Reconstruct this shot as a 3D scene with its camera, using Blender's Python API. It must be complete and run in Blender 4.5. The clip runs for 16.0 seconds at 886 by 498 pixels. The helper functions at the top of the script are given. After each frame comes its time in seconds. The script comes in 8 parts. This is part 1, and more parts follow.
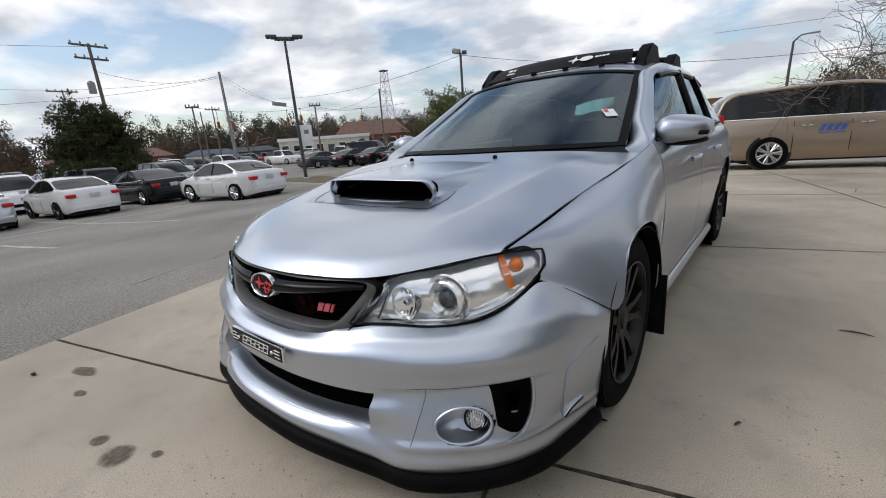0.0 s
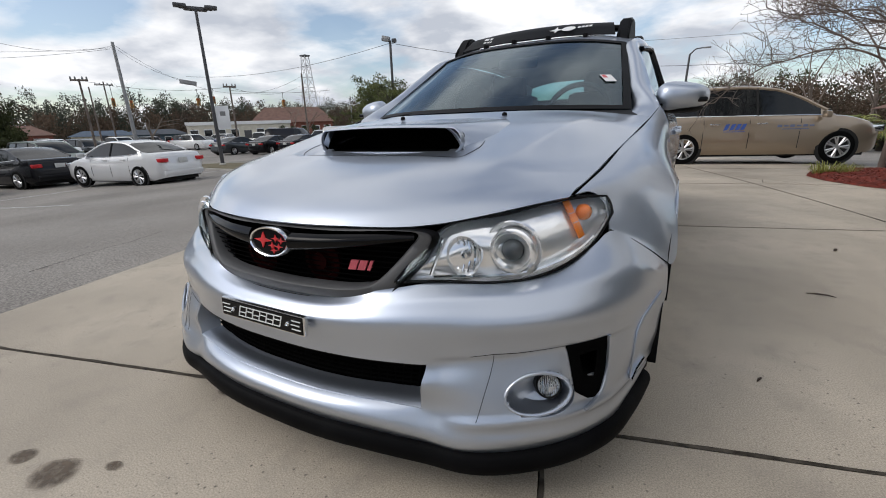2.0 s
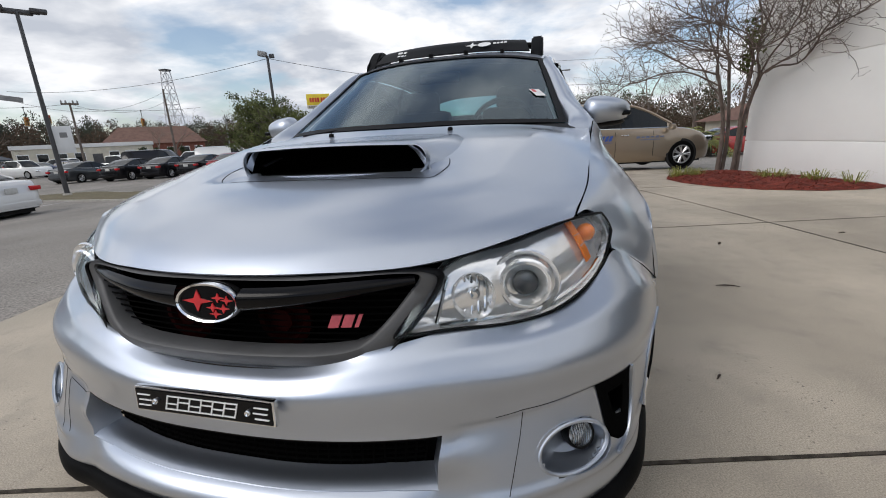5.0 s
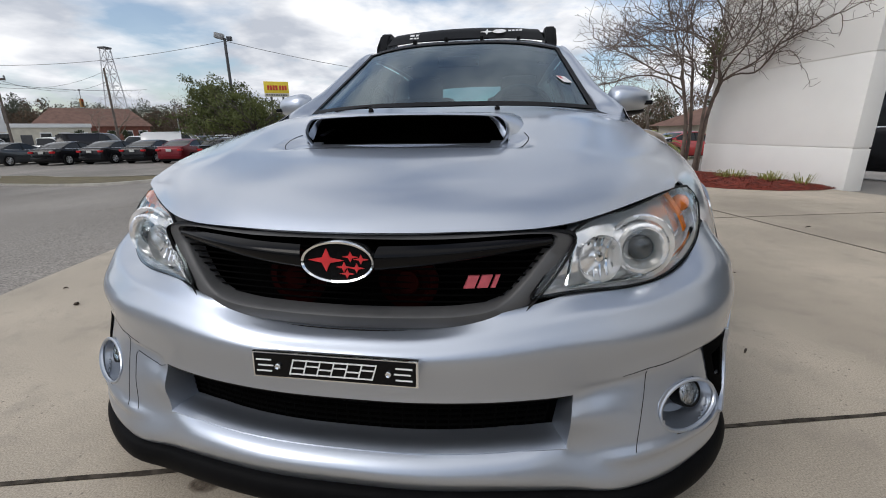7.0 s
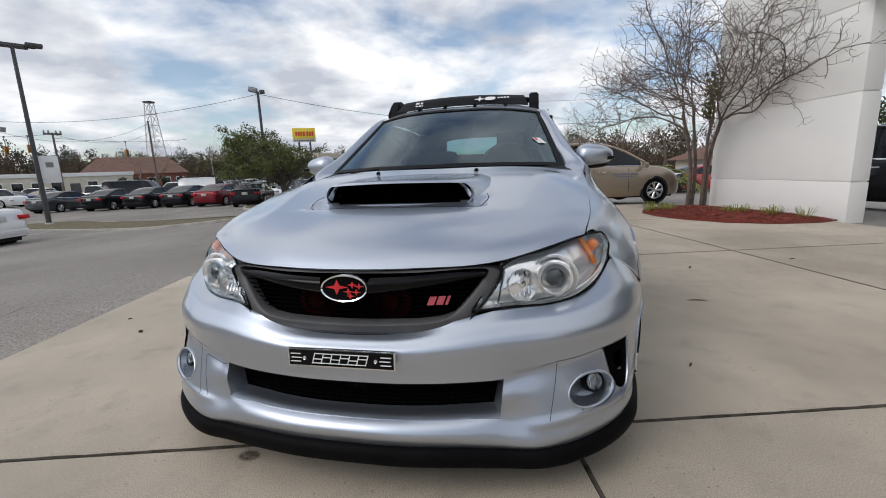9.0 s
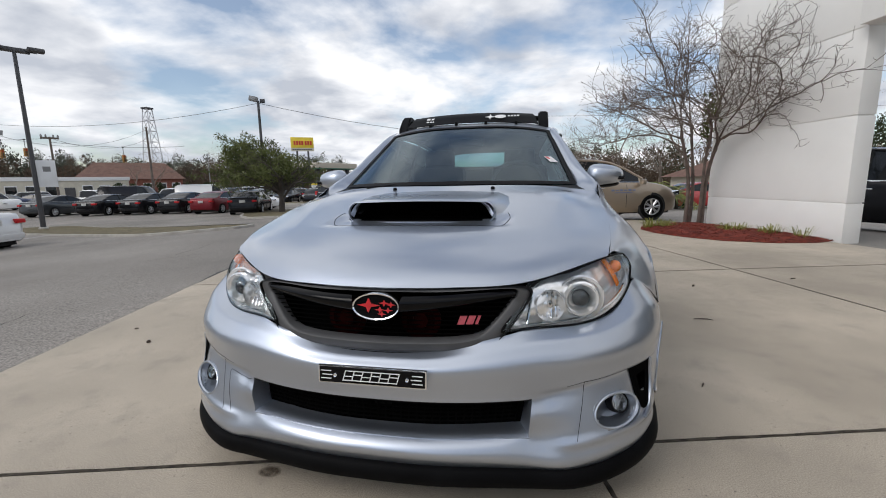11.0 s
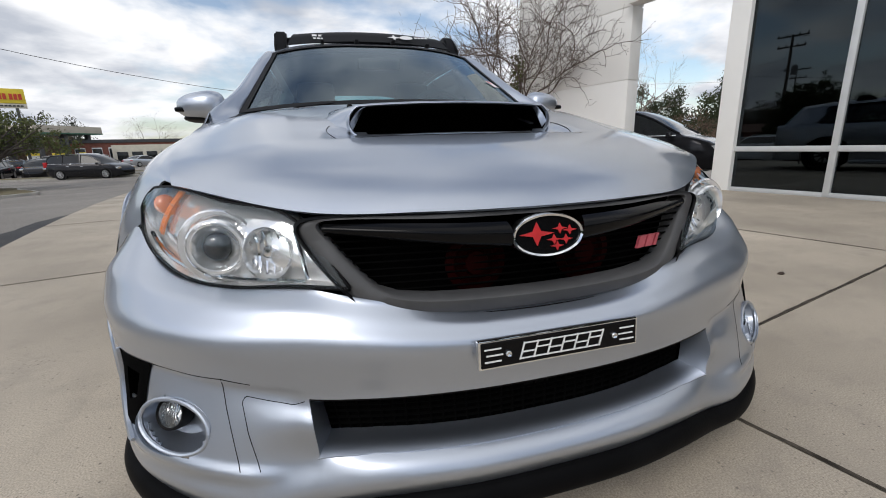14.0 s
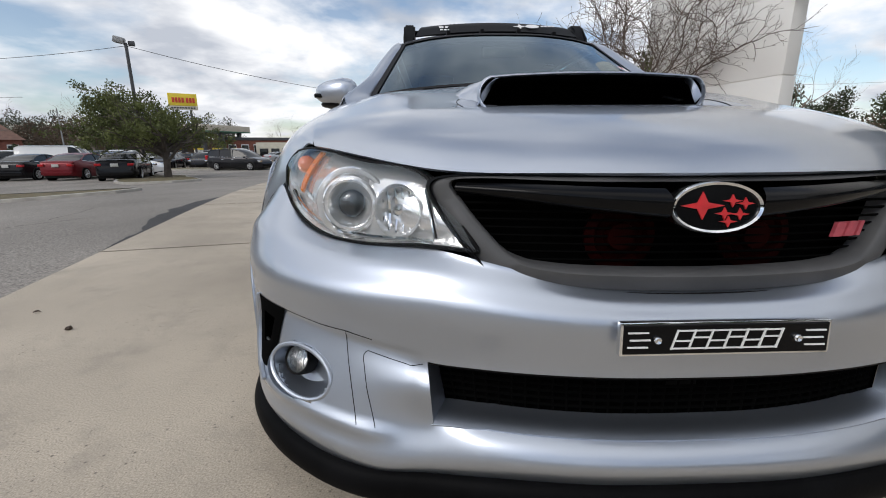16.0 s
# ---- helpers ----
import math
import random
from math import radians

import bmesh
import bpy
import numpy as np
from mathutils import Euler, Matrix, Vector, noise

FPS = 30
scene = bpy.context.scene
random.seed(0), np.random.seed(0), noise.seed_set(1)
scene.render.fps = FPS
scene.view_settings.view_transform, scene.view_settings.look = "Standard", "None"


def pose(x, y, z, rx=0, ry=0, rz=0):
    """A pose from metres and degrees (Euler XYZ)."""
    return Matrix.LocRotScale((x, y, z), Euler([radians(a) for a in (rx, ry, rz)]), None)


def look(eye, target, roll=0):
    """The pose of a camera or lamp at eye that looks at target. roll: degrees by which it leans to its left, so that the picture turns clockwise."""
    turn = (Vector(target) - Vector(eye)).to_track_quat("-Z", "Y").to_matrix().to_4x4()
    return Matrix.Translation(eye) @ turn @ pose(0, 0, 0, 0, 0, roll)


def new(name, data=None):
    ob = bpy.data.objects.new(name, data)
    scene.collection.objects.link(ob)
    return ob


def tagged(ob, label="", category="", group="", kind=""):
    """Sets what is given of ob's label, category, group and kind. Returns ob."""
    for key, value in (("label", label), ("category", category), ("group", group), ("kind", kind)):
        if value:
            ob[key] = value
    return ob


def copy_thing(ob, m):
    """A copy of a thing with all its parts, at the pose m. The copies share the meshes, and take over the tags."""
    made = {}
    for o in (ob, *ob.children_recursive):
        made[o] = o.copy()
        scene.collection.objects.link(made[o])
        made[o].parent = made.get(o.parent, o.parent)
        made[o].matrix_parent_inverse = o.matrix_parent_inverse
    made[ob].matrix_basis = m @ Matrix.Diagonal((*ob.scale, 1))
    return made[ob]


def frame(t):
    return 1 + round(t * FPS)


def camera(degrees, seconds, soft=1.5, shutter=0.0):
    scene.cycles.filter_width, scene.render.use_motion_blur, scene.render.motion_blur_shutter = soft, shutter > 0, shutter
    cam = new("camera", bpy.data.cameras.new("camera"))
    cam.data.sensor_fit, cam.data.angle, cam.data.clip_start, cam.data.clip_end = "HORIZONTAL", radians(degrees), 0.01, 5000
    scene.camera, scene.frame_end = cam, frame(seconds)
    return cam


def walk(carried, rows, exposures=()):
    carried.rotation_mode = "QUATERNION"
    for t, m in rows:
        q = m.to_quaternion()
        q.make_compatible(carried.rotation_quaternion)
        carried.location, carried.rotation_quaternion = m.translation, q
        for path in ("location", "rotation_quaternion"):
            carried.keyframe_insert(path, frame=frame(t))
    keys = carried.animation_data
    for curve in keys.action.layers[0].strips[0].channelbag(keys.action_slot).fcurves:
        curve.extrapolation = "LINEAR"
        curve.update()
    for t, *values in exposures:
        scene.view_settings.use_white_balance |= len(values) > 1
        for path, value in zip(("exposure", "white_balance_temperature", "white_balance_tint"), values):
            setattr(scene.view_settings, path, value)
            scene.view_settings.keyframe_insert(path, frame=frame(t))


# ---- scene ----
cam = camera(93.03, 16.0, 1.0)
# seconds, x, y, z, yaw, pitch, roll
ROWS = [
    (0, 1.273, -0.645, 1.041, 39.53, -15.05, -4.35),
    (0.5, 1.123, -0.658, 0.981, 35.36, -17.54, -4.66),
    (1, 1.014, -0.688, 0.942, 32.30, -19.46, -3.79),
    (1.5, 0.948, -0.719, 0.942, 30.28, -17.16, -3.88),
    (2, 0.904, -0.725, 0.897, 29.13, -16.44, -1.86),
    (2.5, 0.909, -0.723, 0.858, 27.45, -15.46, -0.90),
    (3, 0.904, -0.728, 0.909, 26.32, -13.76, -0.49),
    (3.5, 0.851, -0.730, 0.936, 25.63, -12.81, 0.16),
    (4, 0.784, -0.689, 0.940, 24.07, -12.31, -0.99),
    (4.5, 0.696, -0.644, 0.920, 19.03, -12.38, -2.61),
    (4.7, 0.670, -0.636, 0.914, 17.13, -14.05, -2.98),
    (6.8, 0.327, -0.707, 0.837, 8.02, -16.52, -1.22),
    (7, 0.302, -0.717, 0.848, 8.86, -15.63, -0.76),
    (7.5, 0.268, -0.774, 0.866, 7.01, -14.89, -1.05),
    (8, 0.306, -0.847, 0.892, 9.11, -13.10, -2.68),
    (8.5, 0.417, -0.974, 0.916, 10.07, -11.73, -2.08),
    (9, 0.507, -1.080, 0.936, 11.81, -10.61, -2.20),
    (9.5, 0.533, -1.120, 0.945, 12.10, -10.23, -2.78),
    (10, 0.538, -1.123, 0.963, 13.12, -9.24, -2.64),
    (10.2, 0.535, -1.121, 0.966, 12.70, -8.89, -2.00),
    (12.3, 0.005, -1.102, 0.968, 2.15, -10.58, -3.20),
    (12.5, -0.056, -1.027, 0.977, -1.44, -11.82, -3.67),
    (13, -0.188, -0.882, 0.950, -4.38, -11.93, -2.48),
    (13.5, -0.306, -0.737, 0.856, -14.49, -14.17, -1.81),
    (14, -0.380, -0.681, 0.785, -15.68, -14.06, -1.71),
    (14.5, -0.431, -0.648, 0.741, -12.95, -15.33, -1.79),
    (15, -0.451, -0.627, 0.721, -9.32, -15.15, -2.20),
    (15.5, -0.451, -0.624, 0.716, -4.81, -14.48, -1.59),
    (16, -0.432, -0.638, 0.709, -1.93, -13.36, -0.29),
]
walk(cam, [(t, pose(x, y, z, 0, 0, yaw) @ pose(0, 0, 0, 90 + pitch) @ pose(0, 0, 0, 0, 0, roll)) for t, x, y, z, yaw, pitch, roll in ROWS])
# ---- end of walk
# ---- sky and sun
world = bpy.data.worlds.new("sky")
scene.world = world
world.use_nodes = True
wt = world.node_tree
wt.nodes.clear()


def wnode(kind, **kw):
    n = wt.nodes.new(kind)
    for k, v in kw.items():
        n.inputs[k].default_value = v
    return n


SUN_AZ, SUN_EL = radians(226.0), radians(40.0)  # from above the camera's back, on its left
sky = wt.nodes.new("ShaderNodeTexSky")
sky.sky_type, sky.sun_disc, sky.sun_elevation, sky.sun_rotation = "NISHITA", False, SUN_EL, SUN_AZ
sky.air_density, sky.dust_density = 1.0, 1.0
skyscale = wnode("ShaderNodeVectorMath")
skyscale.operation = "SCALE"
skyscale.inputs["Scale"].default_value = 0.14
wt.links.new(sky.outputs[0], skyscale.inputs[0])
tc = wt.nodes.new("ShaderNodeTexCoord")
# cloud sheet: directions drawn onto a flat layer
sep = wt.nodes.new("ShaderNodeSeparateXYZ")
wt.links.new(tc.outputs["Generated"], sep.inputs[0])
zz = wnode("ShaderNodeMath")
zz.operation = "MAXIMUM"
zz.inputs[1].default_value = 0.0
wt.links.new(sep.outputs[2], zz.inputs[0])
za = wnode("ShaderNodeMath")
za.operation = "ADD"
za.inputs[1].default_value = 0.24
wt.links.new(zz.outputs[0], za.inputs[0])
flat = wt.nodes.new("ShaderNodeCombineXYZ")
for i in (0, 1):
    dv = wnode("ShaderNodeMath")
    dv.operation = "DIVIDE"
    wt.links.new(sep.outputs[i], dv.inputs[0])
    wt.links.new(za.outputs[0], dv.inputs[1])
    wt.links.new(dv.outputs[0], flat.inputs[i])
cover = wnode("ShaderNodeTexNoise", Scale=1.25, Detail=8.0, Roughness=0.52, Distortion=0.15)
shade = wnode("ShaderNodeTexNoise", Scale=2.1, Detail=8.0, Roughness=0.5, Distortion=0.1)
wt.links.new(flat.outputs[0], cover.inputs["Vector"])
off = wnode("ShaderNodeVectorMath")
off.inputs[1].default_value = (7.3, 2.1, 4.0)
wt.links.new(flat.outputs[0], off.inputs[0])
wt.links.new(off.outputs[0], shade.inputs["Vector"])
cr = wt.nodes.new("ShaderNodeValToRGB")
cr.color_ramp.elements[0].position, cr.color_ramp.elements[1].position = 0.41, 0.53
cr.color_ramp.elements[0].color, cr.color_ramp.elements[1].color = (0.10, 0.10, 0.10, 1), (1, 1, 1, 1)
wt.links.new(cover.outputs["Fac"], cr.inputs[0])
sr = wt.nodes.new("ShaderNodeValToRGB")
sr.color_ramp.elements[0].position, sr.color_ramp.elements[1].position = 0.38, 0.57
sr.color_ramp.elements[0].color, sr.color_ramp.elements[1].color = (0.56, 0.60, 0.68, 1), (1.03, 1.04, 1.07, 1)
wt.links.new(shade.outputs["Fac"], sr.inputs[0])
mx = wt.nodes.new("ShaderNodeMix")
mx.data_type = "RGBA"
wt.links.new(cr.outputs[0], mx.inputs[0])
wt.links.new(skyscale.outputs[0], mx.inputs[6])
wt.links.new(sr.outputs[0], mx.inputs[7])
bg = wnode("ShaderNodeBackground", Strength=1.0)
wt.links.new(mx.outputs[2], bg.inputs[0])
wo = wt.nodes.new("ShaderNodeOutputWorld")
wt.links.new(bg.outputs[0], wo.inputs[0])

sun = new("sun", bpy.data.lights.new("sun", "SUN"))
sun.data.energy, sun.data.angle, sun.data.color = 1.15, radians(30), (1.0, 0.965, 0.92)
sun.matrix_world = look((0, 0, 0), (-math.sin(SUN_AZ) * math.cos(SUN_EL), -math.cos(SUN_AZ) * math.cos(SUN_EL), -math.sin(SUN_EL)))
scene.view_settings.exposure = -0.03


# ---- materials
def mat(name, color, rough=0.5, metal=0.0, var=0.12, scale=8.0, bump=0.0, bscale=60.0, coat=0.0, spec=0.5, tint=None, emit=0.0, fine=0.0, coords="Object", obvar=0.0):
    """A procedural surface: base colour varied at two scales, roughness varied a little, fine relief."""
    m = bpy.data.materials.new(name)
    m.use_nodes = True
    t = m.node_tree
    p = t.nodes["Principled BSDF"]
    p.inputs["Roughness"].default_value, p.inputs["Metallic"].default_value = rough, metal
    p.inputs["Specular IOR Level"].default_value = spec
    p.inputs["Coat Weight"].default_value, p.inputs["Coat Roughness"].default_value = coat, 0.03
    co = t.nodes.new("ShaderNodeTexCoord")
    big = t.nodes.new("ShaderNodeTexNoise")
    big.inputs["Scale"].default_value, big.inputs["Detail"].default_value = scale, 6
    t.links.new(co.outputs[coords], big.inputs["Vector"])
    ramp = t.nodes.new("ShaderNodeValToRGB")
    c2 = tint or tuple(c * (1 - var * 1.6) for c in color)
    c1 = tuple(min(1, c * (1 + var * 0.6)) for c in color)
    ramp.color_ramp.elements[0].position, ramp.color_ramp.elements[1].position = 0.32, 0.68
    ramp.color_ramp.elements[0].color, ramp.color_ramp.elements[1].color = (*c2, 1), (*c1, 1)
    t.links.new(big.outputs["Fac"], ramp.inputs[0])
    out = ramp.outputs[0]
    if fine > 0:
        small = t.nodes.new("ShaderNodeTexNoise")
        small.inputs["Scale"].default_value, small.inputs["Detail"].default_value = bscale, 3
        t.links.new(co.outputs[coords], small.inputs["Vector"])
        mr = t.nodes.new("ShaderNodeMapRange")
        mr.inputs[1].default_value, mr.inputs[2].default_value = 0.3, 0.7
        mr.inputs[3].default_value, mr.inputs[4].default_value = 1 - fine, 1 + fine
        t.links.new(small.outputs["Fac"], mr.inputs[0])
        mul = t.nodes.new("ShaderNodeVectorMath")
        mul.operation = "SCALE"
        t.links.new(out, mul.inputs[0])
        t.links.new(mr.outputs[0], mul.inputs["Scale"])
        out = mul.outputs[0]
    if obvar > 0:
        oi = t.nodes.new("ShaderNodeObjectInfo")
        mr = t.nodes.new("ShaderNodeMapRange")
        mr.inputs[3].default_value, mr.inputs[4].default_value = 1 - obvar, 1 + obvar
        t.links.new(oi.outputs["Random"], mr.inputs[0])
        mul = t.nodes.new("ShaderNodeVectorMath")
        mul.operation = "SCALE"
        t.links.new(out, mul.inputs[0])
        t.links.new(mr.outputs[0], mul.inputs["Scale"])
        out = mul.outputs[0]
    t.links.new(out, p.inputs["Base Color"])
    if bump > 0:
        bn = t.nodes.new("ShaderNodeTexNoise")
        bn.inputs["Scale"].default_value, bn.inputs["Detail"].default_value = bscale, 4
        t.links.new(co.outputs[coords], bn.inputs["Vector"])
        b = t.nodes.new("ShaderNodeBump")
        b.inputs["Strength"].default_value, b.inputs["Distance"].default_value = bump, 0.01
        t.links.new(bn.outputs["Fac"], b.inputs["Height"])
        t.links.new(b.outputs[0], p.inputs["Normal"])
    if emit > 0:
        p.inputs["Emission Color"].default_value, p.inputs["Emission Strength"].default_value = (*color, 1), emit
    return m


def glass(name, color=(0.9, 0.95, 0.95), clear=0.9, rough=0.02, ior=1.62):
    """Thin pane: lets light through, with a Fresnel gloss on top."""
    m = bpy.data.materials.new(name)
    m.use_nodes = True
    t = m.node_tree
    t.nodes.clear()
    tr = t.nodes.new("ShaderNodeBsdfTransparent")
    tr.inputs[0].default_value = (*[c * clear for c in color], 1)
    gl = t.nodes.new("ShaderNodeBsdfGlossy")
    gl.inputs["Roughness"].default_value = rough
    gl.inputs["Color"].default_value = (0.80, 0.92, 0.98, 1)
    fr = t.nodes.new("ShaderNodeFresnel")
    fr.inputs[0].default_value = ior
    mi = t.nodes.new("ShaderNodeMixShader")
    o = t.nodes.new("ShaderNodeOutputMaterial")
    t.links.new(fr.outputs[0], mi.inputs[0])
    t.links.new(tr.outputs[0], mi.inputs[1])
    t.links.new(gl.outputs[0], mi.inputs[2])
    t.links.new(mi.outputs[0], o.inputs[0])
    return m


SILVER = mat("silver_paint", (0.465, 0.508, 0.582), 0.41, 0.97, 0.015, 3.0, 0.03, 1500.0, coat=1.0, fine=0.05)
SILVER.node_tree.nodes["Principled BSDF"].inputs["Coat IOR"].default_value = 1.72
SILVER.node_tree.nodes["Principled BSDF"].inputs["Coat Roughness"].default_value = 0.10
BLACKP = mat("black_plastic", (0.004, 0.004, 0.0045), 0.5, 0, 0.2, 20, 0.05, 300, spec=0.10)
GLOSSB = mat("gloss_black", (0.004, 0.004, 0.0045), 0.16, 0, 0.1, 6, coat=0.0, spec=0.16)
# near-black for mesh and seams; inside cavities it also paints in their deep shade
VOIDB = mat("black_with_cavity_shade", (0.0025, 0.0025, 0.0025), 0.9, 0, 0.1, 10, spec=0.02)
GUNM = mat("gunmetal_satin", (0.095, 0.095, 0.097), 0.5, 0.2, 0.1, 15, 0.03, 400, spec=0.35)
RUBBER = mat("tyre_rubber", (0.005, 0.005, 0.005), 0.75, 0, 0.25, 30, 0.1, 200, spec=0.06)
LIPM = mat("lip_rubber", (0.0045, 0.0045, 0.005), 0.55, 0, 0.25, 9, 0.06, 180, spec=0.05)
CHROME = mat("chrome", (0.85, 0.86, 0.87), 0.08, 1.0, 0.03, 12)
REFLECT = mat("reflector_chrome", (0.98, 0.98, 0.98), 0.13, 0.72, 0.02, 40, 0.14, 30)
RIMD = mat("bronze_black_rim", (0.010, 0.0095, 0.009), 0.35, 0.4, 0.1, 20)
RIMS = mat("silver_rim", (0.55, 0.55, 0.56), 0.30, 0.9, 0.08, 20)
AMBER = mat("amber_lens", (0.95, 0.24, 0.025), 0.2, 0, 0.15, 30, 0.1, 120, coat=0.8)
REDL = mat("red_lens", (0.50, 0.015, 0.02), 0.3, 0, 0.15, 12, coat=0.1, spec=0.3)
REDP = mat("red_enamel", (0.62, 0.03, 0.035), 0.3, 0, 0.1, 40, coat=0.5)
PINK = mat("faded_red_badge", (0.55, 0.10, 0.13), 0.3, 0.2, 0.15, 60, coat=0.4)
HORN = mat("red_horn", (0.012, 0.0006, 0.0006), 0.6, 0, 0.2, 20, spec=0.03)
WHITEP = mat("white_print", (0.80, 0.80, 0.79), 0.5, 0, 0.05, 30)
WGLASS = glass("windscreen_glass", (0.50, 0.86, 0.92), 0.84, 0.005, 1.72)
SGLASS = glass("tinted_glass", (0.35, 0.38, 0.38), 0.5)
PROJL = mat("projector_lens", (0.10, 0.105, 0.115), 0.12, 0, 0.4, 18, spec=0.6, coat=0.5)
RGLASS = glass("rear_glass", (0.55, 0.70, 0.70), 0.75)
LENS = glass("clear_lens", (1, 1, 1), 0.99, 0.01, 1.42)
SEATM = mat("seat_cloth", (0.035, 0.035, 0.038), 0.85, 0, 0.2, 30, 0.1, 300)
DASHM = mat("dashboard_vinyl", (0.03, 0.03, 0.032), 0.7, 0, 0.15, 20, 0.05, 300)


# ---- building helpers
def obj(name, bm, material, parent=None, label="", smooth=False):
    me = bpy.data.meshes.new(name)
    bmesh.ops.recalc_face_normals(bm, faces=bm.faces)
    bm.to_mesh(me)
    bm.free()
    me.materials.append(material)
    if smooth:
        for f in me.polygons:
            f.use_smooth = True
        me.set_sharp_from_angle(angle=radians(smooth if smooth > 1 else 40))
    ob = new(name, me)
    if parent:
        ob.parent = parent
    if label:
        ob["label"] = label
    return ob


def part(name, bm, material, parent, label="", smooth=40):
    return obj(name, bm, material, parent, label, smooth)


def empty(name, label, category, group="", at=(0, 0, 0), kind=""):
    e = new(name)
    e.empty_display_size = 0.2
    e.location = at
    return tagged(e, label, category, group, kind)


def box(bm, c, s, bevel=0.0, m=None):
    """A box of size s at c, its edges rounded."""
    r = bmesh.ops.create_cube(bm, size=1.0, matrix=(m or Matrix.Identity(4)) @ Matrix.Translation(c) @ Matrix.Diagonal((*s, 1)))
    if bevel:
        es = list({e for v in r["verts"] for e in v.link_edges})
        bmesh.ops.bevel(bm, geom=es, offset=bevel, segments=2, profile=0.6, affect="EDGES")
    return bm


def cyl(bm, a, b, r0, r1=None, seg=12, caps=True):
    """A tapered rod from a to b."""
    a, b = Vector(a), Vector(b)
    d = b - a
    m = Matrix.Translation((a + b) / 2) @ d.to_track_quat("Z", "Y").to_matrix().to_4x4()
    bmesh.ops.create_cone(bm, cap_ends=caps, segments=seg, radius1=r0, radius2=r0 if r1 is None else r1, depth=d.length, matrix=m)
    return bm


def knots(rows):
    """Shared knots for a set of control rows, from their mean chord lengths."""
    a = np.array(rows, float)
    d = np.linalg.norm(np.diff(a, axis=1), axis=2).mean(0) + 1e-6
    return np.r_[0, np.cumsum(d)] / d.sum()


def spline(p, k, u):
    """Smooth curve through the points p at knots k, at the values u."""
    p = np.array(p, float)
    if len(p) == 2:
        return p[0] + (p[1] - p[0]) * np.asarray(u)[:, None]
    d = np.diff(p, axis=0) / np.diff(k)[:, None]
    t = np.empty_like(p)
    w = np.diff(k)
    t[1:-1] = (d[:-1] * w[1:, None] + d[1:] * w[:-1, None]) / (w[:-1] + w[1:])[:, None]
    t[0], t[-1] = 1.5 * d[0] - 0.5 * t[1], 1.5 * d[-1] - 0.5 * t[-2]
    i = np.clip(np.searchsorted(k, u, side="right") - 1, 0, len(k) - 2)
    h = (k[i + 1] - k[i])[:, None]
    s = ((u - k[i]) / (k[i + 1] - k[i]))[:, None]
    return (2 * s**3 - 3 * s**2 + 1) * p[i] + (s**3 - 2 * s**2 + s) * h * t[i] + (-2 * s**3 + 3 * s**2) * p[i + 1] + (s**3 - s**2) * h * t[i + 1]


from mathutils.bvhtree import BVHTree


def along(kn, n):
    """Sample values that hit every knot, about n in all."""
    out = [0.0]
    for a, b in zip(kn[:-1], kn[1:]):
        m = max(1, round((b - a) * n))
        out += list(a + (b - a) * np.arange(1, m + 1) / m)
    return np.array(out)


def surface(rows, nu=30, nv=20):
    """A grid of points through control rows."""
    rows = np.array(rows, float)
    ku, kv = knots(rows), knots(np.swapaxes(rows, 0, 1))
    us, vs = along(ku, nu), along(kv, nv)
    mid = np.array([spline(r, ku, us) for r in rows])
    return np.swapaxes(np.array([spline(mid[:, j], kv, vs) for j in range(len(us))]), 0, 1), us, vs, ku, kv


def mirror(row):
    """A row given from the middle outwards, made whole across x = 0."""
    return [(-x, y, z) for x, y, z in reversed(row) if x > 1e-4] + list(row)


def skin(bm, g, keep=None, flip=1):
    """Faces over a grid of points; keep(i, j) tells which cells stay."""
    nv, nu = g.shape[:2]
    vs = [[None] * nu for _ in range(nv)]

    def v(i, j):
        if vs[i][j] is None:
            x, y, z = g[i, j]
            vs[i][j] = bm.verts.new((x * flip, y, z))
        return vs[i][j]

    for i in range(nv - 1):
        for j in range(nu - 1):
            if keep is None or keep(i, j):
                bm.faces.new([v(i, j), v(i, j + 1), v(i + 1, j + 1), v(i + 1, j)])
    return bm


def thick(bm, t):
    """Gives an open skin a thickness, inwards of its faces."""
    bmesh.ops.recalc_face_normals(bm, faces=bm.faces)
    bmesh.ops.solidify(bm, geom=bm.faces[:], thickness=t)
    return bm


def tube(bm, pts, r, seg=8, closed=False):
    """A round bar along points; r may be one radius or one for each point."""
    pts = [Vector(p) for p in pts]
    n = len(pts)
    rs = r if hasattr(r, "__len__") else [r] * n
    rings, prev = [], None
    for i in range(n):
        a, b = pts[i - 1 if i or closed else 0], pts[(i + 1) % n if i < n - 1 or closed else n - 1]
        d = (b - a).normalized()
        up = prev if prev is not None and abs(prev.dot(d)) < 0.95 else (Vector((0, 0, 1)) if abs(d.z) < 0.9 else Vector((1, 0, 0)))
        s = d.cross(up).normalized()
        up = s.cross(d)
        prev = up
        rings.append([bm.verts.new(pts[i] + (s * math.cos(2 * math.pi * k / seg) + up * math.sin(2 * math.pi * k / seg)) * rs[i]) for k in range(seg)])
    for i in range(n if closed else n - 1):
        p, q = rings[i], rings[(i + 1) % n]
        for k in range(seg):
            bm.faces.new([p[k], p[(k + 1) % seg], q[(k + 1) % seg], q[k]])
    if not closed:
        bm.faces.new(rings[0][::-1])
        bm.faces.new(rings[-1])
    return bm


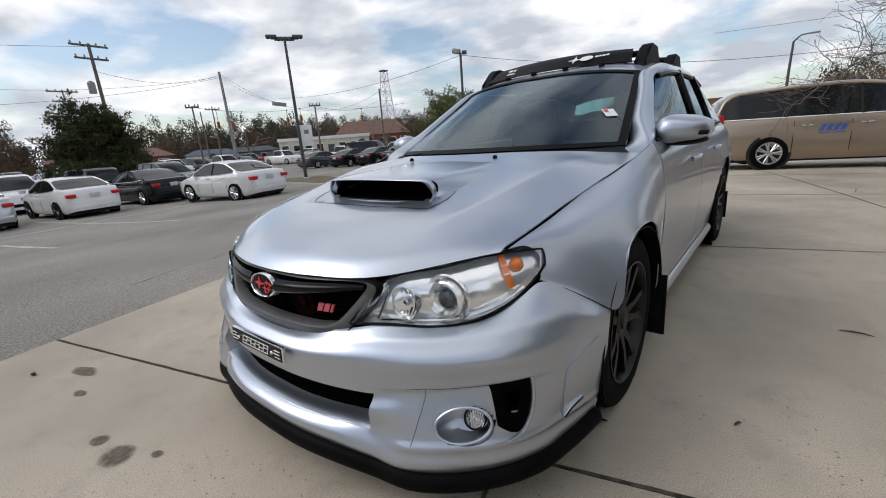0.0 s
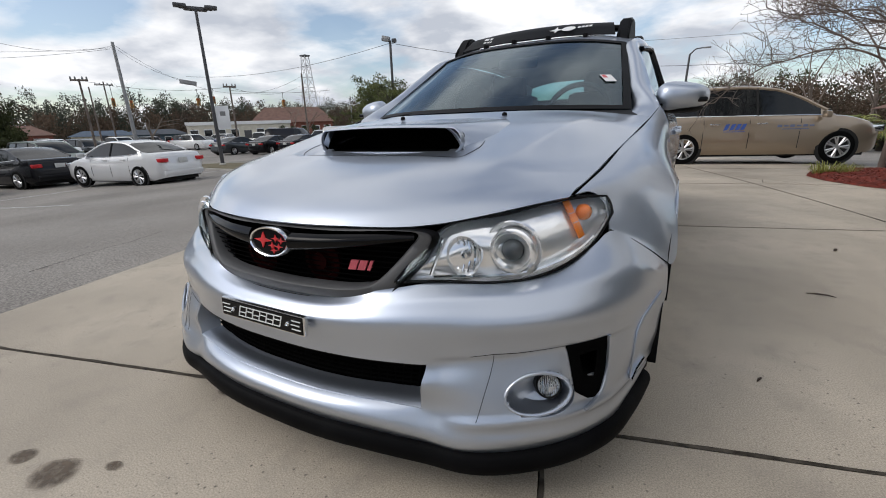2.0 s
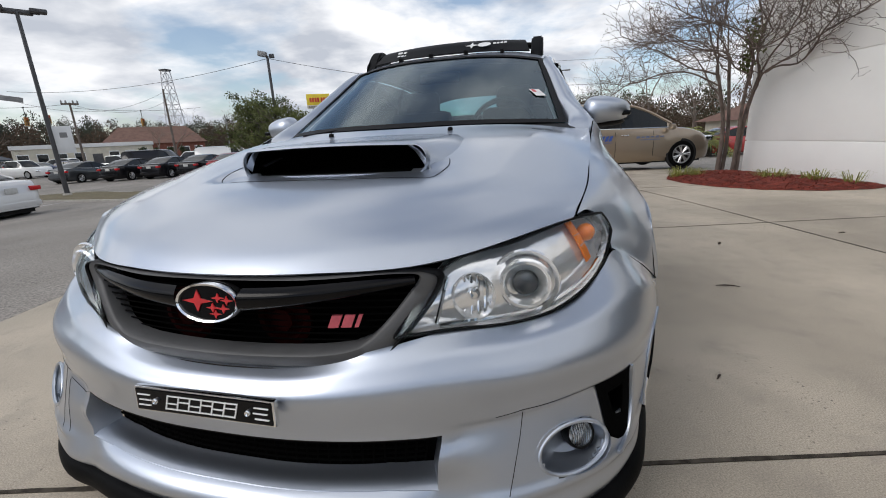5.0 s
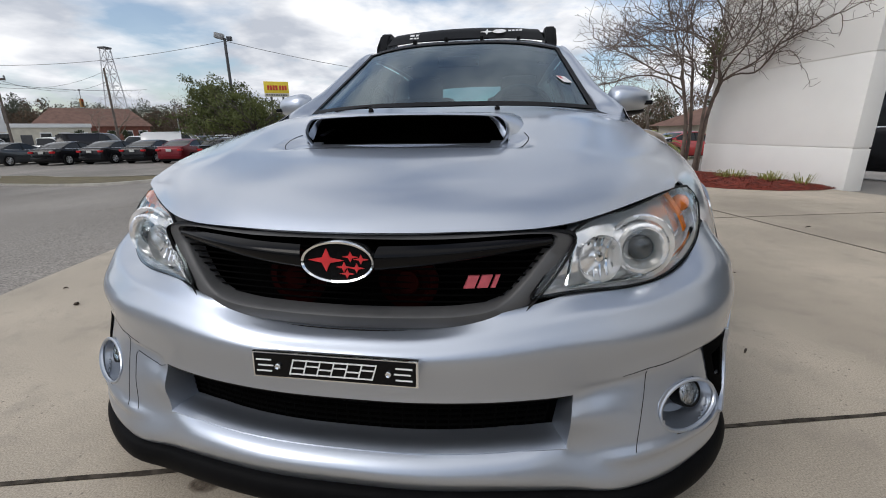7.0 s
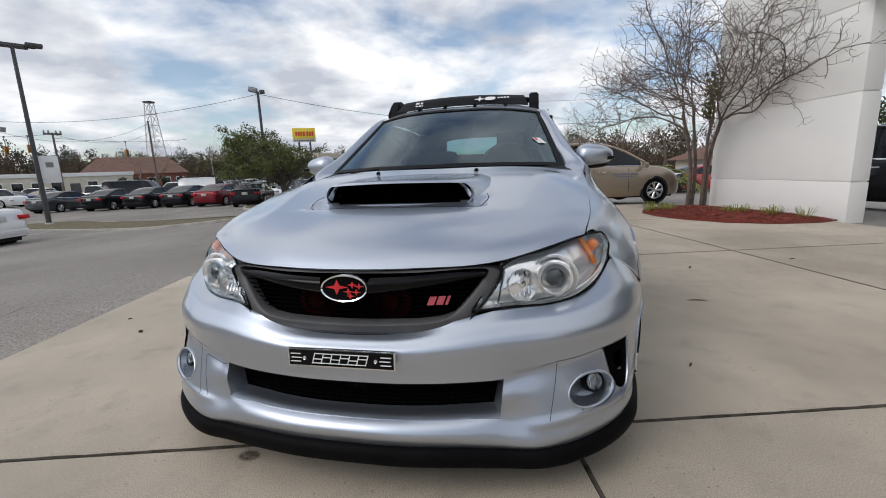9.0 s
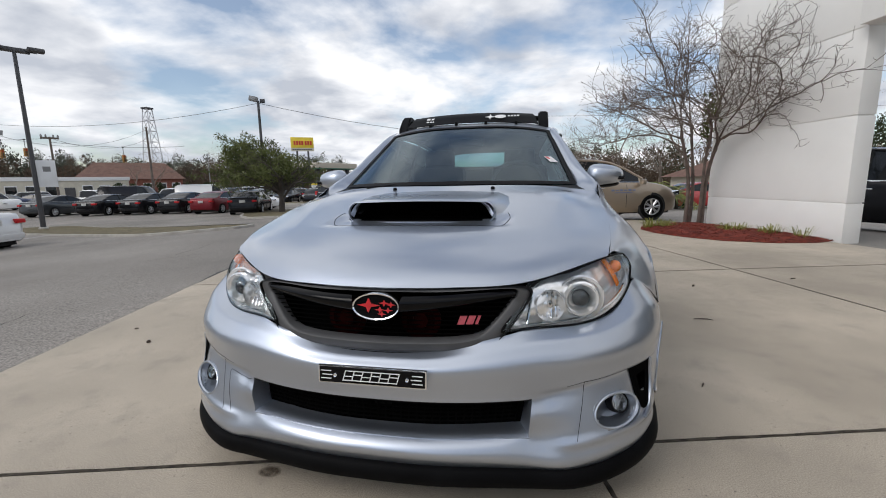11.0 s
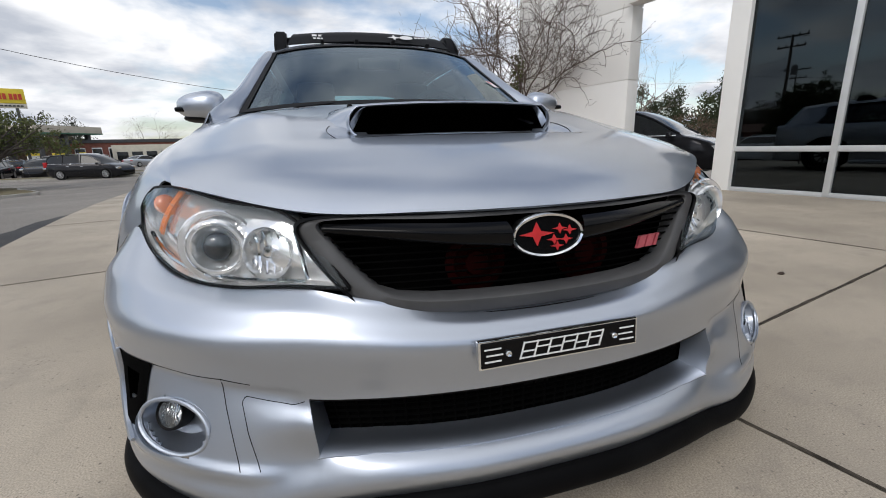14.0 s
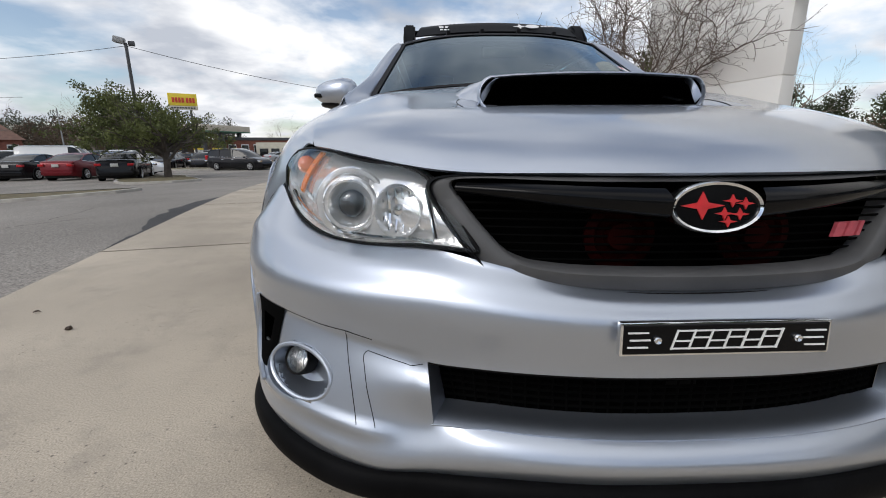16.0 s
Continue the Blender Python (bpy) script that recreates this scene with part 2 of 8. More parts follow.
def lathe(bm, profile, m, seg=32):
    """Turns (radius, height) pairs round the local z axis of m."""
    rings = []
    for r, z in profile:
        rings.append([bm.verts.new(m @ Vector((r * math.cos(2 * math.pi * k / seg), r * math.sin(2 * math.pi * k / seg), z))) for k in range(seg)])
    for p, q in zip(rings[:-1], rings[1:]):
        for k in range(seg):
            bm.faces.new([p[k], p[(k + 1) % seg], q[(k + 1) % seg], q[k]])
    return bm


def prism(bm, outline, depth, m):
    """An outline in the local xy plane of m, drawn out by depth along local z."""
    a = [bm.verts.new(m @ Vector((x, y, 0))) for x, y in outline]
    b = [bm.verts.new(m @ Vector((x, y, depth))) for x, y in outline]
    bm.faces.new(a[::-1])
    bm.faces.new(b)
    n = len(a)
    for i in range(n):
        bm.faces.new([a[i], a[(i + 1) % n], b[(i + 1) % n], b[i]])
    return bm


def B():
    return bmesh.new()


# ---- the ground: height of the terrain, falling gently away from the forecourt
def land(x, y):
    a = max(0.0, -x - 2.2 - 0.25 * max(0.0, y), 1.5 * (x - 5.8))
    b = max(0.0, y - 4) * 0.52
    q = a * a + b * b
    return -1.0 * q / (q + 64)


# ================= the silver car =================
car = empty("car", "silver hatchback with hood scoop and black lip, parked on concrete", "car")

# bumper skin: rows from the top edge to the bottom, each from the middle outwards
R0 = [(0, 0.000, 0.487), (0.16, 0.003, 0.490), (0.350, 0.031, 0.530), (0.44, 0.081, 0.542), (0.57, 0.148, 0.535), (0.68, 0.240, 0.553), (0.745, 0.320, 0.600), (0.775, 0.375, 0.628), (0.855, 0.470, 0.568), (0.912, 0.558, 0.502)]
R1 = [(0, -0.038, 0.476), (0.16, -0.034, 0.478), (0.345, 0.004, 0.499), (0.44, 0.040, 0.514), (0.57, 0.101, 0.516), (0.68, 0.180, 0.526), (0.765, 0.250, 0.545), (0.820, 0.320, 0.552), (0.880, 0.435, 0.525), (0.915, 0.543, 0.474)]
R2 = [(0, -0.058, 0.452), (0.16, -0.054, 0.454), (0.345, -0.016, 0.464), (0.44, 0.016, 0.472), (0.57, 0.062, 0.474), (0.68, 0.130, 0.480), (0.768, 0.202, 0.486), (0.825, 0.278, 0.488), (0.884, 0.415, 0.478), (0.917, 0.528, 0.440)]
R3 = [(0, -0.072, 0.365), (0.16, -0.066, 0.365), (0.35, -0.032, 0.365), (0.44, -0.002, 0.365), (0.57, 0.028, 0.386), (0.68, 0.096, 0.392), (0.760, 0.160, 0.400), (0.803, 0.212, 0.402), (0.872, 0.370, 0.405), (0.913, 0.518, 0.385)]
R4 = [(0, -0.082, 0.310), (0.16, -0.076, 0.310), (0.35, -0.040, 0.310), (0.436, -0.008, 0.310), (0.568, 0.022, 0.310), (0.675, 0.080, 0.308), (0.757, 0.150, 0.306), (0.806, 0.215, 0.306), (0.864, 0.365, 0.31), (0.905, 0.512, 0.31)]
R5 = [(0, -0.092, 0.255), (0.16, -0.086, 0.255), (0.35, -0.048, 0.254), (0.432, -0.014, 0.252), (0.563, 0.016, 0.238), (0.67, 0.070, 0.234), (0.755, 0.145, 0.234), (0.806, 0.222, 0.235), (0.855, 0.365, 0.235), (0.893, 0.520, 0.235)]
R6 = [(0, -0.097, 0.220), (0.16, -0.091, 0.218), (0.35, -0.055, 0.206), (0.432, -0.028, 0.192), (0.545, -0.008, 0.184), (0.665, 0.055, 0.196), (0.765, 0.145, 0.200), (0.818, 0.232, 0.200), (0.858, 0.365, 0.200), (0.888, 0.530, 0.200)]
R7 = [(0, -0.082, 0.182), (0.16, -0.076, 0.180), (0.35, -0.040, 0.170), (0.432, -0.016, 0.160), (0.545, 0.006, 0.156), (0.665, 0.070, 0.160), (0.765, 0.165, 0.165), (0.818, 0.250, 0.168), (0.852, 0.370, 0.170), (0.880, 0.530, 0.172)]


# the face above the intake leans in a little; the beam below it stands out
R2 = [(x, y - 0.006 * (k < 4), z) for k, (x, y, z) in enumerate(R2)]
R3 = [(x, y + (0.017 if k < 4 else (0.034 if k < 8 else 0.012)), z - 0.008 * (k < 4)) for k, (x, y, z) in enumerate(R3)]
R4 = [(x, y + 0.014 * (3 < k < 8), z) for k, (x, y, z) in enumerate(R4)]
R5 = [(x, y + 0.006 * (k < 4), z - 0.004 * (k < 4)) for k, (x, y, z) in enumerate(R5)]
R6 = [(x, y - 0.003 * (k < 4), z + 0.002 * (k < 4)) for k, (x, y, z) in enumerate(R6)]


def between(a, b, f):
    """A row part of the way from a to b."""
    return [tuple(p + (q - p) * f for p, q in zip(u, v)) for u, v in zip(a, b)]


R1U, R1D = between(R1, R0, 0.30), between(R1, R2, 0.40)     # hug the crease, to keep it tight
BROWS = [mirror(r) for r in (R0, R1U, R1, R1D, R2, R3, R4, R5, R6, R7)]
bg_, bus, bvs, bku, bkv = surface(BROWS, 200, 76)


# relax the upper skin, so that its highlights run evenly
top_rows = int(np.searchsorted(bvs, bkv[5] - 1e-9)) - 4
for _ in range(30):
    q = bg_[1:top_rows]
    q[:, 1:-1] = 0.5 * q[:, 1:-1] + 0.25 * (q[:, :-2] + q[:, 2:])
for _ in range(4):
    q = bg_[:top_rows + 2]
    q[1:-1] = 0.5 * q[1:-1] + 0.25 * (q[:-2] + q[2:])


def ease(a, b, v):
    """0 at a to 1 at b, smoothly."""
    t = np.clip((v - a) / (b - a), 0, 1)
    return t * t * (3 - 2 * t)


# fog lamp panels lie a little deeper under a crisp step; a ridge runs below them
bx_, bz_ = np.abs(bg_[..., 0]), bg_[..., 2]
step_z = 0.371 + 0.105 * (np.clip(bx_, 0.45, 0.74) - 0.45)
deep = 0.007 * ease(0.004, -0.007, bz_ - step_z) * ease(0.245, 0.33, bz_) * ease(0.44, 0.475, bx_) * ease(0.87, 0.80, bx_)
ridge = 0.008 * np.exp(-((bz_ - 0.243 + 0.012 * ease(0.7, 0.5, bx_)) / 0.012) ** 2) * ease(0.47, 0.56, bx_) * ease(0.93, 0.86, bx_)
hollow = 0.003 * np.exp(-((bz_ - 0.213) / 0.011) ** 2) * ease(0.52, 0.62, bx_)
bg_[..., 1] += (deep - ridge + hollow) * 0.85
bg_[..., 0] -= np.sign(bg_[..., 0]) * (deep - ridge + hollow) * 0.6 * ease(0.55, 0.8, bx_)


# the beam under the intake rolls over into the shelf
jj_, ii_ = np.searchsorted(bus, bku[[9 - 3, 9 + 3]] - 1e-9), int(np.searchsorted(bvs, bkv[7] - 1e-9))
for k_, (dy_, dz_) in enumerate(((0.016, 0.003), (0.006, 0.002), (0.0015, 0.0))):
    taper_ = np.clip(np.minimum(np.arange(jj_[1] - jj_[0] + 1), np.arange(jj_[1] - jj_[0] + 1)[::-1]) / 9.0, 0, 1)
    bg_[ii_ + k_, jj_[0]:jj_[1] + 1, 1] += dy_ * taper_
    bg_[ii_ + k_, jj_[0]:jj_[1] + 1, 2] += dz_ * taper_

nrow, ncol = bg_.shape[:2]
btree = BVHTree.FromPolygons([tuple(p) for p in bg_.reshape(-1, 3)], [(i * ncol + j, i * ncol + j + 1, (i + 1) * ncol + j + 1, (i + 1) * ncol + j) for i in range(nrow - 1) for j in range(ncol - 1)])


def bump_at(x, z, inset=0.0):
    """The bumper skin's point at (x, z) seen from the front, and its normal."""
    p, n, _, _ = btree.ray_cast(Vector((x, -0.6, z)), Vector((0, 1, 0)))
    if p is None:
        p, n, _, _ = btree.find_nearest(Vector((x, 0.3, z)))
    if n.y > 0:
        n = -n
    return p - n * inset, n


def on_bumper(line, n=26):
    """A dense run along the bumper skin through (x, z) places."""
    q = [(x, 0.0, z) for x, z in line]
    kq = knots([q])
    q = [[np.interp(u, kq, [p[c] for p in q]) for c in range(3)] for u in np.linspace(0, 1, n)]
    return [bump_at(p[0], p[2], 0.0002)[0] for p in q]


jin = np.searchsorted(bus, bku[[9 - 3, 9 + 3]] - 1e-9)      # columns of the lower intake
iin = np.searchsorted(bvs, bkv[[5, 7]] - 1e-9)              # its rows
jfog = [np.searchsorted(bus, bku[[9 + 5, 9 + 7]] - 1e-9), np.searchsorted(bus, bku[[9 - 7, 9 - 5]] - 1e-9)]
ifog = [0, bg_.shape[0]]


def in_intake(i, j):
    return jin[0] <= j < jin[1] and iin[0] <= i < iin[1]


def in_slot(i, j):
    z = bg_[i:i + 2, j:j + 2, 2].mean()
    x = abs(bg_[i:i + 2, j:j + 2, 0].mean())
    return ifog[0] <= i < ifog[1] and 0.744 < x < 0.792 and 0.322 < z < 0.386


def in_fog(i, j):
    q = bg_[i:i + 2, j:j + 2].reshape(4, 3)
    return all(((abs(p[0]) - 0.681) / 0.068) ** 2 + ((p[2] - 0.298) / 0.050) ** 2 < 1.0 for p in q)


bm = skin(B(), bg_, lambda i, j: not in_intake(i, j) and not in_slot(i, j) and not in_fog(i, j))
thick(bm, 0.004)
bumper = part("front_bumper", bm, SILVER, car, "silver painted bumper with a wide lower intake", 50)

# lower intake: side cheeks, shelf, brow and dark mesh
gx = bg_[iin[0]:iin[1] + 1, jin[0]:jin[1] + 1]
inner_top = np.array([(x * 0.965, y + 0.046, 0.354) for x, y, z in gx[0]])
inner_bot = np.array([(x * 0.945, y + 0.058, 0.262) for x, y, z in gx[-1]])
part("intake_shelf", thick(skin(B(), np.array([gx[-1] + (inner_bot - gx[-1]) * q + (0, 0, 0.006 * math.sin(math.pi * q) * (1 - 1.5 * q)) for q in np.linspace(0, 1, 9)])), -0.003), SILVER, bumper, "silver shelf inside the lower intake", 60)
part("intake_brow", thick(skin(B(), np.array([gx[0], inner_top])), 0.003), BLACKP, bumper, "black upper edge of the intake")
for s, c in ((0, "left"), (-1, "right")):
    a = gx[:, s]
    b = np.array([inner_top[s] + (inner_bot[s] - inner_top[s]) * k for k in np.linspace(0, 1, len(a))])
    part("intake_cheek", thick(skin(B(), np.array([a, b])), 0.003), SILVER, bumper)
mesh = B()
for k in range(1, 7):
    f = k / 7
    tube(mesh, [Vector(p) for p in (inner_top * (1 - f) + inner_bot * f)[::4]], 0.003, 4)
for k in range(2, inner_top.shape[0] - 2, 2):
    tube(mesh, [inner_top[k], inner_bot[k]], 0.0025, 4)
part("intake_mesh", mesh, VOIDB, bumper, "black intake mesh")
# black sheet added close behind the mesh: painted shade that hides the daylight
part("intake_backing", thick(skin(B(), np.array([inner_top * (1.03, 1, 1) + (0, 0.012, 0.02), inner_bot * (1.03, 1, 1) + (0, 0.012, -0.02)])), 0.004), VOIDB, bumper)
box(bm := B(), (0.0, 0.015, 0.325), (0.055, 0.03, 0.035), 0.004)
part("sensor_box", bm, BLACKP, bumper)

# fog lamps with their rings, pockets and the dark slots beside them
for s in (1, -1):
    c, n = bump_at(0.681, 0.298)
    c.x *= 1
    zax = Vector((n.x * 0.75, n.y, n.z))
    zax.normalize()
    xax = Vector((0, 0, 1)).cross(zax).normalized()
    yax = zax.cross(xax)
    m = Matrix.Translation(c) @ Matrix((xax, yax, zax)).transposed().to_4x4()
    M = Matrix.Diagonal((s, 1, 1, 1)) @ m
    ring = [m @ Vector((0.076 * math.cos(a), 0.046 * math.sin(a) + 0.009 * math.cos(a), 0.002)) for a in np.linspace(0, 2 * math.pi, 40, endpoint=False)]
    fog = part("fog_ring", tube(B(), [Vector((p.x * s, p.y, p.z)) for p in ring], 0.0045, 8, True), SILVER, bumper, "silver oval fog lamp ring")
    bm = B()
    prof = []
    for q, d in ((1.0, 0.006), (0.93, -0.012), (0.80, -0.03), (0.62, -0.045), (0.02, -0.048)):
        prof.append([Vector((0.082 * q * math.cos(a) + (1 - q) * 0.03, 0.051 * q * math.sin(a) + (1 - q) * 0.012, d)) for a in np.linspace(0, 2 * math.pi, 32, endpoint=False)])
    vs = [[bm.verts.new(M @ p) for p in r] for r in prof]
    for p, q in zip(vs[:-1], vs[1:]):
        for k in range(32):
            bm.faces.new([p[k], p[(k + 1) % 32], q[(k + 1) % 32], q[k]])
    part("fog_pocket", bm, SILVER, fog)
    lm = M @ Matrix.Translation((0.030, 0.014, -0.030)) @ Matrix.Diagonal((0.76, 0.76, 1, 1))
    part("fog_reflector", lathe(B(), [(0.036, 0.012), (0.034, 0.0), (0.028, -0.012), (0.0005, -0.018)], lm, 28), REFLECT, fog, "chrome fog lamp reflector")
    part("fog_bezel", lathe(B(), [(0.034, 0.012), (0.040, 0.014), (0.042, 0.004), (0.040, -0.016)], lm, 28), BLACKP, fog)
    part("fog_lens", lathe(B(), [(0.035, 0.010), (0.030, 0.015), (0.018, 0.019), (0.0005, 0.021)], lm, 24), LENS, fog, "clear fog lens")
    for k in np.linspace(-0.026, 0.026, 9):
        hh = math.sqrt(max(0.0, 0.033**2 - k * k))
        ribs = B()
        tube(ribs, [lm @ Vector((k, -hh, 0.010)), lm @ Vector((k, 0, 0.016)), lm @ Vector((k, hh, 0.010))], 0.0016, 4)
        part("lens_rib", ribs, CHROME, fog)
    # slot: a flange on the skin and a deep box behind it, its shade painted near-black
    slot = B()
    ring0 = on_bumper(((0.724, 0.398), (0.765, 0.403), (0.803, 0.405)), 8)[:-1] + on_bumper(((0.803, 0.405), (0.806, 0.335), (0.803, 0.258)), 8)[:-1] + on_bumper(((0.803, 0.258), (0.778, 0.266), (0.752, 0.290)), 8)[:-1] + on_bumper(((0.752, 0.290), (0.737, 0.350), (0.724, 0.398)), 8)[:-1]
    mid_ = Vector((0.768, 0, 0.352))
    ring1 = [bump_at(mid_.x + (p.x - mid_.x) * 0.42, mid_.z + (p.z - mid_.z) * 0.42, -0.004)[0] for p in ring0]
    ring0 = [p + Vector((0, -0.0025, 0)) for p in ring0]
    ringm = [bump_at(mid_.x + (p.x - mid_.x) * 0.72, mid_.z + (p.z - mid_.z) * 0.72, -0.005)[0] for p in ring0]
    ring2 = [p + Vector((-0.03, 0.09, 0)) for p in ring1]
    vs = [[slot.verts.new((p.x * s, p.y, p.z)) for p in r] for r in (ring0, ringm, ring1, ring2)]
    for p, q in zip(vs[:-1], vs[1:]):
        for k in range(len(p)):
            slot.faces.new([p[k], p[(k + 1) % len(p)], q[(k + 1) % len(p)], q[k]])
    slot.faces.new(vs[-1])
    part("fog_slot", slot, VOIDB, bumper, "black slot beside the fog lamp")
    # bright raised edge below and outside the slot
    e = [bump_at(x, z, -0.003)[0] for x, z in ((0.775, 0.246), (0.797, 0.262), (0.806, 0.30), (0.807, 0.35), (0.805, 0.405))]
    k = knots([e])
    e = spline(e, k, np.linspace(0, 1, 30))
    part("fog_trim_edge", tube(B(), [(p[0] * s, p[1], p[2]) for p in e], [0.004] + [0.0065] * 28 + [0.004], 6), SILVER, bumper)
    # seams
    for line in (((0.585, 0.392), (0.580, 0.34), (0.572, 0.29), (0.564, 0.240)), ((0.585, 0.392), (0.64, 0.392), (0.70, 0.396), (0.728, 0.398)), ((0.585, 0.392), (0.56, 0.388), (0.535, 0.384))):
        part("bumper_seam", tube(B(), [(p.x * s, p.y, p.z) for p in on_bumper(line)], 0.0009, 5), VOIDB, bumper)
    # side vent crease
    e = [bump_at(x, z, -0.002)[0] for x, z in ((0.902, 0.452), (0.884, 0.430), (0.868, 0.408), (0.860, 0.380), (0.857, 0.32), (0.854, 0.250))]
    part("side_crease", tube(B(), [(p.x * s, p.y, p.z) for p in e], 0.003, 6), SILVER, bumper)
    e = [bump_at(x, z, -0.003)[0] for x, z in ((0.855, 0.244), (0.862, 0.258), (0.876, 0.272))]
    part("side_marker", tube(B(), [(p.x * s, p.y, p.z) for p in e], 0.006, 6), CHROME, bumper)
# towing cover on one side
e = on_bumper(((-0.530, 0.238), (-0.545, 0.30), (-0.552, 0.352), (-0.545, 0.362), (-0.50, 0.352), (-0.465, 0.345), (-0.445, 0.352)), 40)
part("tow_cover_seam", tube(B(), e, 0.0009, 5), VOIDB, bumper)

# black lip spoiler
lr = []
for dz, dyo, fixed in ((0.004, 0.012, None), (-0.003, -0.014, None), (-0.024, -0.024, None), (-0.047, -0.020, None), (-0.051, 0.03, None), (-0.02, 0.06, None)):
    row = []
    for p in mirror(R7):
        p = Vector(p)
        o = Vector((p.x * 1.0, p.y - 0.55, 0)).normalized()
        q = p - Vector((0, 0, 0)) + o * (-dyo)
        row.append((q.x, q.y, p.z + dz))
    lr.append(row)
g = surface(lr, 90, 24)[0]
part("lip_spoiler", skin(B(), g), LIPM, car, "matt black rubber lip under the bumper", 50)

# grille: gunmetal surround, mesh, wing bar and emblem
def grille_line(o):
    """Half outline of the grille opening, grown by o, from top middle to bottom middle."""
    return [(0, 0.658 + o * 0.25, 0.010), (0.19, 0.658 + o * 0.25, 0.024), (0.345 + o * 0.6, 0.662 + o * 0.15, 0.066), (0.392 + o, 0.655, 0.080), (0.375 + o * 1.15, 0.625 - o * 0.3, 0.072), (0.335 + o * 1.1, 0.575 - o * 0.5, 0.046), (0.290 + o * 0.9, 0.535 - o * 0.8, 0.024), (0.22 + o * 0.4, 0.522 - o, 0.004), (0.11, 0.518 - o, -0.008), (0, 0.517 - o, -0.012)]


def grille_ring(o, dy):
    h = [(x, y + dy, z) for x, z, y in grille_line(o)]
    ks = np.linspace(0, 1, len(h))
    h = spline(h, ks, np.linspace(0, 1, 46))
    return [tuple(p) for p in h] + [(-p[0], p[1], p[2]) for p in h[-2:0:-1]]


def closed_skin(rings):
    bm = B()
    vs = [[bm.verts.new(p) for p in r] for r in rings]
    n = len(vs[0])
    for a, b in zip(vs[:-1], vs[1:]):
        for k in range(n):
            bm.faces.new([a[k], a[(k + 1) % n], b[(k + 1) % n], b[k]])
    return bm


grille = part("grille_surround", closed_skin([grille_ring(0.0, 0.035), grille_ring(0.0, -0.004), grille_ring(0.005, -0.009), grille_ring(0.026, -0.004), grille_ring(0.034, 0.004)]), GUNM, car, "dark grey grille surround", 50)
part("grille_seal", closed_skin([grille_ring(0.033, -0.003), grille_ring(0.036, -0.006), grille_ring(0.040, 0.002), grille_ring(0.042, 0.02)]), BLACKP, grille)
# flat near-black sheet standing in for the shade behind the grille
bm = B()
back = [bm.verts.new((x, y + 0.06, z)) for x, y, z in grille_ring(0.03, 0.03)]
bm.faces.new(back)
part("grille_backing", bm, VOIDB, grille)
bm = B()
for k in range(9):
    z = 0.527 + k * 0.0135
    hw = 0.30 + 0.085 * min(1, k / 6)
    tube(bm, [(x, 0.012 + 0.30 * x * x + 0.015, z) for x in np.linspace(-hw, hw, 17)], 0.0022, 4)
part("grille_mesh", bm, VOIDB, grille, "fine black grille mesh")
for s in (1, -1):
    rows_ = [[(0.075 * s, -0.014, 0.650), (0.16 * s, -0.004, 0.652), (0.28 * s, 0.030, 0.655), (0.385 * s, 0.072, 0.655)],
             [(0.070 * s, -0.030, 0.634), (0.16 * s, -0.020, 0.638), (0.28 * s, 0.015, 0.644), (0.388 * s, 0.066, 0.649)],
             [(0.070 * s, -0.026, 0.610), (0.16 * s, -0.015, 0.618), (0.28 * s, 0.020, 0.630), (0.388 * s, 0.066, 0.642)],
             [(0.075 * s, -0.005, 0.604), (0.16 * s, 0.004, 0.612), (0.28 * s, 0.034, 0.626), (0.385 * s, 0.074, 0.640)]]
    part("grille_wing", skin(B(), surface(rows_, 24, 14)[0]), GLOSSB, grille, "gloss black wing bar")
    m = Matrix.Translation((0.115 * s, 0.05, 0.567)) @ pose(0, 0, 0, 90)
    part("horn", lathe(B(), [(0.058, 0), (0.060, 0.012), (0.045, 0.016), (0.040, 0.008), (0.026, 0.008), (0.022, 0.02), (0.001, 0.02)], m, 28), HORN, grille, "red horn behind the mesh")
em = Matrix.Translation((0, -0.020, 0.621)) @ pose(0, 0, 0, 90 - 8)
bm = B()
oval = lambda rx, ry, d: [em @ Vector((rx * math.cos(a), ry * math.sin(a), d)) for a in np.linspace(0, 2 * math.pi, 48, endpoint=False)]
emblem = part("emblem_rim", closed_skin([oval(0.071, 0.039, -0.02), oval(0.072, 0.040, 0.004), oval(0.069, 0.0375, 0.010), oval(0.065, 0.034, 0.008), oval(0.064, 0.033, 0.003)]), CHROME, grille, "chrome oval emblem rim")
bm = B()
bm.faces.new([bm.verts.new(p) for p in oval(0.0645, 0.0335, 0.004)])
part("emblem_face", bm, GLOSSB, emblem, "black emblem face")


def spark(bm, x, y, rx, ry, m, d=0.003):
    pts = []
    for k in range(8):
        a = k * math.pi / 4
        q = 1.0 if k % 2 == 0 else 0.33
        pts.append((x + rx * q * math.cos(a), y + ry * q * math.sin(a)))
    prism(bm, pts, d, m)


for x, y, r in ((-0.022, 0.003, 0.034), (0.024, 0.010, 0.0155), (0.044, 0.006, 0.0145), (0.012, -0.009, 0.0155), (0.036, -0.010, 0.0145), (0.018, -0.021, 0.014)):
    spark(bm := B(), x, y, r, r * 0.62, em @ Matrix.Translation((0, 0, 0.0035)))
    part("emblem_mark", bm, REDP, emblem, "red emblem mark", 0)
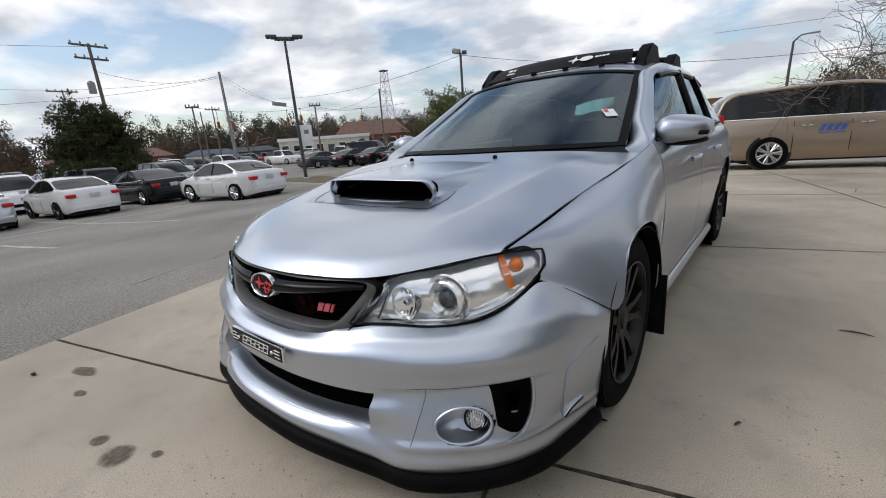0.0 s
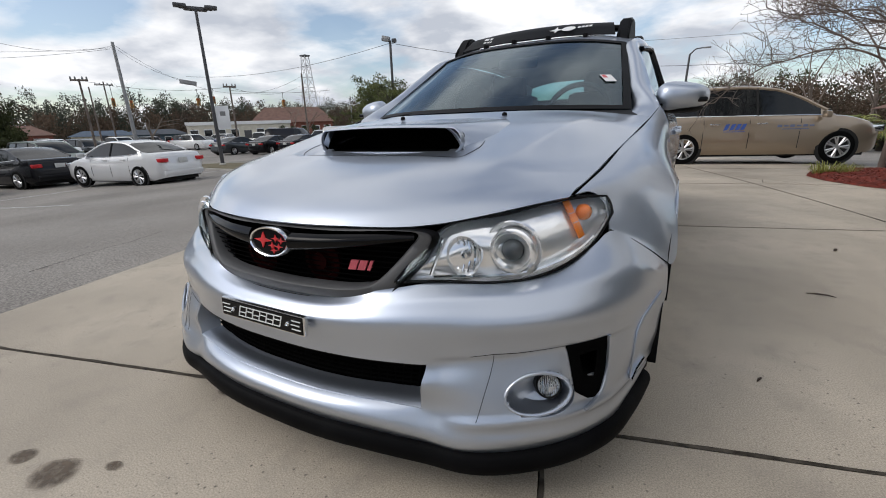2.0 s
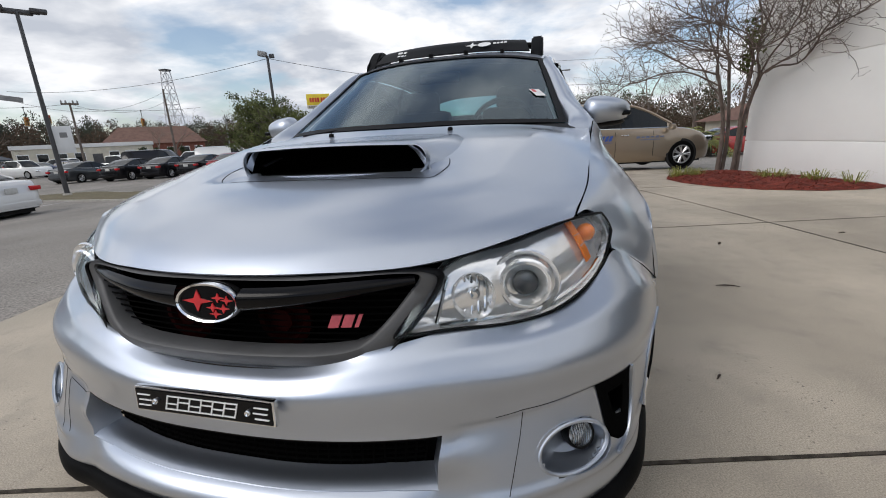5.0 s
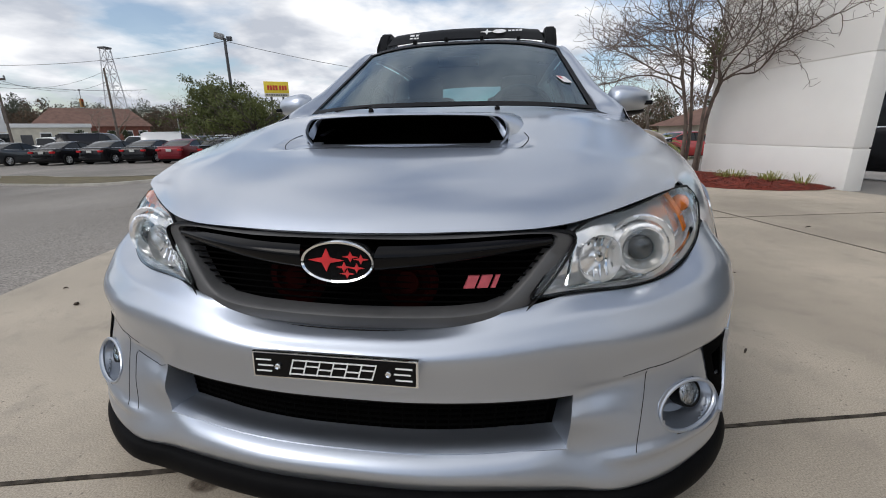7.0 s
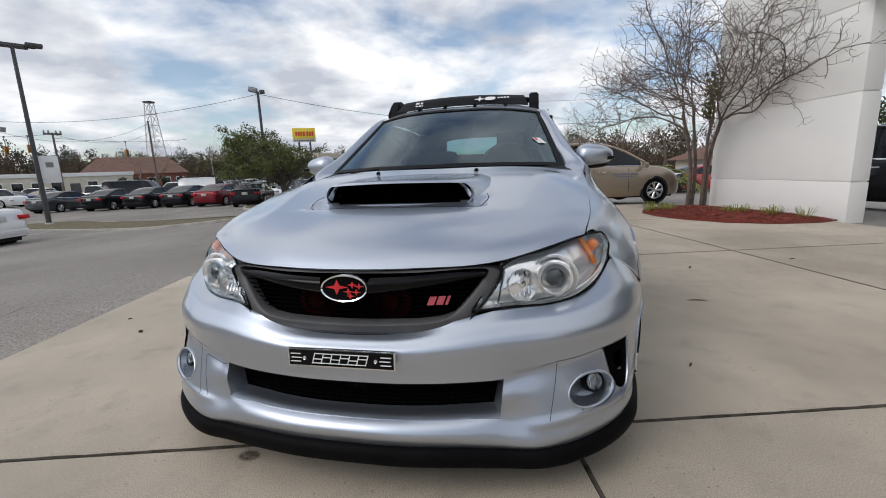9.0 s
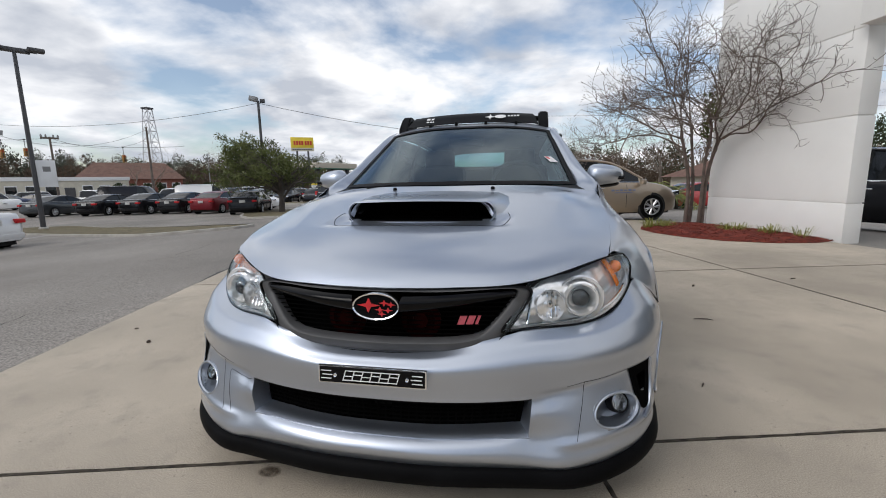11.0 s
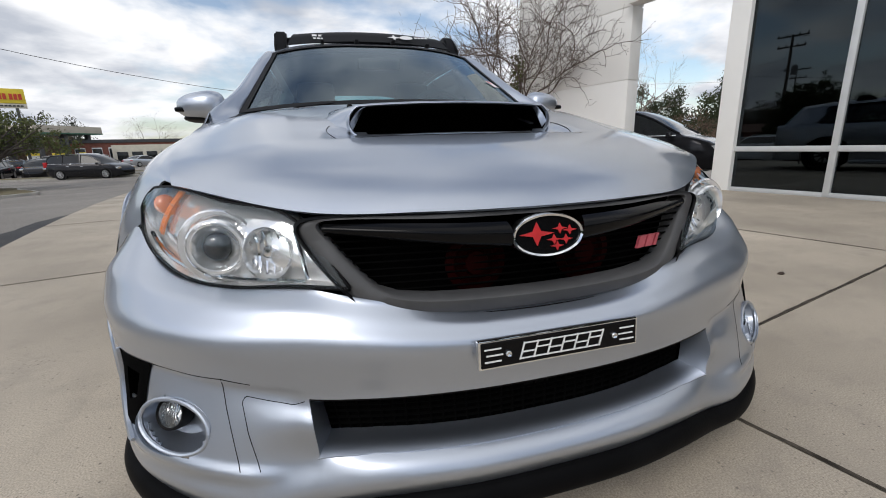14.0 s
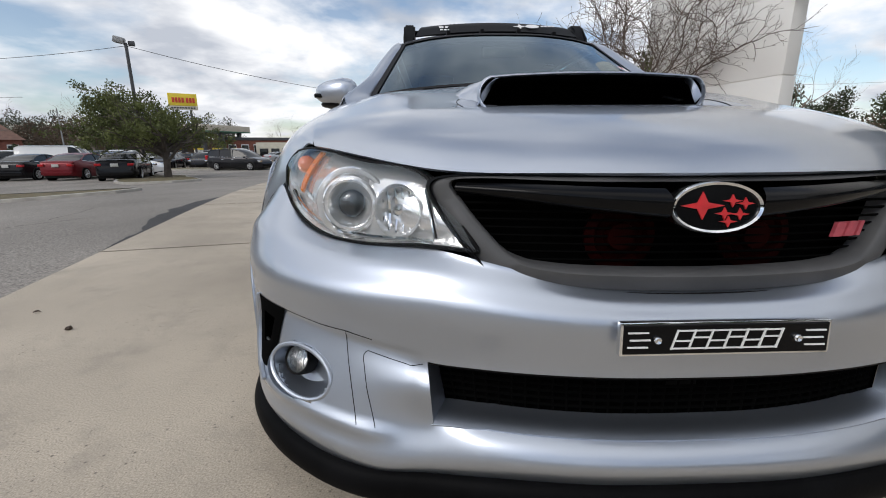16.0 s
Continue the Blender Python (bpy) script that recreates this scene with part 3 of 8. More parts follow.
# badge on the mesh: slanted plain blocks
bm = B()
bmx = Matrix.Translation((0.262, 0.026, 0.578)) @ pose(0, 0, 0, 0, 0, 12) @ pose(0, 0, 0, 85)
for x, w in ((-0.024, 0.020), (0.001, 0.020), (0.021, 0.008)):
    prism(bm, [(x - w / 2 - 0.004, -0.012), (x + w / 2 - 0.004, -0.012), (x + w / 2 + 0.006, 0.012), (x - w / 2 + 0.006, 0.012)], 0.006, bmx)
part("grille_badge", bm, PINK, grille, "faded red badge blocks", 0)

# plate bar below the grille
pm = Matrix.Translation((0, -0.079, 0.438)) @ pose(0, 0, 0, 90 - 4)
plate = part("plate_bar", box(B(), (0, 0, 0), (0.315, 0.052, 0.012), 0.003, pm), CHROME, car, "black bar with a chrome edge in the number plate's place")
part("plate_face", box(B(), (0, 0, 0.006), (0.306, 0.045, 0.004), 0.002, pm), GLOSSB, plate, "black face", 0)
bm = B()
sl = lambda x, y: (x + y * 0.3, y)
for k in range(7):
    x0 = -0.078 + 0.026 * k
    bm = B()
    prism(bm, [sl(x0 - 0.0012, -0.015), sl(x0 + 0.0012, -0.015), sl(x0 + 0.0012, 0.015), sl(x0 - 0.0012, 0.015)], 0.002, pm @ Matrix.Translation((0, 0, 0.008)))
    part("plate_mark", bm, WHITEP, plate, "slanted white stroke", 0)
    if k < 6:
        for y in (-0.0134, (-0.002, 0.003)[k % 2], 0.0134):
            bm = B()
            prism(bm, [sl(x0 + 0.0012, y - 0.0010), sl(x0 + 0.0248, y - 0.0010), sl(x0 + 0.0248, y + 0.0010), sl(x0 + 0.0012, y + 0.0010)], 0.002, pm @ Matrix.Translation((0, 0, 0.008)))
            part("plate_mark", bm, WHITEP, plate, "", 0)
for s in (1, -1):
    bm = B()
    for k in (-1, 0, 1):
        box(bm, (s * (0.132 - 0.003 * (k == 0)), 0.011 * k, 0.009), (0.03, 0.0022, 0.002), 0, pm)
    part("plate_stripes", bm, WHITEP, plate, "", 0)
    part("screw", lathe(B(), [(0.006, 0), (0.006, 0.004), (0.0045, 0.006), (0.0005, 0.004)], pm @ Matrix.Translation((s * 0.104, 0, 0.008)), 12), CHROME, plate)

# hood
H = [[(0, 0.000, 0.668), (0.20, 0.022, 0.668), (0.40, 0.092, 0.670), (0.55, 0.205, 0.690), (0.678, 0.325, 0.714)],
     [(0, -0.004, 0.684), (0.20, 0.018, 0.684), (0.405, 0.094, 0.688), (0.555, 0.212, 0.704), (0.684, 0.338, 0.724)],
     [(0, 0.030, 0.708), (0.205, 0.052, 0.708), (0.415, 0.125, 0.706), (0.565, 0.240, 0.718), (0.692, 0.370, 0.733)],
     [(0, 0.180, 0.760), (0.22, 0.190, 0.760), (0.44, 0.245, 0.748), (0.60, 0.350, 0.752), (0.712, 0.460, 0.758)],
     [(0, 0.480, 0.818), (0.25, 0.490, 0.818), (0.50, 0.520, 0.806), (0.65, 0.600, 0.802), (0.735, 0.660, 0.800)],
     [(0, 0.800, 0.880), (0.27, 0.810, 0.882), (0.54, 0.830, 0.874), (0.69, 0.900, 0.856), (0.760, 0.920, 0.846)],
     [(0, 1.070, 0.938), (0.30, 1.095, 0.938), (0.55, 1.185, 0.928), (0.71, 1.300, 0.908), (0.788, 1.340, 0.902)]]
HG, hus, hvs, hku, hkv = surface([mirror(r) for r in H], 84, 76)
for _ in range(50):
    HG[1:-1, 1:-1] = 0.5 * HG[1:-1, 1:-1] + 0.125 * (HG[:-2, 1:-1] + HG[2:, 1:-1] + HG[1:-1, :-2] + HG[1:-1, 2:])
hx_, hy_ = np.abs(HG[..., 0]), HG[..., 1]
xe_ = HG[:, -1:, 0] + 0 * hx_
xc_ = np.clip(0.43 + 0.20 * (hy_ - 0.15), 0.40, 0.64)
tent = np.where(hx_ < xc_, (hx_ / xc_) ** 3, np.clip((xe_ - hx_) / (xe_ - xc_), 0, 1))
HG[..., 2] += 0.013 * tent * ease(0.08, 0.42, hy_) * ease(1.18, 0.95, hy_)
HG[..., 2] -= 0.013 * ease(0.385, 0.445, hy_) * ease(0.56, 0.50, hy_) * ease(0.365, 0.325, hx_)     # tray before the scoop
hood = part("hood", thick(skin(B(), HG, lambda i, j: not (abs(HG[i:i + 2, j:j + 2, 0]).max() < 0.297 and HG[i:i + 2, j:j + 2, 1].min() > 0.484 + 0.3 * (abs(HG[i:i + 2, j:j + 2, 0]).max()) ** 2 and HG[i:i + 2, j:j + 2, 1].max() < 0.93)), -0.006), SILVER, car, "silver hood with a central scoop", 50)


def hood_z(x, y):
    d = (HG[..., 0] - x) ** 2 + (HG[..., 1] - y) ** 2
    i, j = np.unravel_index(np.argmin(d), d.shape)
    return float(HG[i, j, 2])


hr_, hc_ = HG.shape[:2]
htree = BVHTree.FromPolygons([tuple(p) for p in HG.reshape(-1, 3)], [(i * hc_ + j, i * hc_ + j + 1, (i + 1) * hc_ + j + 1, (i + 1) * hc_ + j) for i in range(hr_ - 1) for j in range(hc_ - 1)])


def on_hood(x, y, up=0.006):
    p, n, _, _ = htree.ray_cast(Vector((x, y, 1.5)), Vector((0, 0, -1)))
    return p + (n if n.z > 0 else -n) * up


# scoop: a shell that rises from the hood to its open mouth
sn = 41


def scoop_ring(y, hw, top, foot, lip):
    """Section across the scoop at y: a flat top with rounded shoulders that run out over the hood."""
    out = []
    rc = min(top - foot, 0.07)
    fl = 0.055 * float(ease(0.49, 0.60, y))
    for t in np.linspace(-1, 1, sn):
        x = (hw + fl) * math.sin(t * math.pi / 2)
        o = max(0.0, abs(x) - (hw - rc))
        if fl > 0:
            round_ = float(ease(0, rc + fl, o))
        else:
            round_ = (rc - math.sqrt(max(0.0, rc * rc - o * o))) / rc
        out.append((x, y + lip * (x / hw) ** 2, top - round_ * (top - foot) - 0.006 * (x / hw) ** 2))
    return out


def mouth_ring(hw, hh, y, z0=0.854):
    """Closed outline of the scoop's mouth with half-round ends."""
    out = []
    for a in np.linspace(0, 2 * math.pi, 64, endpoint=False):
        x = math.copysign(hw - hh, math.cos(a)) * (1 if abs(math.cos(a)) > 0.25 else abs(math.cos(a)) / 0.25)
        x += hh * math.cos(a)
        out.append((x, y + 0.03 * (x / hw) ** 2, z0 + hh * math.sin(a) - 0.006 * (x / hw) ** 2))
    return out


rings = [scoop_ring(0.484, 0.300, 0.893, 0.812, 0.03), scoop_ring(0.500, 0.307, 0.896, 0.812, 0.03), scoop_ring(0.56, 0.328, 0.899, 0.818, 0.02), scoop_ring(0.70, 0.345, 0.904, 0.844, 0.01), scoop_ring(0.84, 0.335, 0.910, 0.876, 0.0), scoop_ring(0.95, 0.29, 0.917, 0.902, 0.0), scoop_ring(1.0, 0.24, 0.921, 0.912, 0.0)]
scoop = part("hood_scoop", thick(skin(B(), np.array(rings)), -0.003), SILVER, hood, "raised silver hood scoop", 50)
part("scoop_rim", closed_skin([mouth_ring(0.303, 0.046, 0.490), mouth_ring(0.300, 0.044, 0.477), mouth_ring(0.296, 0.040, 0.474), mouth_ring(0.293, 0.038, 0.480), mouth_ring(0.293, 0.038, 0.50)]), SILVER, scoop, "silver rim round the scoop mouth", 60)
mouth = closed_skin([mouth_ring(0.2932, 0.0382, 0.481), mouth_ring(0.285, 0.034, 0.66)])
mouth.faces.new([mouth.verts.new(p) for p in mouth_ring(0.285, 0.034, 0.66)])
# the duct's depth of shade is put into its near-black colour
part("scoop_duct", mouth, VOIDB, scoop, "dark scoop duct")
ft = [(-0.345, 0.58), (-0.355, 0.50), (-0.335, 0.445), (-0.27, 0.415), (0, 0.392), (0.27, 0.415), (0.335, 0.445), (0.355, 0.50), (0.345, 0.58)]
ft3 = [(x, y, hood_z(x, y) + 0.0015) for x, y in ft]
k = knots([ft3])
fts = spline(ft3, k, np.linspace(0, 1, 90))
part("scoop_seam", tube(B(), [on_hood(p[0], p[1]) for p in fts], 0.0015, 5), BLACKP, hood)
for s in (1, -1):
    m = Matrix.Translation((0.253 * s, 1.005, 0.932))
    part("washer_nozzle", lathe(B(), [(0.011, -0.006), (0.010, 0.004), (0.006, 0.008), (0.0005, 0.009)], m, 12), BLACKP, hood)

# fenders, wheel wells, doors and quarter panels
F = [[(0.690, 0.345, 0.721), (0.706, 0.420, 0.742), (0.722, 0.500, 0.762), (0.748, 0.780, 0.822), (0.776, 1.080, 0.868), (0.812, 1.400, 0.945)],
     [(0.712, 0.385, 0.724), (0.732, 0.447, 0.744), (0.752, 0.510, 0.760), (0.782, 0.780, 0.815), (0.808, 1.080, 0.852), (0.840, 1.400, 0.897)],
     [(0.746, 0.420, 0.698), (0.782, 0.480, 0.714), (0.814, 0.535, 0.720), (0.846, 0.760, 0.772), (0.858, 1.060, 0.796), (0.866, 1.400, 0.800)],
     [(0.764, 0.400, 0.664), (0.817, 0.482, 0.648), (0.872, 0.545, 0.602), (0.896, 0.740, 0.708), (0.898, 1.040, 0.718), (0.8775, 1.400, 0.690)],
     [(0.772, 0.378, 0.631), (0.853, 0.470, 0.570), (0.912, 0.558, 0.502), (0.915, 0.720, 0.668), (0.915, 1.020, 0.678), (0.905, 1.205, 0.510)]]
FR = [[(0.8775, 1.400, 0.690), (0.874, 1.400, 0.53), (0.864, 1.400, 0.35), (0.848, 1.400, 0.20)],
      [(0.894, 1.290, 0.615), (0.888, 1.320, 0.48), (0.878, 1.330, 0.34), (0.856, 1.330, 0.20)],
      [(0.905, 1.205, 0.510), (0.900, 1.235, 0.42), (0.892, 1.250, 0.33), (0.865, 1.250, 0.20)]]
SIDE = [(0.806, 0.955), (0.842, 0.90), (0.866, 0.80), (0.878, 0.66), (0.872, 0.48), (0.862, 0.33), (0.846, 0.22)]
wheel_y = (0.88, 3.53)


def side_panel(y0, y1, name, s, parent, arch=None):
    ys = np.linspace(y0, y1, 14)
    rows_ = []
    for y in ys:
        # the rear haunch swells over the back wheel
        sw = 0.03 * math.exp(-((y - 3.56) / 0.42) ** 2)
        t = max(0.0, (y - 3.9) / 0.55)
        rows_.append([((x + sw * math.exp(-((z - 0.62) / 0.2) ** 2)) * (1 - 0.16 * t * t), y, z) for x, z in SIDE])
    g_ = surface(rows_, 34, 26)[0]
    keep = None
    if arch:
        keep = lambda i, j: (g_[i:i + 2, j:j + 2, 1].mean() - arch) ** 2 + (g_[i:i + 2, j:j + 2, 2].mean() - 0.33) ** 2 > 0.385**2
    return part(name, thick(skin(B(), g_, keep, s), 0.004), SILVER, parent)


def wheel(parent, y, s):
    m = Matrix.Translation((0.888 * s, y, 0.325)) @ pose(0, 0, 0, 0, 90 * s, 0)
    tyre = part("tyre", lathe(B(), [(0.222, -0.02), (0.232, -0.004), (0.262, 0.0), (0.295, -0.002), (0.315, -0.012), (0.325, -0.032), (0.326, -0.20), (0.30, -0.235), (0.22, -0.235)], m, 48), RUBBER, parent, "black low-profile tyre", 30)
    part("rim", lathe(B(), [(0.224, -0.20), (0.224, -0.006), (0.228, -0.001), (0.222, 0.0), (0.216, -0.008), (0.206, -0.05), (0.20, -0.18)], m, 48), RIMD, tyre, "dark alloy rim")
    for k in range(10):
        a = 2 * math.pi * (k + 0.12 * (-1) ** k) / 10
        bm = B()
        d = Vector((math.cos(a), math.sin(a), 0))
        n = Vector((-math.sin(a), math.cos(a), 0))
        v = []
        for r, w, z, t in ((0.04, 0.022, -0.035, 0.03), (0.12, 0.012, -0.020, 0.03), (0.212, 0.016, -0.012, 0.035)):
            v.append([bm.verts.new(m @ (d * r + n * w * q + Vector((0, 0, z - t * h)))) for q, h in ((-1, 0), (1, 0), (0.8, 1), (-0.8, 1))])
        for p, q in zip(v[:-1], v[1:]):
            for i in range(4):
                bm.faces.new([p[i], p[(i + 1) % 4], q[(i + 1) % 4], q[i]])
        bm.faces.new(v[-1])
        part("spoke", bm, RIMD, tyre, "", 20)
    part("hub", lathe(B(), [(0.062, -0.06), (0.060, -0.03), (0.034, -0.026), (0.030, -0.018), (0.0005, -0.017)], m, 24), RIMD, tyre)
    part("brake_disc", lathe(B(), [(0.165, -0.075), (0.165, -0.085), (0.05, -0.085)], m, 32), RIMS, tyre)


for s in (1, -1):
    fg = surface(F, 40, 26)[0]
    for _ in range(22):
        fg[1:-1, 1:-1] = 0.5 * fg[1:-1, 1:-1] + 0.125 * (fg[:-2, 1:-1] + fg[2:, 1:-1] + fg[1:-1, :-2] + fg[1:-1, 2:])
    fender = part("fender", thick(skin(B(), fg, None, s), 0.004), SILVER, car, "silver front fender", 50)
    part("fender_rear", thick(skin(B(), surface(FR, 10, 10)[0], None, s), 0.004), SILVER, fender)
    part("hood_gap", tube(B(), [(p[0] * s - 0.002 * s, p[1], p[2] - 0.004) for p in fg[0]], 0.0035, 5), VOIDB, fender)
    seam = [(x * s, y, z) for x, y, z in ((0.772, 0.380, 0.631), (0.822, 0.432, 0.598), (0.868, 0.488, 0.556), (0.914, 0.558, 0.503))]
    part("bumper_gap", tube(B(), seam, 0.0016, 5), VOIDB, fender)
    arc = [(0.912 * s, 0.88 - 0.372 * math.cos(a), 0.33 + 0.352 * math.sin(a)) for a in np.linspace(radians(-22), radians(202), 40)]
    lip = B()
    vo = [lip.verts.new(p) for p in arc]
    vi = [lip.verts.new((p[0] - 0.05 * s, p[1], p[2])) for p in arc]
    for k in range(39):
        lip.faces.new([vo[k], vo[k + 1], vi[k + 1], vi[k]])
    part("arch_flange", thick(lip, 0.003), BLACKP, fender)
    for y in wheel_y:
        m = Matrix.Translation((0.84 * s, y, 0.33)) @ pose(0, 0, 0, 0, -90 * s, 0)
        # near-black lining: the shade inside the arch is in its colour
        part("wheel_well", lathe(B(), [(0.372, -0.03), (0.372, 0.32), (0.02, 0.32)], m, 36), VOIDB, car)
        wheel(car, y, s)
    door = side_panel(1.408, 2.395, "front_door", s, car)
    rear = side_panel(2.403, 3.22, "rear_door", s, car, 3.53)
    side_panel(3.228, 4.40, "quarter_panel", s, car, 3.53)
    for d, y in ((door, 2.18), (rear, 3.05)):
        part("door_handle", tube(B(), [(0.868 * s, y - 0.09, 0.815), (0.892 * s, y - 0.06, 0.82), (0.894 * s, y + 0.04, 0.822), (0.868 * s, y + 0.08, 0.82)], 0.013, 8), SILVER, d, "silver pull handle")
    sill = [[(0.852 * s, y, 0.235), (0.868 * s, y, 0.215), (0.862 * s, y, 0.165), (0.80 * s, y, 0.15)] for y in (1.36, 1.9, 2.5, 3.14)]
    part("side_sill", skin(B(), surface(sill, 12, 12)[0]), SILVER, car, "silver side skirt")
    flap = part("mud_flap", box(B(), (0.835 * s, 1.275, 0.250), (0.19, 0.010, 0.28), 0.004), BLACKP, car, "black mud flap")
    part("mud_flap", box(B(), (0.81 * s, 3.92, 0.250), (0.17, 0.010, 0.24), 0.004), BLACKP, car, "black mud flap")

# greenhouse: windscreen, roof, pillars and side glass
W = [[(0, 1.095, 0.946), (0.25, 1.125, 0.946), (0.50, 1.235, 0.942), (0.700, 1.415, 0.936)],
     [(0, 1.40, 1.090), (0.24, 1.42, 1.088), (0.47, 1.50, 1.078), (0.660, 1.640, 1.062)],
     [(0, 1.70, 1.228), (0.23, 1.715, 1.225), (0.44, 1.77, 1.212), (0.618, 1.865, 1.190)],
     [(0, 2.00, 1.354), (0.21, 2.005, 1.352), (0.41, 2.03, 1.338), (0.577, 2.072, 1.312)]]
WG = surface([mirror(r) for r in W], 40, 24)[0]
part("windscreen", skin(B(), WG), WGLASS, car, "raked windscreen reflecting cloudy sky", 50)
# black border of the glass
bm = B()
nb = WG.shape[0]
mb = WG.shape[1]
skin(bm, WG + np.array((0, -0.003, 0.004)), lambda i, j: i < 1 or i > nb - 3 or j < 1 or j > mb - 3)
part("windscreen_border", thick(bm, 0.002), BLACKP, car, "black glass border")
cowl = [mirror([(0, 1.005, 0.915), (0.30, 1.025, 0.915), (0.58, 1.085, 0.902), (0.75, 1.17, 0.878)]), mirror([(0, 1.12, 0.948), (0.25, 1.15, 0.948), (0.50, 1.26, 0.944), (0.72, 1.43, 0.936)])]
part("cowl", thick(skin(B(), surface(cowl, 30, 4)[0]), 0.004), BLACKP, car, "black plastic cowl")
for x0, x1 in ((-0.58, 0.02), (-0.02, 0.56)):
    pts = []
    for q in np.linspace(0, 1, 9):
        x = x0 + (x1 - x0) * q
        i = int(np.argmin(np.abs(WG[1, :, 0] - x)))
        p = WG[1, i]
        pts.append((p[0], p[1] - 0.012, p[2] - 0.012 + 0.004 * math.sin(q * 3.1)))
    wp = part("wiper", tube(B(), pts, 0.004, 6), BLACKP, car, "black wiper blade")
    part("wiper_arm", tube(B(), [pts[4], (pts[4][0] - 0.16, pts[4][1] - 0.05, pts[4][2] - 0.02), (x0 + 0.06, pts[0][1] - 0.03, 0.928)], [0.005, 0.006, 0.008], 6), BLACKP, wp)
RF = [[(0, 2.00, 1.356), (0.22, 2.005, 1.353), (0.42, 2.03, 1.340), (0.590, 2.075, 1.315)],
      [(0, 2.20, 1.402), (0.22, 2.20, 1.400), (0.42, 2.21, 1.388), (0.600, 2.23, 1.352)],
      [(0, 2.70, 1.432), (0.22, 2.70, 1.430), (0.42, 2.70, 1.418), (0.605, 2.70, 1.380)],
      [(0, 3.40, 1.420), (0.22, 3.40, 1.418), (0.42, 3.40, 1.405), (0.590, 3.40, 1.362)],
      [(0, 4.05, 1.345), (0.22, 4.05, 1.342), (0.40, 4.04, 1.330), (0.555, 4.00, 1.290)]]
part("roof", thick(skin(B(), surface([mirror(r) for r in RF], 30, 30)[0]), 0.006), SILVER, car, "silver roof panel", 50)
RB = [mirror([(0, 4.05, 1.345), (0.22, 4.05, 1.342), (0.40, 4.04, 1.330), (0.555, 4.00, 1.290)]), mirror([(0, 4.33, 0.98), (0.25, 4.33, 0.98), (0.50, 4.30, 0.97), (0.70, 4.22, 0.955)])]
part("rear_window", skin(B(), surface(RB, 16, 6)[0]), RGLASS, car)
RT = [mirror([(0, 4.33, 0.98), (0.25, 4.33, 0.98), (0.50, 4.30, 0.97), (0.72, 4.22, 0.955)]), mirror([(0, 4.42, 0.75), (0.30, 4.42, 0.75), (0.60, 4.40, 0.75), (0.80, 4.33, 0.75)]), mirror([(0, 4.45, 0.25), (0.30, 4.45, 0.25), (0.60, 4.42, 0.25), (0.78, 4.35, 0.25)])]
part("tailgate", thick(skin(B(), surface(RT, 16, 12)[0]), 0.006), SILVER, car)
# plain filler blocks, coloured near-black for the shade under the car and hood
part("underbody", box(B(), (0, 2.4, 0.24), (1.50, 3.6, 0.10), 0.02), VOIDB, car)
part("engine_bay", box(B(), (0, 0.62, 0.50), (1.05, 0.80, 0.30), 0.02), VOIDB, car)
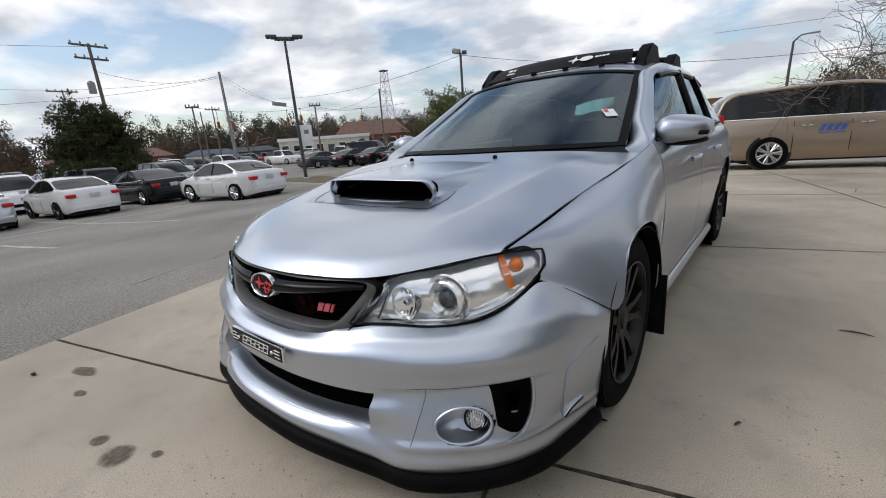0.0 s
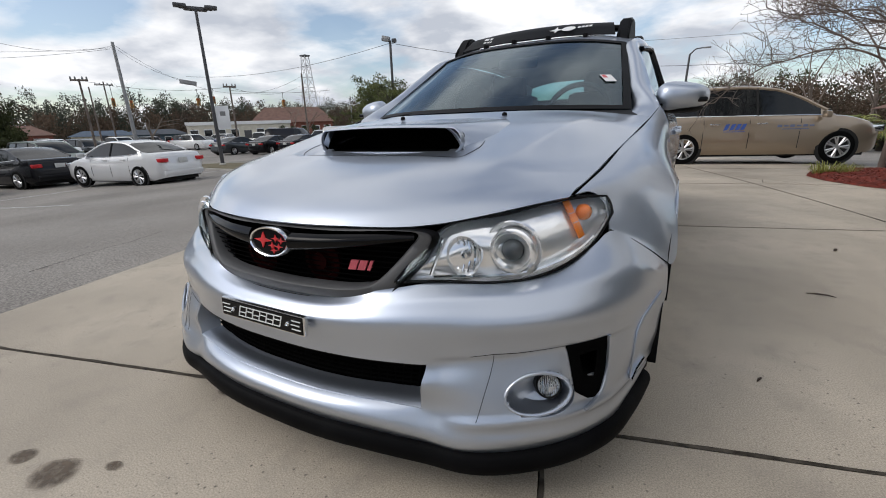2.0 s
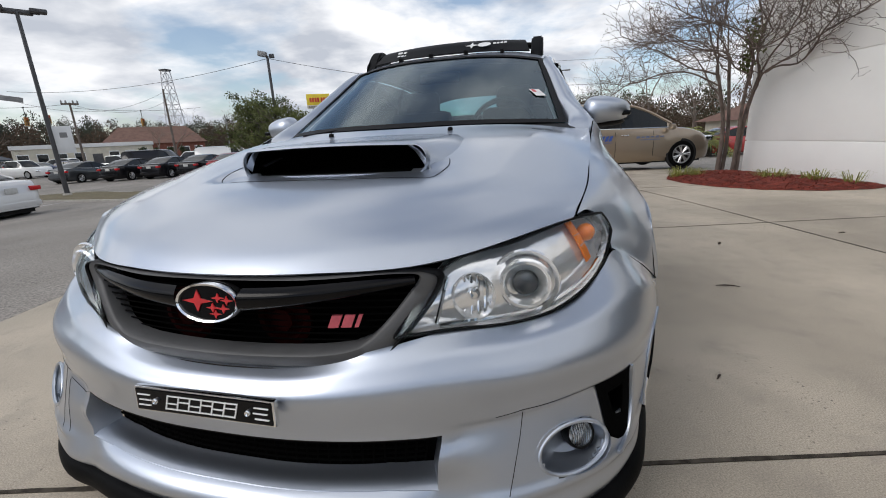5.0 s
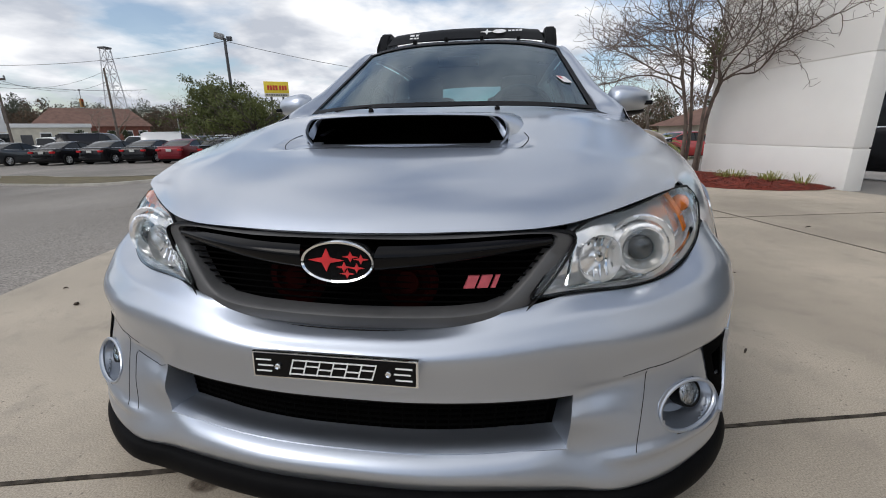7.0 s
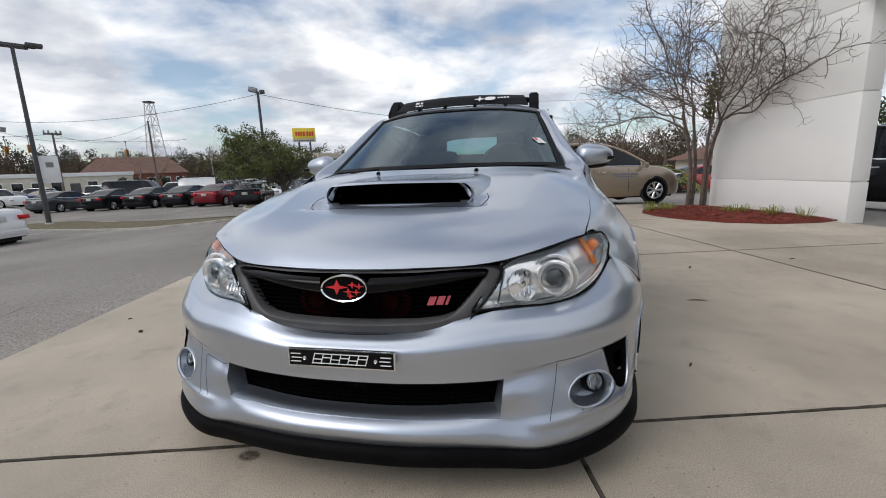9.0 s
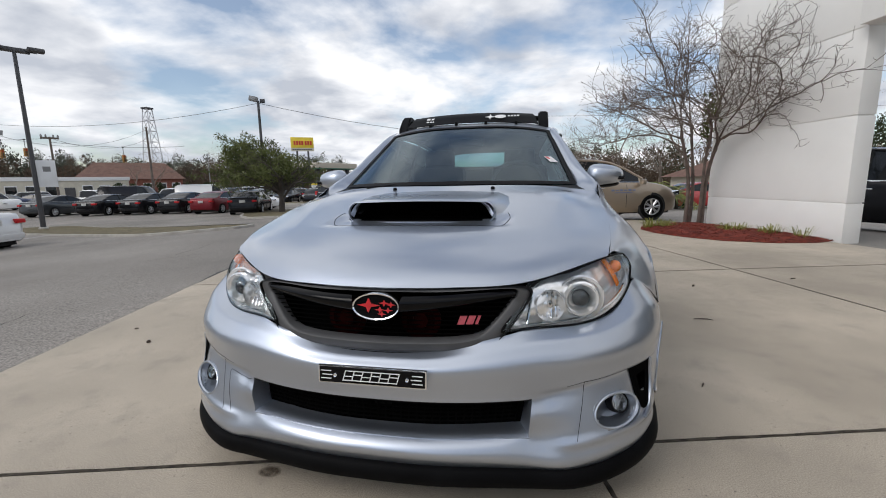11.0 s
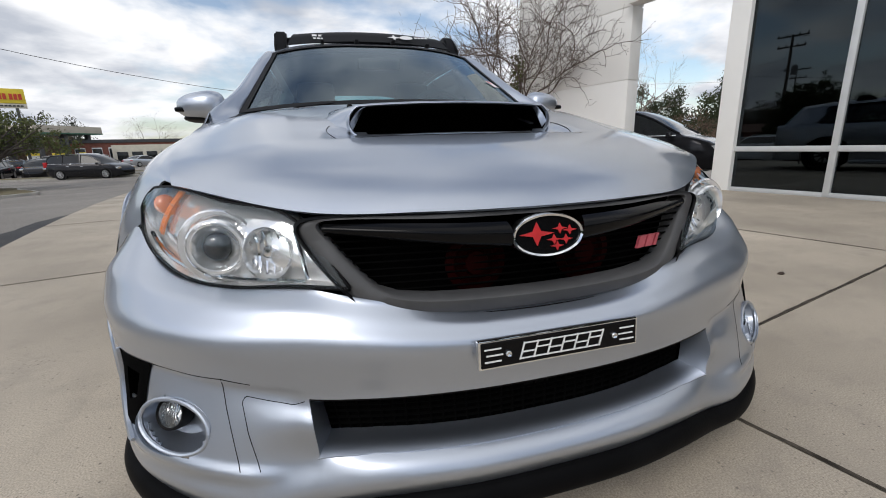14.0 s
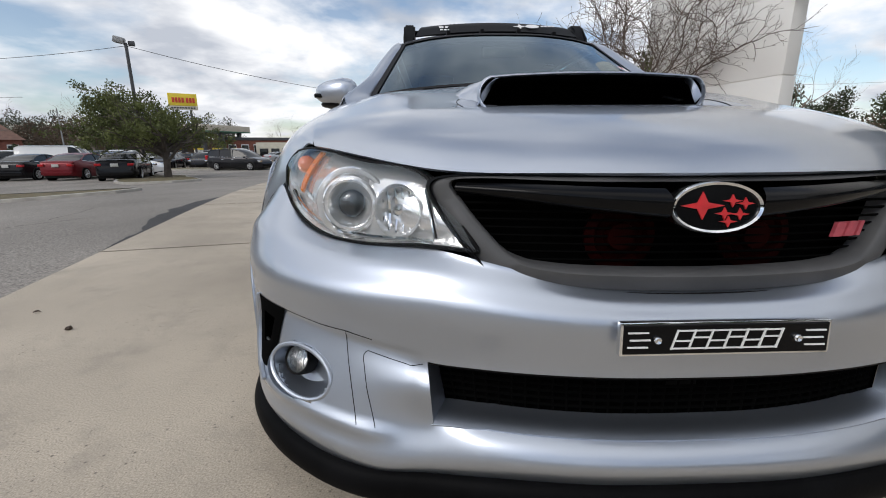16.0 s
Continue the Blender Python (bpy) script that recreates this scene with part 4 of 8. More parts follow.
for s in (1, -1):
    # A pillar and roof rail in one painted run
    prof = [((0.655, 1.335, 0.918), (0.786, 1.315, 0.894), (0.814, 1.40, 0.935)),
            ((0.700, 1.415, 0.936), (0.808, 1.345, 0.916), (0.806, 1.47, 0.952)),
            ((0.662, 1.640, 1.064), (0.712, 1.60, 1.062), (0.742, 1.70, 1.072)),
            ((0.620, 1.865, 1.192), (0.664, 1.84, 1.196), (0.688, 1.92, 1.196)),
            ((0.580, 2.072, 1.314), (0.622, 2.065, 1.312), (0.642, 2.12, 1.290)),
            ((0.598, 2.23, 1.353), (0.640, 2.25, 1.340), (0.655, 2.28, 1.312)),
            ((0.604, 2.70, 1.381), (0.645, 2.70, 1.366), (0.660, 2.70, 1.336)),
            ((0.590, 3.40, 1.363), (0.632, 3.40, 1.346), (0.650, 3.40, 1.316)),
            ((0.555, 4.00, 1.291), (0.600, 4.00, 1.270), (0.620, 3.98, 1.24))]
    prof = [((r[0][0] - 0.022, r[0][1] + 0.012, r[0][2] - 0.016),) + tuple(r) for r in prof]
    part("pillar", thick(skin(B(), surface(prof, 10, 60)[0], None, s), 0.004), SILVER, car, "silver windscreen pillar and roof rail", 50)
    win = [[(0.806, 1.47, 0.952), (0.804, 2.35, 0.962), (0.800, 3.20, 0.975), (0.790, 3.85, 0.985)],
           [(0.735, 1.73, 1.085), (0.745, 2.35, 1.12), (0.742, 3.20, 1.12), (0.725, 3.75, 1.11)],
           [(0.645, 2.13, 1.290), (0.662, 2.45, 1.325), (0.656, 3.15, 1.325), (0.640, 3.60, 1.295)]]
    gw = surface(win, 40, 14)[0]
    part("side_glass", thick(skin(B(), gw, lambda i, j: True, s), 0.003), SGLASS, car, "dark side glass", 60)
    for q in (0.40, 0.72):
        jj = int(q * gw.shape[1])
        part("window_post", tube(B(), [(p[0] * s + 0.003 * s, p[1], p[2]) for p in gw[:, jj]], 0.022, 6), GLOSSB, car)
    part("window_visor", tube(B(), [(p[0] * s + 0.010 * s, p[1], p[2] - 0.012) for p in gw[-1]], 0.016, 6), GLOSSB, car, "smoked rain visor")
    part("belt_strip", tube(B(), [(p[0] * s + 0.004 * s, p[1], p[2]) for p in gw[0]], 0.008, 6), BLACKP, car)
    part("quarter_pillar", thick(skin(B(), surface([[(0.800, 3.70, 0.96), (0.77, 4.10, 0.96), (0.70, 4.25, 0.955)], [(0.64, 3.55, 1.30), (0.60, 3.90, 1.28), (0.555, 4.02, 1.285)]], 8, 8)[0], None, s), 0.004), SILVER, car)
    # mirror
    mc = Vector((0.893, 1.655, 0.990))
    shell = B()
    bmesh.ops.create_uvsphere(shell, u_segments=28, v_segments=16, radius=1.0)
    for v in shell.verts:
        x, y, z = v.co
        sq = lambda q, e: math.copysign(abs(q) ** e, q)
        x, y, z = sq(x, 0.75), sq(y, 0.9), sq(z, 0.72)
        if y > 0:
            y *= 0.35
        z *= 1.0 - 0.22 * (x + 0.2) if x < 1 else 0.8
        v.co = ((mc.x + x * 0.112) * s, mc.y + y * 0.105 + 0.04 * x, mc.z + z * 0.068)
    mir = part("door_mirror", shell, SILVER, car, "silver door mirror housing", 60)
    part("mirror_foot", box(B(), (0.80 * s, 1.66, 0.935), (0.13, 0.09, 0.035), 0.012), BLACKP, mir)
    under = B()
    bmesh.ops.create_uvsphere(under, u_segments=20, v_segments=10, radius=1.0)
    for v in under.verts:
        x, y, z = v.co
        v.co = ((mc.x - 0.01 + x * 0.104) * s, mc.y + 0.01 + y * 0.085 + 0.035 * x, mc.z - 0.052 + z * 0.024)
    part("mirror_base", under, BLACKP, mir, "", 60)
    part("mirror_signal", box(B(), (0.962 * s, 1.612, 0.972), (0.066, 0.05, 0.022), 0.009, Matrix.Identity(4)), GLOSSB, mir, "dark signal lens")

# roof rack: feet, crossbars, wind fairing with prints
rack = empty("roof_rack", "black roof rack with a wind fairing on the silver car", "roof rack")
for y, zz_ in ((2.36, 1.455), (3.05, 1.475)):
    part("crossbar", tube(B(), [(x, y, zz_ - 0.02 * (x / 0.55) ** 4) for x in np.linspace(-0.53, 0.53, 13)], 0.020, 8), BLACKP, rack, "black crossbar")
    for s in (1, -1):
        bm = B()
        m = Matrix(((0, 0, 1, 0.505 if s > 0 else -0.575), (1, 0, 0, y), (0, 1, 0, 0), (0, 0, 0, 1)))
        prism(bm, [(-0.20, 1.368 - 0.03), (-0.15, 1.375), (-0.06, 1.475), (0.0, 1.495), (0.10, 1.488), (0.155, 1.42), (0.17, 1.372)], 0.07, m)
        bmesh.ops.bevel(bm, geom=bm.edges[:], offset=0.010, segments=2, affect="EDGES")
        part("rack_foot", bm, BLACKP, rack, "black rack foot")
fr = []
for k, (y, z) in enumerate(((2.125, 1.402), (2.175, 1.434), (2.23, 1.468), (2.29, 1.492))):
    fr.append([(x, y + 0.05 * (x / 0.5) ** 2, z - 0.020 * (x / 0.5) ** 2) for x in np.linspace(-0.50 + 0.012 * k, 0.50 - 0.012 * k, 9)])
fg_ = surface(fr, 40, 12)[0]
fairing = part("wind_fairing", thick(skin(B(), fg_), 0.005), BLACKP, rack, "black wind fairing with white prints", 60)


def on_fairing(u, v, d=0.004):
    i, j = int(v * (fg_.shape[0] - 1)), int(u * (fg_.shape[1] - 1))
    p = fg_[i, j]
    return Vector(p) + Vector((0, -0.55, 0.83)) * d


FM = lambda u, v: Matrix.Translation(on_fairing(u, v)) @ pose(0, 0, 0, 32) @ Matrix.Diagonal((1.4, 1.35, 1, 1))
for k in range(4):
    part("fairing_print", box(B(), (k * 0.027, 0.018, 0), (0.020, 0.020, 0.002), 0, FM(0.16, 0.42)), WHITEP, fairing, "white printed bar", 0)
for k in range(6):
    part("fairing_print", box(B(), (k * 0.017, -0.016, 0), (0.013, 0.014, 0.002), 0, FM(0.15, 0.42)), WHITEP, fairing, "white printed bar", 0)
spark(bm := B(), 0, 0, 0.030, 0.034, FM(0.66, 0.45), 0.002)
part("fairing_print", bm, WHITEP, fairing, "white printed mark", 0)
part("fairing_print", prism(B(), [(0.055 + 0.030 * math.cos(a), 0.022 * math.sin(a)) for a in np.linspace(0, 6.2, 16)], 0.002, FM(0.66, 0.45)), WHITEP, fairing, "white printed mark", 0)
for k in range(4):
    part("fairing_print", box(B(), (0.10 + k * 0.016, 0.004, 0), (0.012, 0.014, 0.002), 0, FM(0.66, 0.45)), WHITEP, fairing, "white printed bar", 0)
for x in (-0.30, -0.10, 0.12, 0.34):
    part("fairing_clip", box(B(), (x, 2.105 + 0.05 * x * x * 4, 1.392 - 0.02 * x * x * 4), (0.022, 0.05, 0.026), 0.005), BLACKP, rack)

# headlights
LT = [(0.352, 0.030, 0.548), (0.398, 0.070, 0.615), (0.445, 0.112, 0.668), (0.560, 0.210, 0.688), (0.680, 0.330, 0.712), (0.750, 0.432, 0.706)]
LM_ = [(0.352, 0.028, 0.546), (0.440, 0.066, 0.590), (0.510, 0.110, 0.618), (0.615, 0.190, 0.630), (0.715, 0.305, 0.660), (0.763, 0.420, 0.690)]
LB = [(0.352, 0.030, 0.543), (0.450, 0.078, 0.545), (0.545, 0.132, 0.537), (0.650, 0.205, 0.547), (0.740, 0.310, 0.602), (0.772, 0.405, 0.668)]
LG = surface([LT, LM_, LB], 30, 16)[0]
LC = surface([LT, [(x, y - 0.004, z) for x, y, z in LM_], LB], 30, 16)[0]


def hl_pt(x, z):
    d = (LG[..., 0] - x) ** 2 + (LG[..., 2] - z) ** 2
    i, j = np.unravel_index(np.argmin(d), d.shape)
    return Vector((x, LG[i, j, 1], z))


for s in (1, -1):
    hl = part("headlight", skin(B(), LG + np.array((-0.012, 0.042, 0)), None, s), REFLECT, car, "clear headlight with projector and amber signal", 60)
    cov = part("lens_cover", skin(B(), LC, None, s), LENS, hl, "clear plastic lens cover", 60)
    cov.visible_shadow = False
    # dark seal all round and a black brow along the top
    edge = list(LG[0]) + list(LG[1:, -1]) + list(LG[-1, ::-1]) + list(LG[-1:0:-1, 0])
    part("headlight_seal", tube(B(), [(p[0] * s, p[1] + 0.004, p[2]) for p in edge], 0.0038, 6, True), BLACKP, hl)
    brow = np.array([LG[0, 6:], LG[0, 6:] * 0.95 + LG[8, 6:] * 0.05, LG[0, 6:] * 0.94 + LG[8, 6:] * 0.06 + np.array((0, 0.05, 0.0))]) + np.array((0, 0.003, 0))
    part("headlight_brow", skin(B(), brow, None, s), GUNM, hl, "dark brow inside the lens")
    wall = np.array([[p for p in edge], [p + np.array((-0.012, 0.042, 0)) for p in edge]])
    part("headlight_housing", skin(B(), wall + np.array((0, 0.003, 0)), None, s), REFLECT, hl)
    d = Vector((0.10, -1, 0.0)).normalized()

    def facing(x, y, z):
        return Matrix.Translation((x * s, y, z)) @ Vector((d.x * s, d.y, d.z)).to_track_quat("Z", "Y").to_matrix().to_4x4()

    m = facing(0.583, 0.190, 0.606)
    proj = part("projector_ring", lathe(B(), [(0.056, -0.03), (0.055, 0.010), (0.051, 0.014), (0.047, 0.008), (0.044, 0.012), (0.040, 0.009), (0.030, -0.004), (0.027, -0.006), (0.026, -0.014)], m, 40), REFLECT, hl, "chrome projector ring")
    part("projector_lens", lathe(B(), [(0.027, -0.008), (0.025, 0.002), (0.019, 0.008), (0.010, 0.011), (0.0005, 0.012)], m, 32), PROJL, proj, "grey projector lens")
    part("projector_glass", lathe(B(), [(0.0275, -0.004), (0.026, 0.005), (0.020, 0.012), (0.010, 0.015), (0.0005, 0.016)], m, 32), LENS, proj)
    part("outer_bezel", lathe(B(), [(0.062, -0.02), (0.072, -0.004), (0.069, 0.001), (0.060, -0.008)], m, 40), REFLECT, hl)
    # high beam: a cut bowl with upright flutes and a capped bulb
    m = facing(0.487, 0.128, 0.600)
    bowl = lathe(B(), [(0.050, 0.010), (0.046, 0.006), (0.041, -0.012), (0.030, -0.024), (0.012, -0.030)], m @ Matrix.Diagonal((0.85, 1.0, 1, 1)), 28)
    hb = part("high_beam", bowl, REFLECT, hl, "fluted high beam reflector")
    part("bulb_cap", lathe(B(), [(0.012, -0.030), (0.011, -0.002), (0.007, 0.003), (0.0005, 0.004)], m, 16), CHROME, hb)
    for k in range(6):
        a = -0.033 + 0.0132 * k
        hh = 0.042 * math.sqrt(1 - (a / 0.043) ** 2)
        part("reflector_flute", tube(B(), [m @ Vector((a, -hh, -0.002)), m @ Vector((a, -hh * 0.4, -0.021)), m @ Vector((a, hh * 0.4, -0.021)), m @ Vector((a, hh, -0.002))], [0.002, 0.0045, 0.0045, 0.002], 6), CHROME, hb)
    # bright steps that sweep along the floor of the lamp and rise to its tip
    row_ = LG[int(0.95 * (LG.shape[0] - 1)), 4:-4] + np.array((-0.006, 0.020, 0.0))
    part("lamp_step", tube(B(), [(p[0] * s, p[1], p[2]) for p in row_[::2]], 0.0045, 6), CHROME, hl)
    for x0, z0, x1, z1 in ((0.420, 0.556, 0.436, 0.640),):
        p, q = hl_pt(x0, z0), hl_pt(x1, z1)
        part("lamp_divider", tube(B(), [(p.x * s, p.y + 0.026, p.z), ((p.x + q.x) / 2 * s, (p.y + q.y) / 2 + 0.030, (p.z + q.z) / 2), (q.x * s, q.y + 0.026, q.z)], 0.004, 6), CHROME, hl)
    # amber lens standing inside the outer end, before a bright bowl
    nj = LG.shape[1]
    fan = LG[1:-3, int(nj * 0.755):int(nj * 0.815)] + np.array((-0.010, 0.024, 0))
    part("turn_signal", thick(skin(B(), fan, None, s), 0.004), AMBER, hl, "amber turn signal", 30)
    for q in (0.3, 0.6):
        i_ = int(2 + q * (LG.shape[0] - 7))
        part("signal_rib", tube(B(), [(p[0] * s, p[1], p[2]) for p in LG[i_, int(nj * 0.75):int(nj * 0.82)] + np.array((-0.008, 0.020, 0))], 0.0012, 5), REFLECT, hl)
    p = hl_pt(0.720, 0.676) + Vector((-0.010, 0.030, 0))
    bl = B()
    bmesh.ops.create_uvsphere(bl, u_segments=14, v_segments=10, radius=0.021, matrix=Matrix.Translation((p.x * s, p.y, p.z)))
    part("side_bulb", bl, AMBER, hl, "amber bulb", 60)

# cabin
part("dashboard", box(B(), (0, 1.62, 0.86), (1.36, 0.50, 0.12), 0.04), DASHM, car)
for x in (0.36, -0.36):
    seat = part("seat_base", box(B(), (x, 2.45, 0.52), (0.50, 0.52, 0.22), 0.06), SEATM, car, "dark cloth front seat")
    part("backrest", box(B(), (x, 2.72, 0.82), (0.48, 0.16, 0.56), 0.06, Matrix.Identity(4)), SEATM, seat)
    part("headrest", box(B(), (x, 2.76, 1.16), (0.27, 0.11, 0.18), 0.045), SEATM, seat)
part("rear_bench", box(B(), (0, 3.45, 0.80), (1.28, 0.18, 0.58), 0.07), SEATM, car)
part("headliner", thick(skin(B(), surface([mirror([(x, y + 0.02, z - 0.035) for x, y, z in r]) for r in RF], 16, 16)[0]), 0.01), mat("headliner_cloth", (0.10, 0.10, 0.10), 0.9), car)
sm = Matrix.Translation((0.36, 1.93, 0.93)) @ pose(0, 0, 0, 68)
wheel_rim = [sm @ Vector((0.185 * math.cos(a), 0.185 * math.sin(a), 0)) for a in np.linspace(0, 2 * math.pi, 36, endpoint=False)]
sw = part("steering_wheel", tube(B(), wheel_rim, 0.016, 8, True), DASHM, car, "black steering wheel")
for a in (0.1, math.pi - 0.1, -math.pi / 2):
    part("wheel_spoke", tube(B(), [sm @ Vector((0, 0, -0.02)), sm @ Vector((0.175 * math.cos(a), 0.175 * math.sin(a), 0))], 0.018, 6), DASHM, sw)
part("inner_mirror", box(B(), (0, 1.90, 1.235), (0.24, 0.03, 0.06), 0.012), BLACKP, car, "black inner mirror")
d_ = (WG[..., 0] - 0.575) ** 2 + (WG[..., 2] - 1.085) ** 2
i, j = np.unravel_index(np.argmin(d_), d_.shape)
tx_, ty_ = Vector(WG[i, j + 1] - WG[i, j - 1]).normalized(), Vector(WG[i + 1, j] - WG[i - 1, j]).normalized()
nz_ = tx_.cross(ty_).normalized()
nz_ = nz_ if nz_.z > 0 else -nz_
tx_ = Vector((0, 0, 1)).cross(nz_).normalized()
ty_ = nz_.cross(tx_)
stk = Matrix.Translation(Vector(WG[i, j]) + nz_ * (0.005 if nz_.z > 0 else -0.005)) @ Matrix((tx_, ty_, nz_)).transposed().to_4x4()
sticker = part("windscreen_sticker", box(B(), (0, 0, 0), (0.060, 0.066, 0.002), 0, stk), WHITEP, car, "white paper sticker with a red bar", 0)
part("sticker_bar", box(B(), (-0.014, 0.016, 0.0016 if nz_.z > 0 else -0.0016), (0.022, 0.026, 0.001), 0, stk), REDP, sticker, "", 0)
# ================= setting =================
U, V = Vector((0.970, 0.243, 0)), Vector((-0.243, 0.970, 0))


def uv(u, v, z=0.0):
    p = U * u + V * v
    return Vector((p.x, p.y, z))


def concrete():
    m = mat("concrete", (0.468, 0.404, 0.320), 0.82, 0, 0.20, 0.8, 0.16, 230, fine=0.30, coords="Object", obvar=0.05)
    t = m.node_tree
    p = t.nodes["Principled BSDF"]
    src = p.inputs["Base Color"].links[0].from_socket
    co = t.nodes.new("ShaderNodeTexCoord")
    for scale, lo, hi, col in ((42.0, 0, 0, (0.10, 0.085, 0.07, 1)), (90.0, 0, 0, (0.13, 0.11, 0.09, 1)), (5.5, 0, 0, (0.27, 0.235, 0.195, 1)), (1.7, 0, 0, (0.33, 0.285, 0.23, 1))):
        if scale > 20:
            n = t.nodes.new("ShaderNodeTexVoronoi")
            n.inputs["Scale"].default_value = scale
            o = n.outputs["Distance"]
        else:
            n = t.nodes.new("ShaderNodeTexNoise")
            n.inputs["Scale"].default_value, n.inputs["Detail"].default_value = scale, 9
            n.inputs["Roughness"].default_value = 0.7
            o = n.outputs["Fac"]
        t.links.new(co.outputs["Object"], n.inputs["Vector"])
        mr = t.nodes.new("ShaderNodeMapRange")
        if scale > 20:
            mr.inputs[1].default_value, mr.inputs[2].default_value, mr.inputs[3].default_value, mr.inputs[4].default_value = 0.07, 0.20, 0.80, 0.0
        else:
            mr.inputs[1].default_value, mr.inputs[2].default_value, mr.inputs[3].default_value, mr.inputs[4].default_value = 0.52, 0.74, 0.0, 0.62
        t.links.new(o, mr.inputs[0])
        fac = mr.outputs[0]
        if scale > 20:
            # only some of the cells hold a pit
            sp = t.nodes.new("ShaderNodeSeparateColor")
            t.links.new(n.outputs["Color"], sp.inputs[0])
            gt = t.nodes.new("ShaderNodeMath")
            gt.operation = "GREATER_THAN"
            gt.inputs[1].default_value = {42.0: 0.66, 90.0: 0.45}[scale]
            t.links.new(sp.outputs[0], gt.inputs[0])
            # and they gather in worn patches
            pn = t.nodes.new("ShaderNodeTexNoise")
            pn.inputs["Scale"].default_value, pn.inputs["Detail"].default_value = 1.6, 5
            t.links.new(co.outputs["Object"], pn.inputs["Vector"])
            pr = t.nodes.new("ShaderNodeMapRange")
            pr.inputs[1].default_value, pr.inputs[2].default_value, pr.inputs[3].default_value, pr.inputs[4].default_value = 0.42, 0.60, 0.25, 1.25
            t.links.new(pn.outputs["Fac"], pr.inputs[0])
            for w_ in (gt.outputs[0], pr.outputs[0]):
                mu = t.nodes.new("ShaderNodeMath")
                mu.operation = "MULTIPLY"
                t.links.new(fac, mu.inputs[0])
                t.links.new(w_, mu.inputs[1])
                fac = mu.outputs[0]
        mi = t.nodes.new("ShaderNodeMix")
        mi.data_type = "RGBA"
        t.links.new(fac, mi.inputs[0])
        t.links.new(src, mi.inputs[6])
        mi.inputs[7].default_value = col
        src = mi.outputs[2]
    t.links.new(src, p.inputs["Base Color"])
    return m


CONC = concrete()
ASPH = mat("asphalt", (0.248, 0.226, 0.200), 0.85, 0, 0.18, 0.35, 0.5, 70, fine=0.48)
STUCCO = mat("white_stucco", (0.84, 0.83, 0.80), 0.85, 0, 0.04, 0.8, 0.12, 220)
GREYM = mat("mullion_aluminium", (0.62, 0.63, 0.63), 0.4, 0.3, 0.04, 6)
KERB = mat("kerb_concrete", (0.42, 0.40, 0.36), 0.85, 0, 0.15, 3, 0.2, 120)
PAINTW = mat("road_paint", (0.50, 0.50, 0.48), 0.8, 0, 0.3, 6, fine=0.2, bscale=30)
MULCH = mat("red_mulch", (0.23, 0.036, 0.018), 0.9, 0, 0.3, 14, 0.6, 90, tint=(0.10, 0.018, 0.011), fine=0.35)
GRASS = mat("lawn", (0.14, 0.115, 0.058), 0.9, 0, 0.25, 3, 0.5, 70, fine=0.3)
BLADE = mat("liriope_leaf", (0.26, 0.27, 0.06), 0.6, 0, 0.3, 20)
BARK = mat("grey_bark", (0.15, 0.115, 0.095), 0.85, 0, 0.25, 7, 0.4, 50)
DARKBARK = mat("dark_bark", (0.075, 0.062, 0.052), 0.9, 0, 0.25, 4, 0.4, 30)
LEAF = mat("oak_leaf", (0.135, 0.150, 0.050), 0.55, 0, 0.35, 1.2, tint=(0.045, 0.058, 0.020), spec=0.2)
LEAFD = mat("wood_leaf", (0.060, 0.072, 0.036), 0.8, 0, 0.3, 0.15, tint=(0.030, 0.038, 0.022), spec=0.1)
LEAFB = mat("brown_leaf", (0.135, 0.094, 0.066), 0.85, 0, 0.3, 0.15, tint=(0.080, 0.060, 0.046), spec=0.1)
TWIGM = mat("bare_twig", (0.20, 0.16, 0.13), 0.85, 0, 0.2, 2)
POLEM = mat("galvanised_pole", (0.28, 0.28, 0.28), 0.5, 0.5, 0.12, 3)
POLED = mat("dark_bronze_pole", (0.075, 0.075, 0.08), 0.45, 0.3, 0.12, 3)
WOODP = mat("weathered_pole_wood", (0.16, 0.13, 0.11), 0.85, 0, 0.2, 3, 0.3, 20)
BRICK = mat("red_brick", (0.23, 0.085, 0.06), 0.85, 0, 0.2, 4, 0.3, 20)
ROOFB = mat("brown_roof", (0.17, 0.095, 0.072), 0.85, 0, 0.15, 1.5, fine=0.15, bscale=8)
CREAM = mat("cream_siding", (0.62, 0.58, 0.48), 0.8, 0, 0.08, 1.5)
YELLOW = mat("sign_yellow", (0.80, 0.62, 0.05), 0.5, 0, 0.06, 2)
SIGNR = mat("sign_red", (0.60, 0.06, 0.03), 0.5, 0, 0.06, 2)
ORANGE = mat("signal_yellow", (0.45, 0.22, 0.03), 0.5, 0, 0.1, 6)
STAIN = mat("oil_stain", (0.13, 0.095, 0.065), 0.7, 0, 0.2, 9, fine=0.2, bscale=50)

# ground sheet
xs = [-900, -500, -260, -160, -110, -80, -60] + list(np.linspace(-48, 16, 65)) + [22, 32, 50, 80, 150, 300, 700]
ys = [-700, -200, -60, -20] + list(np.linspace(-10, 50, 51)) + [58, 70, 90, 120, 170, 300, 700, 1500]
gg = np.array([[(x, y, land(x, y) - 0.035) for x in xs] for y in ys])
tagged(obj("ground", skin(B(), gg), ASPH, smooth=True), "worn grey asphalt parking lot", "ground", kind="structure")

# building: wing wall, header over the passage, glazed front
WA = Vector((5.05, 6.10, 0))
FA = Vector((5.30, 4.30, 0))


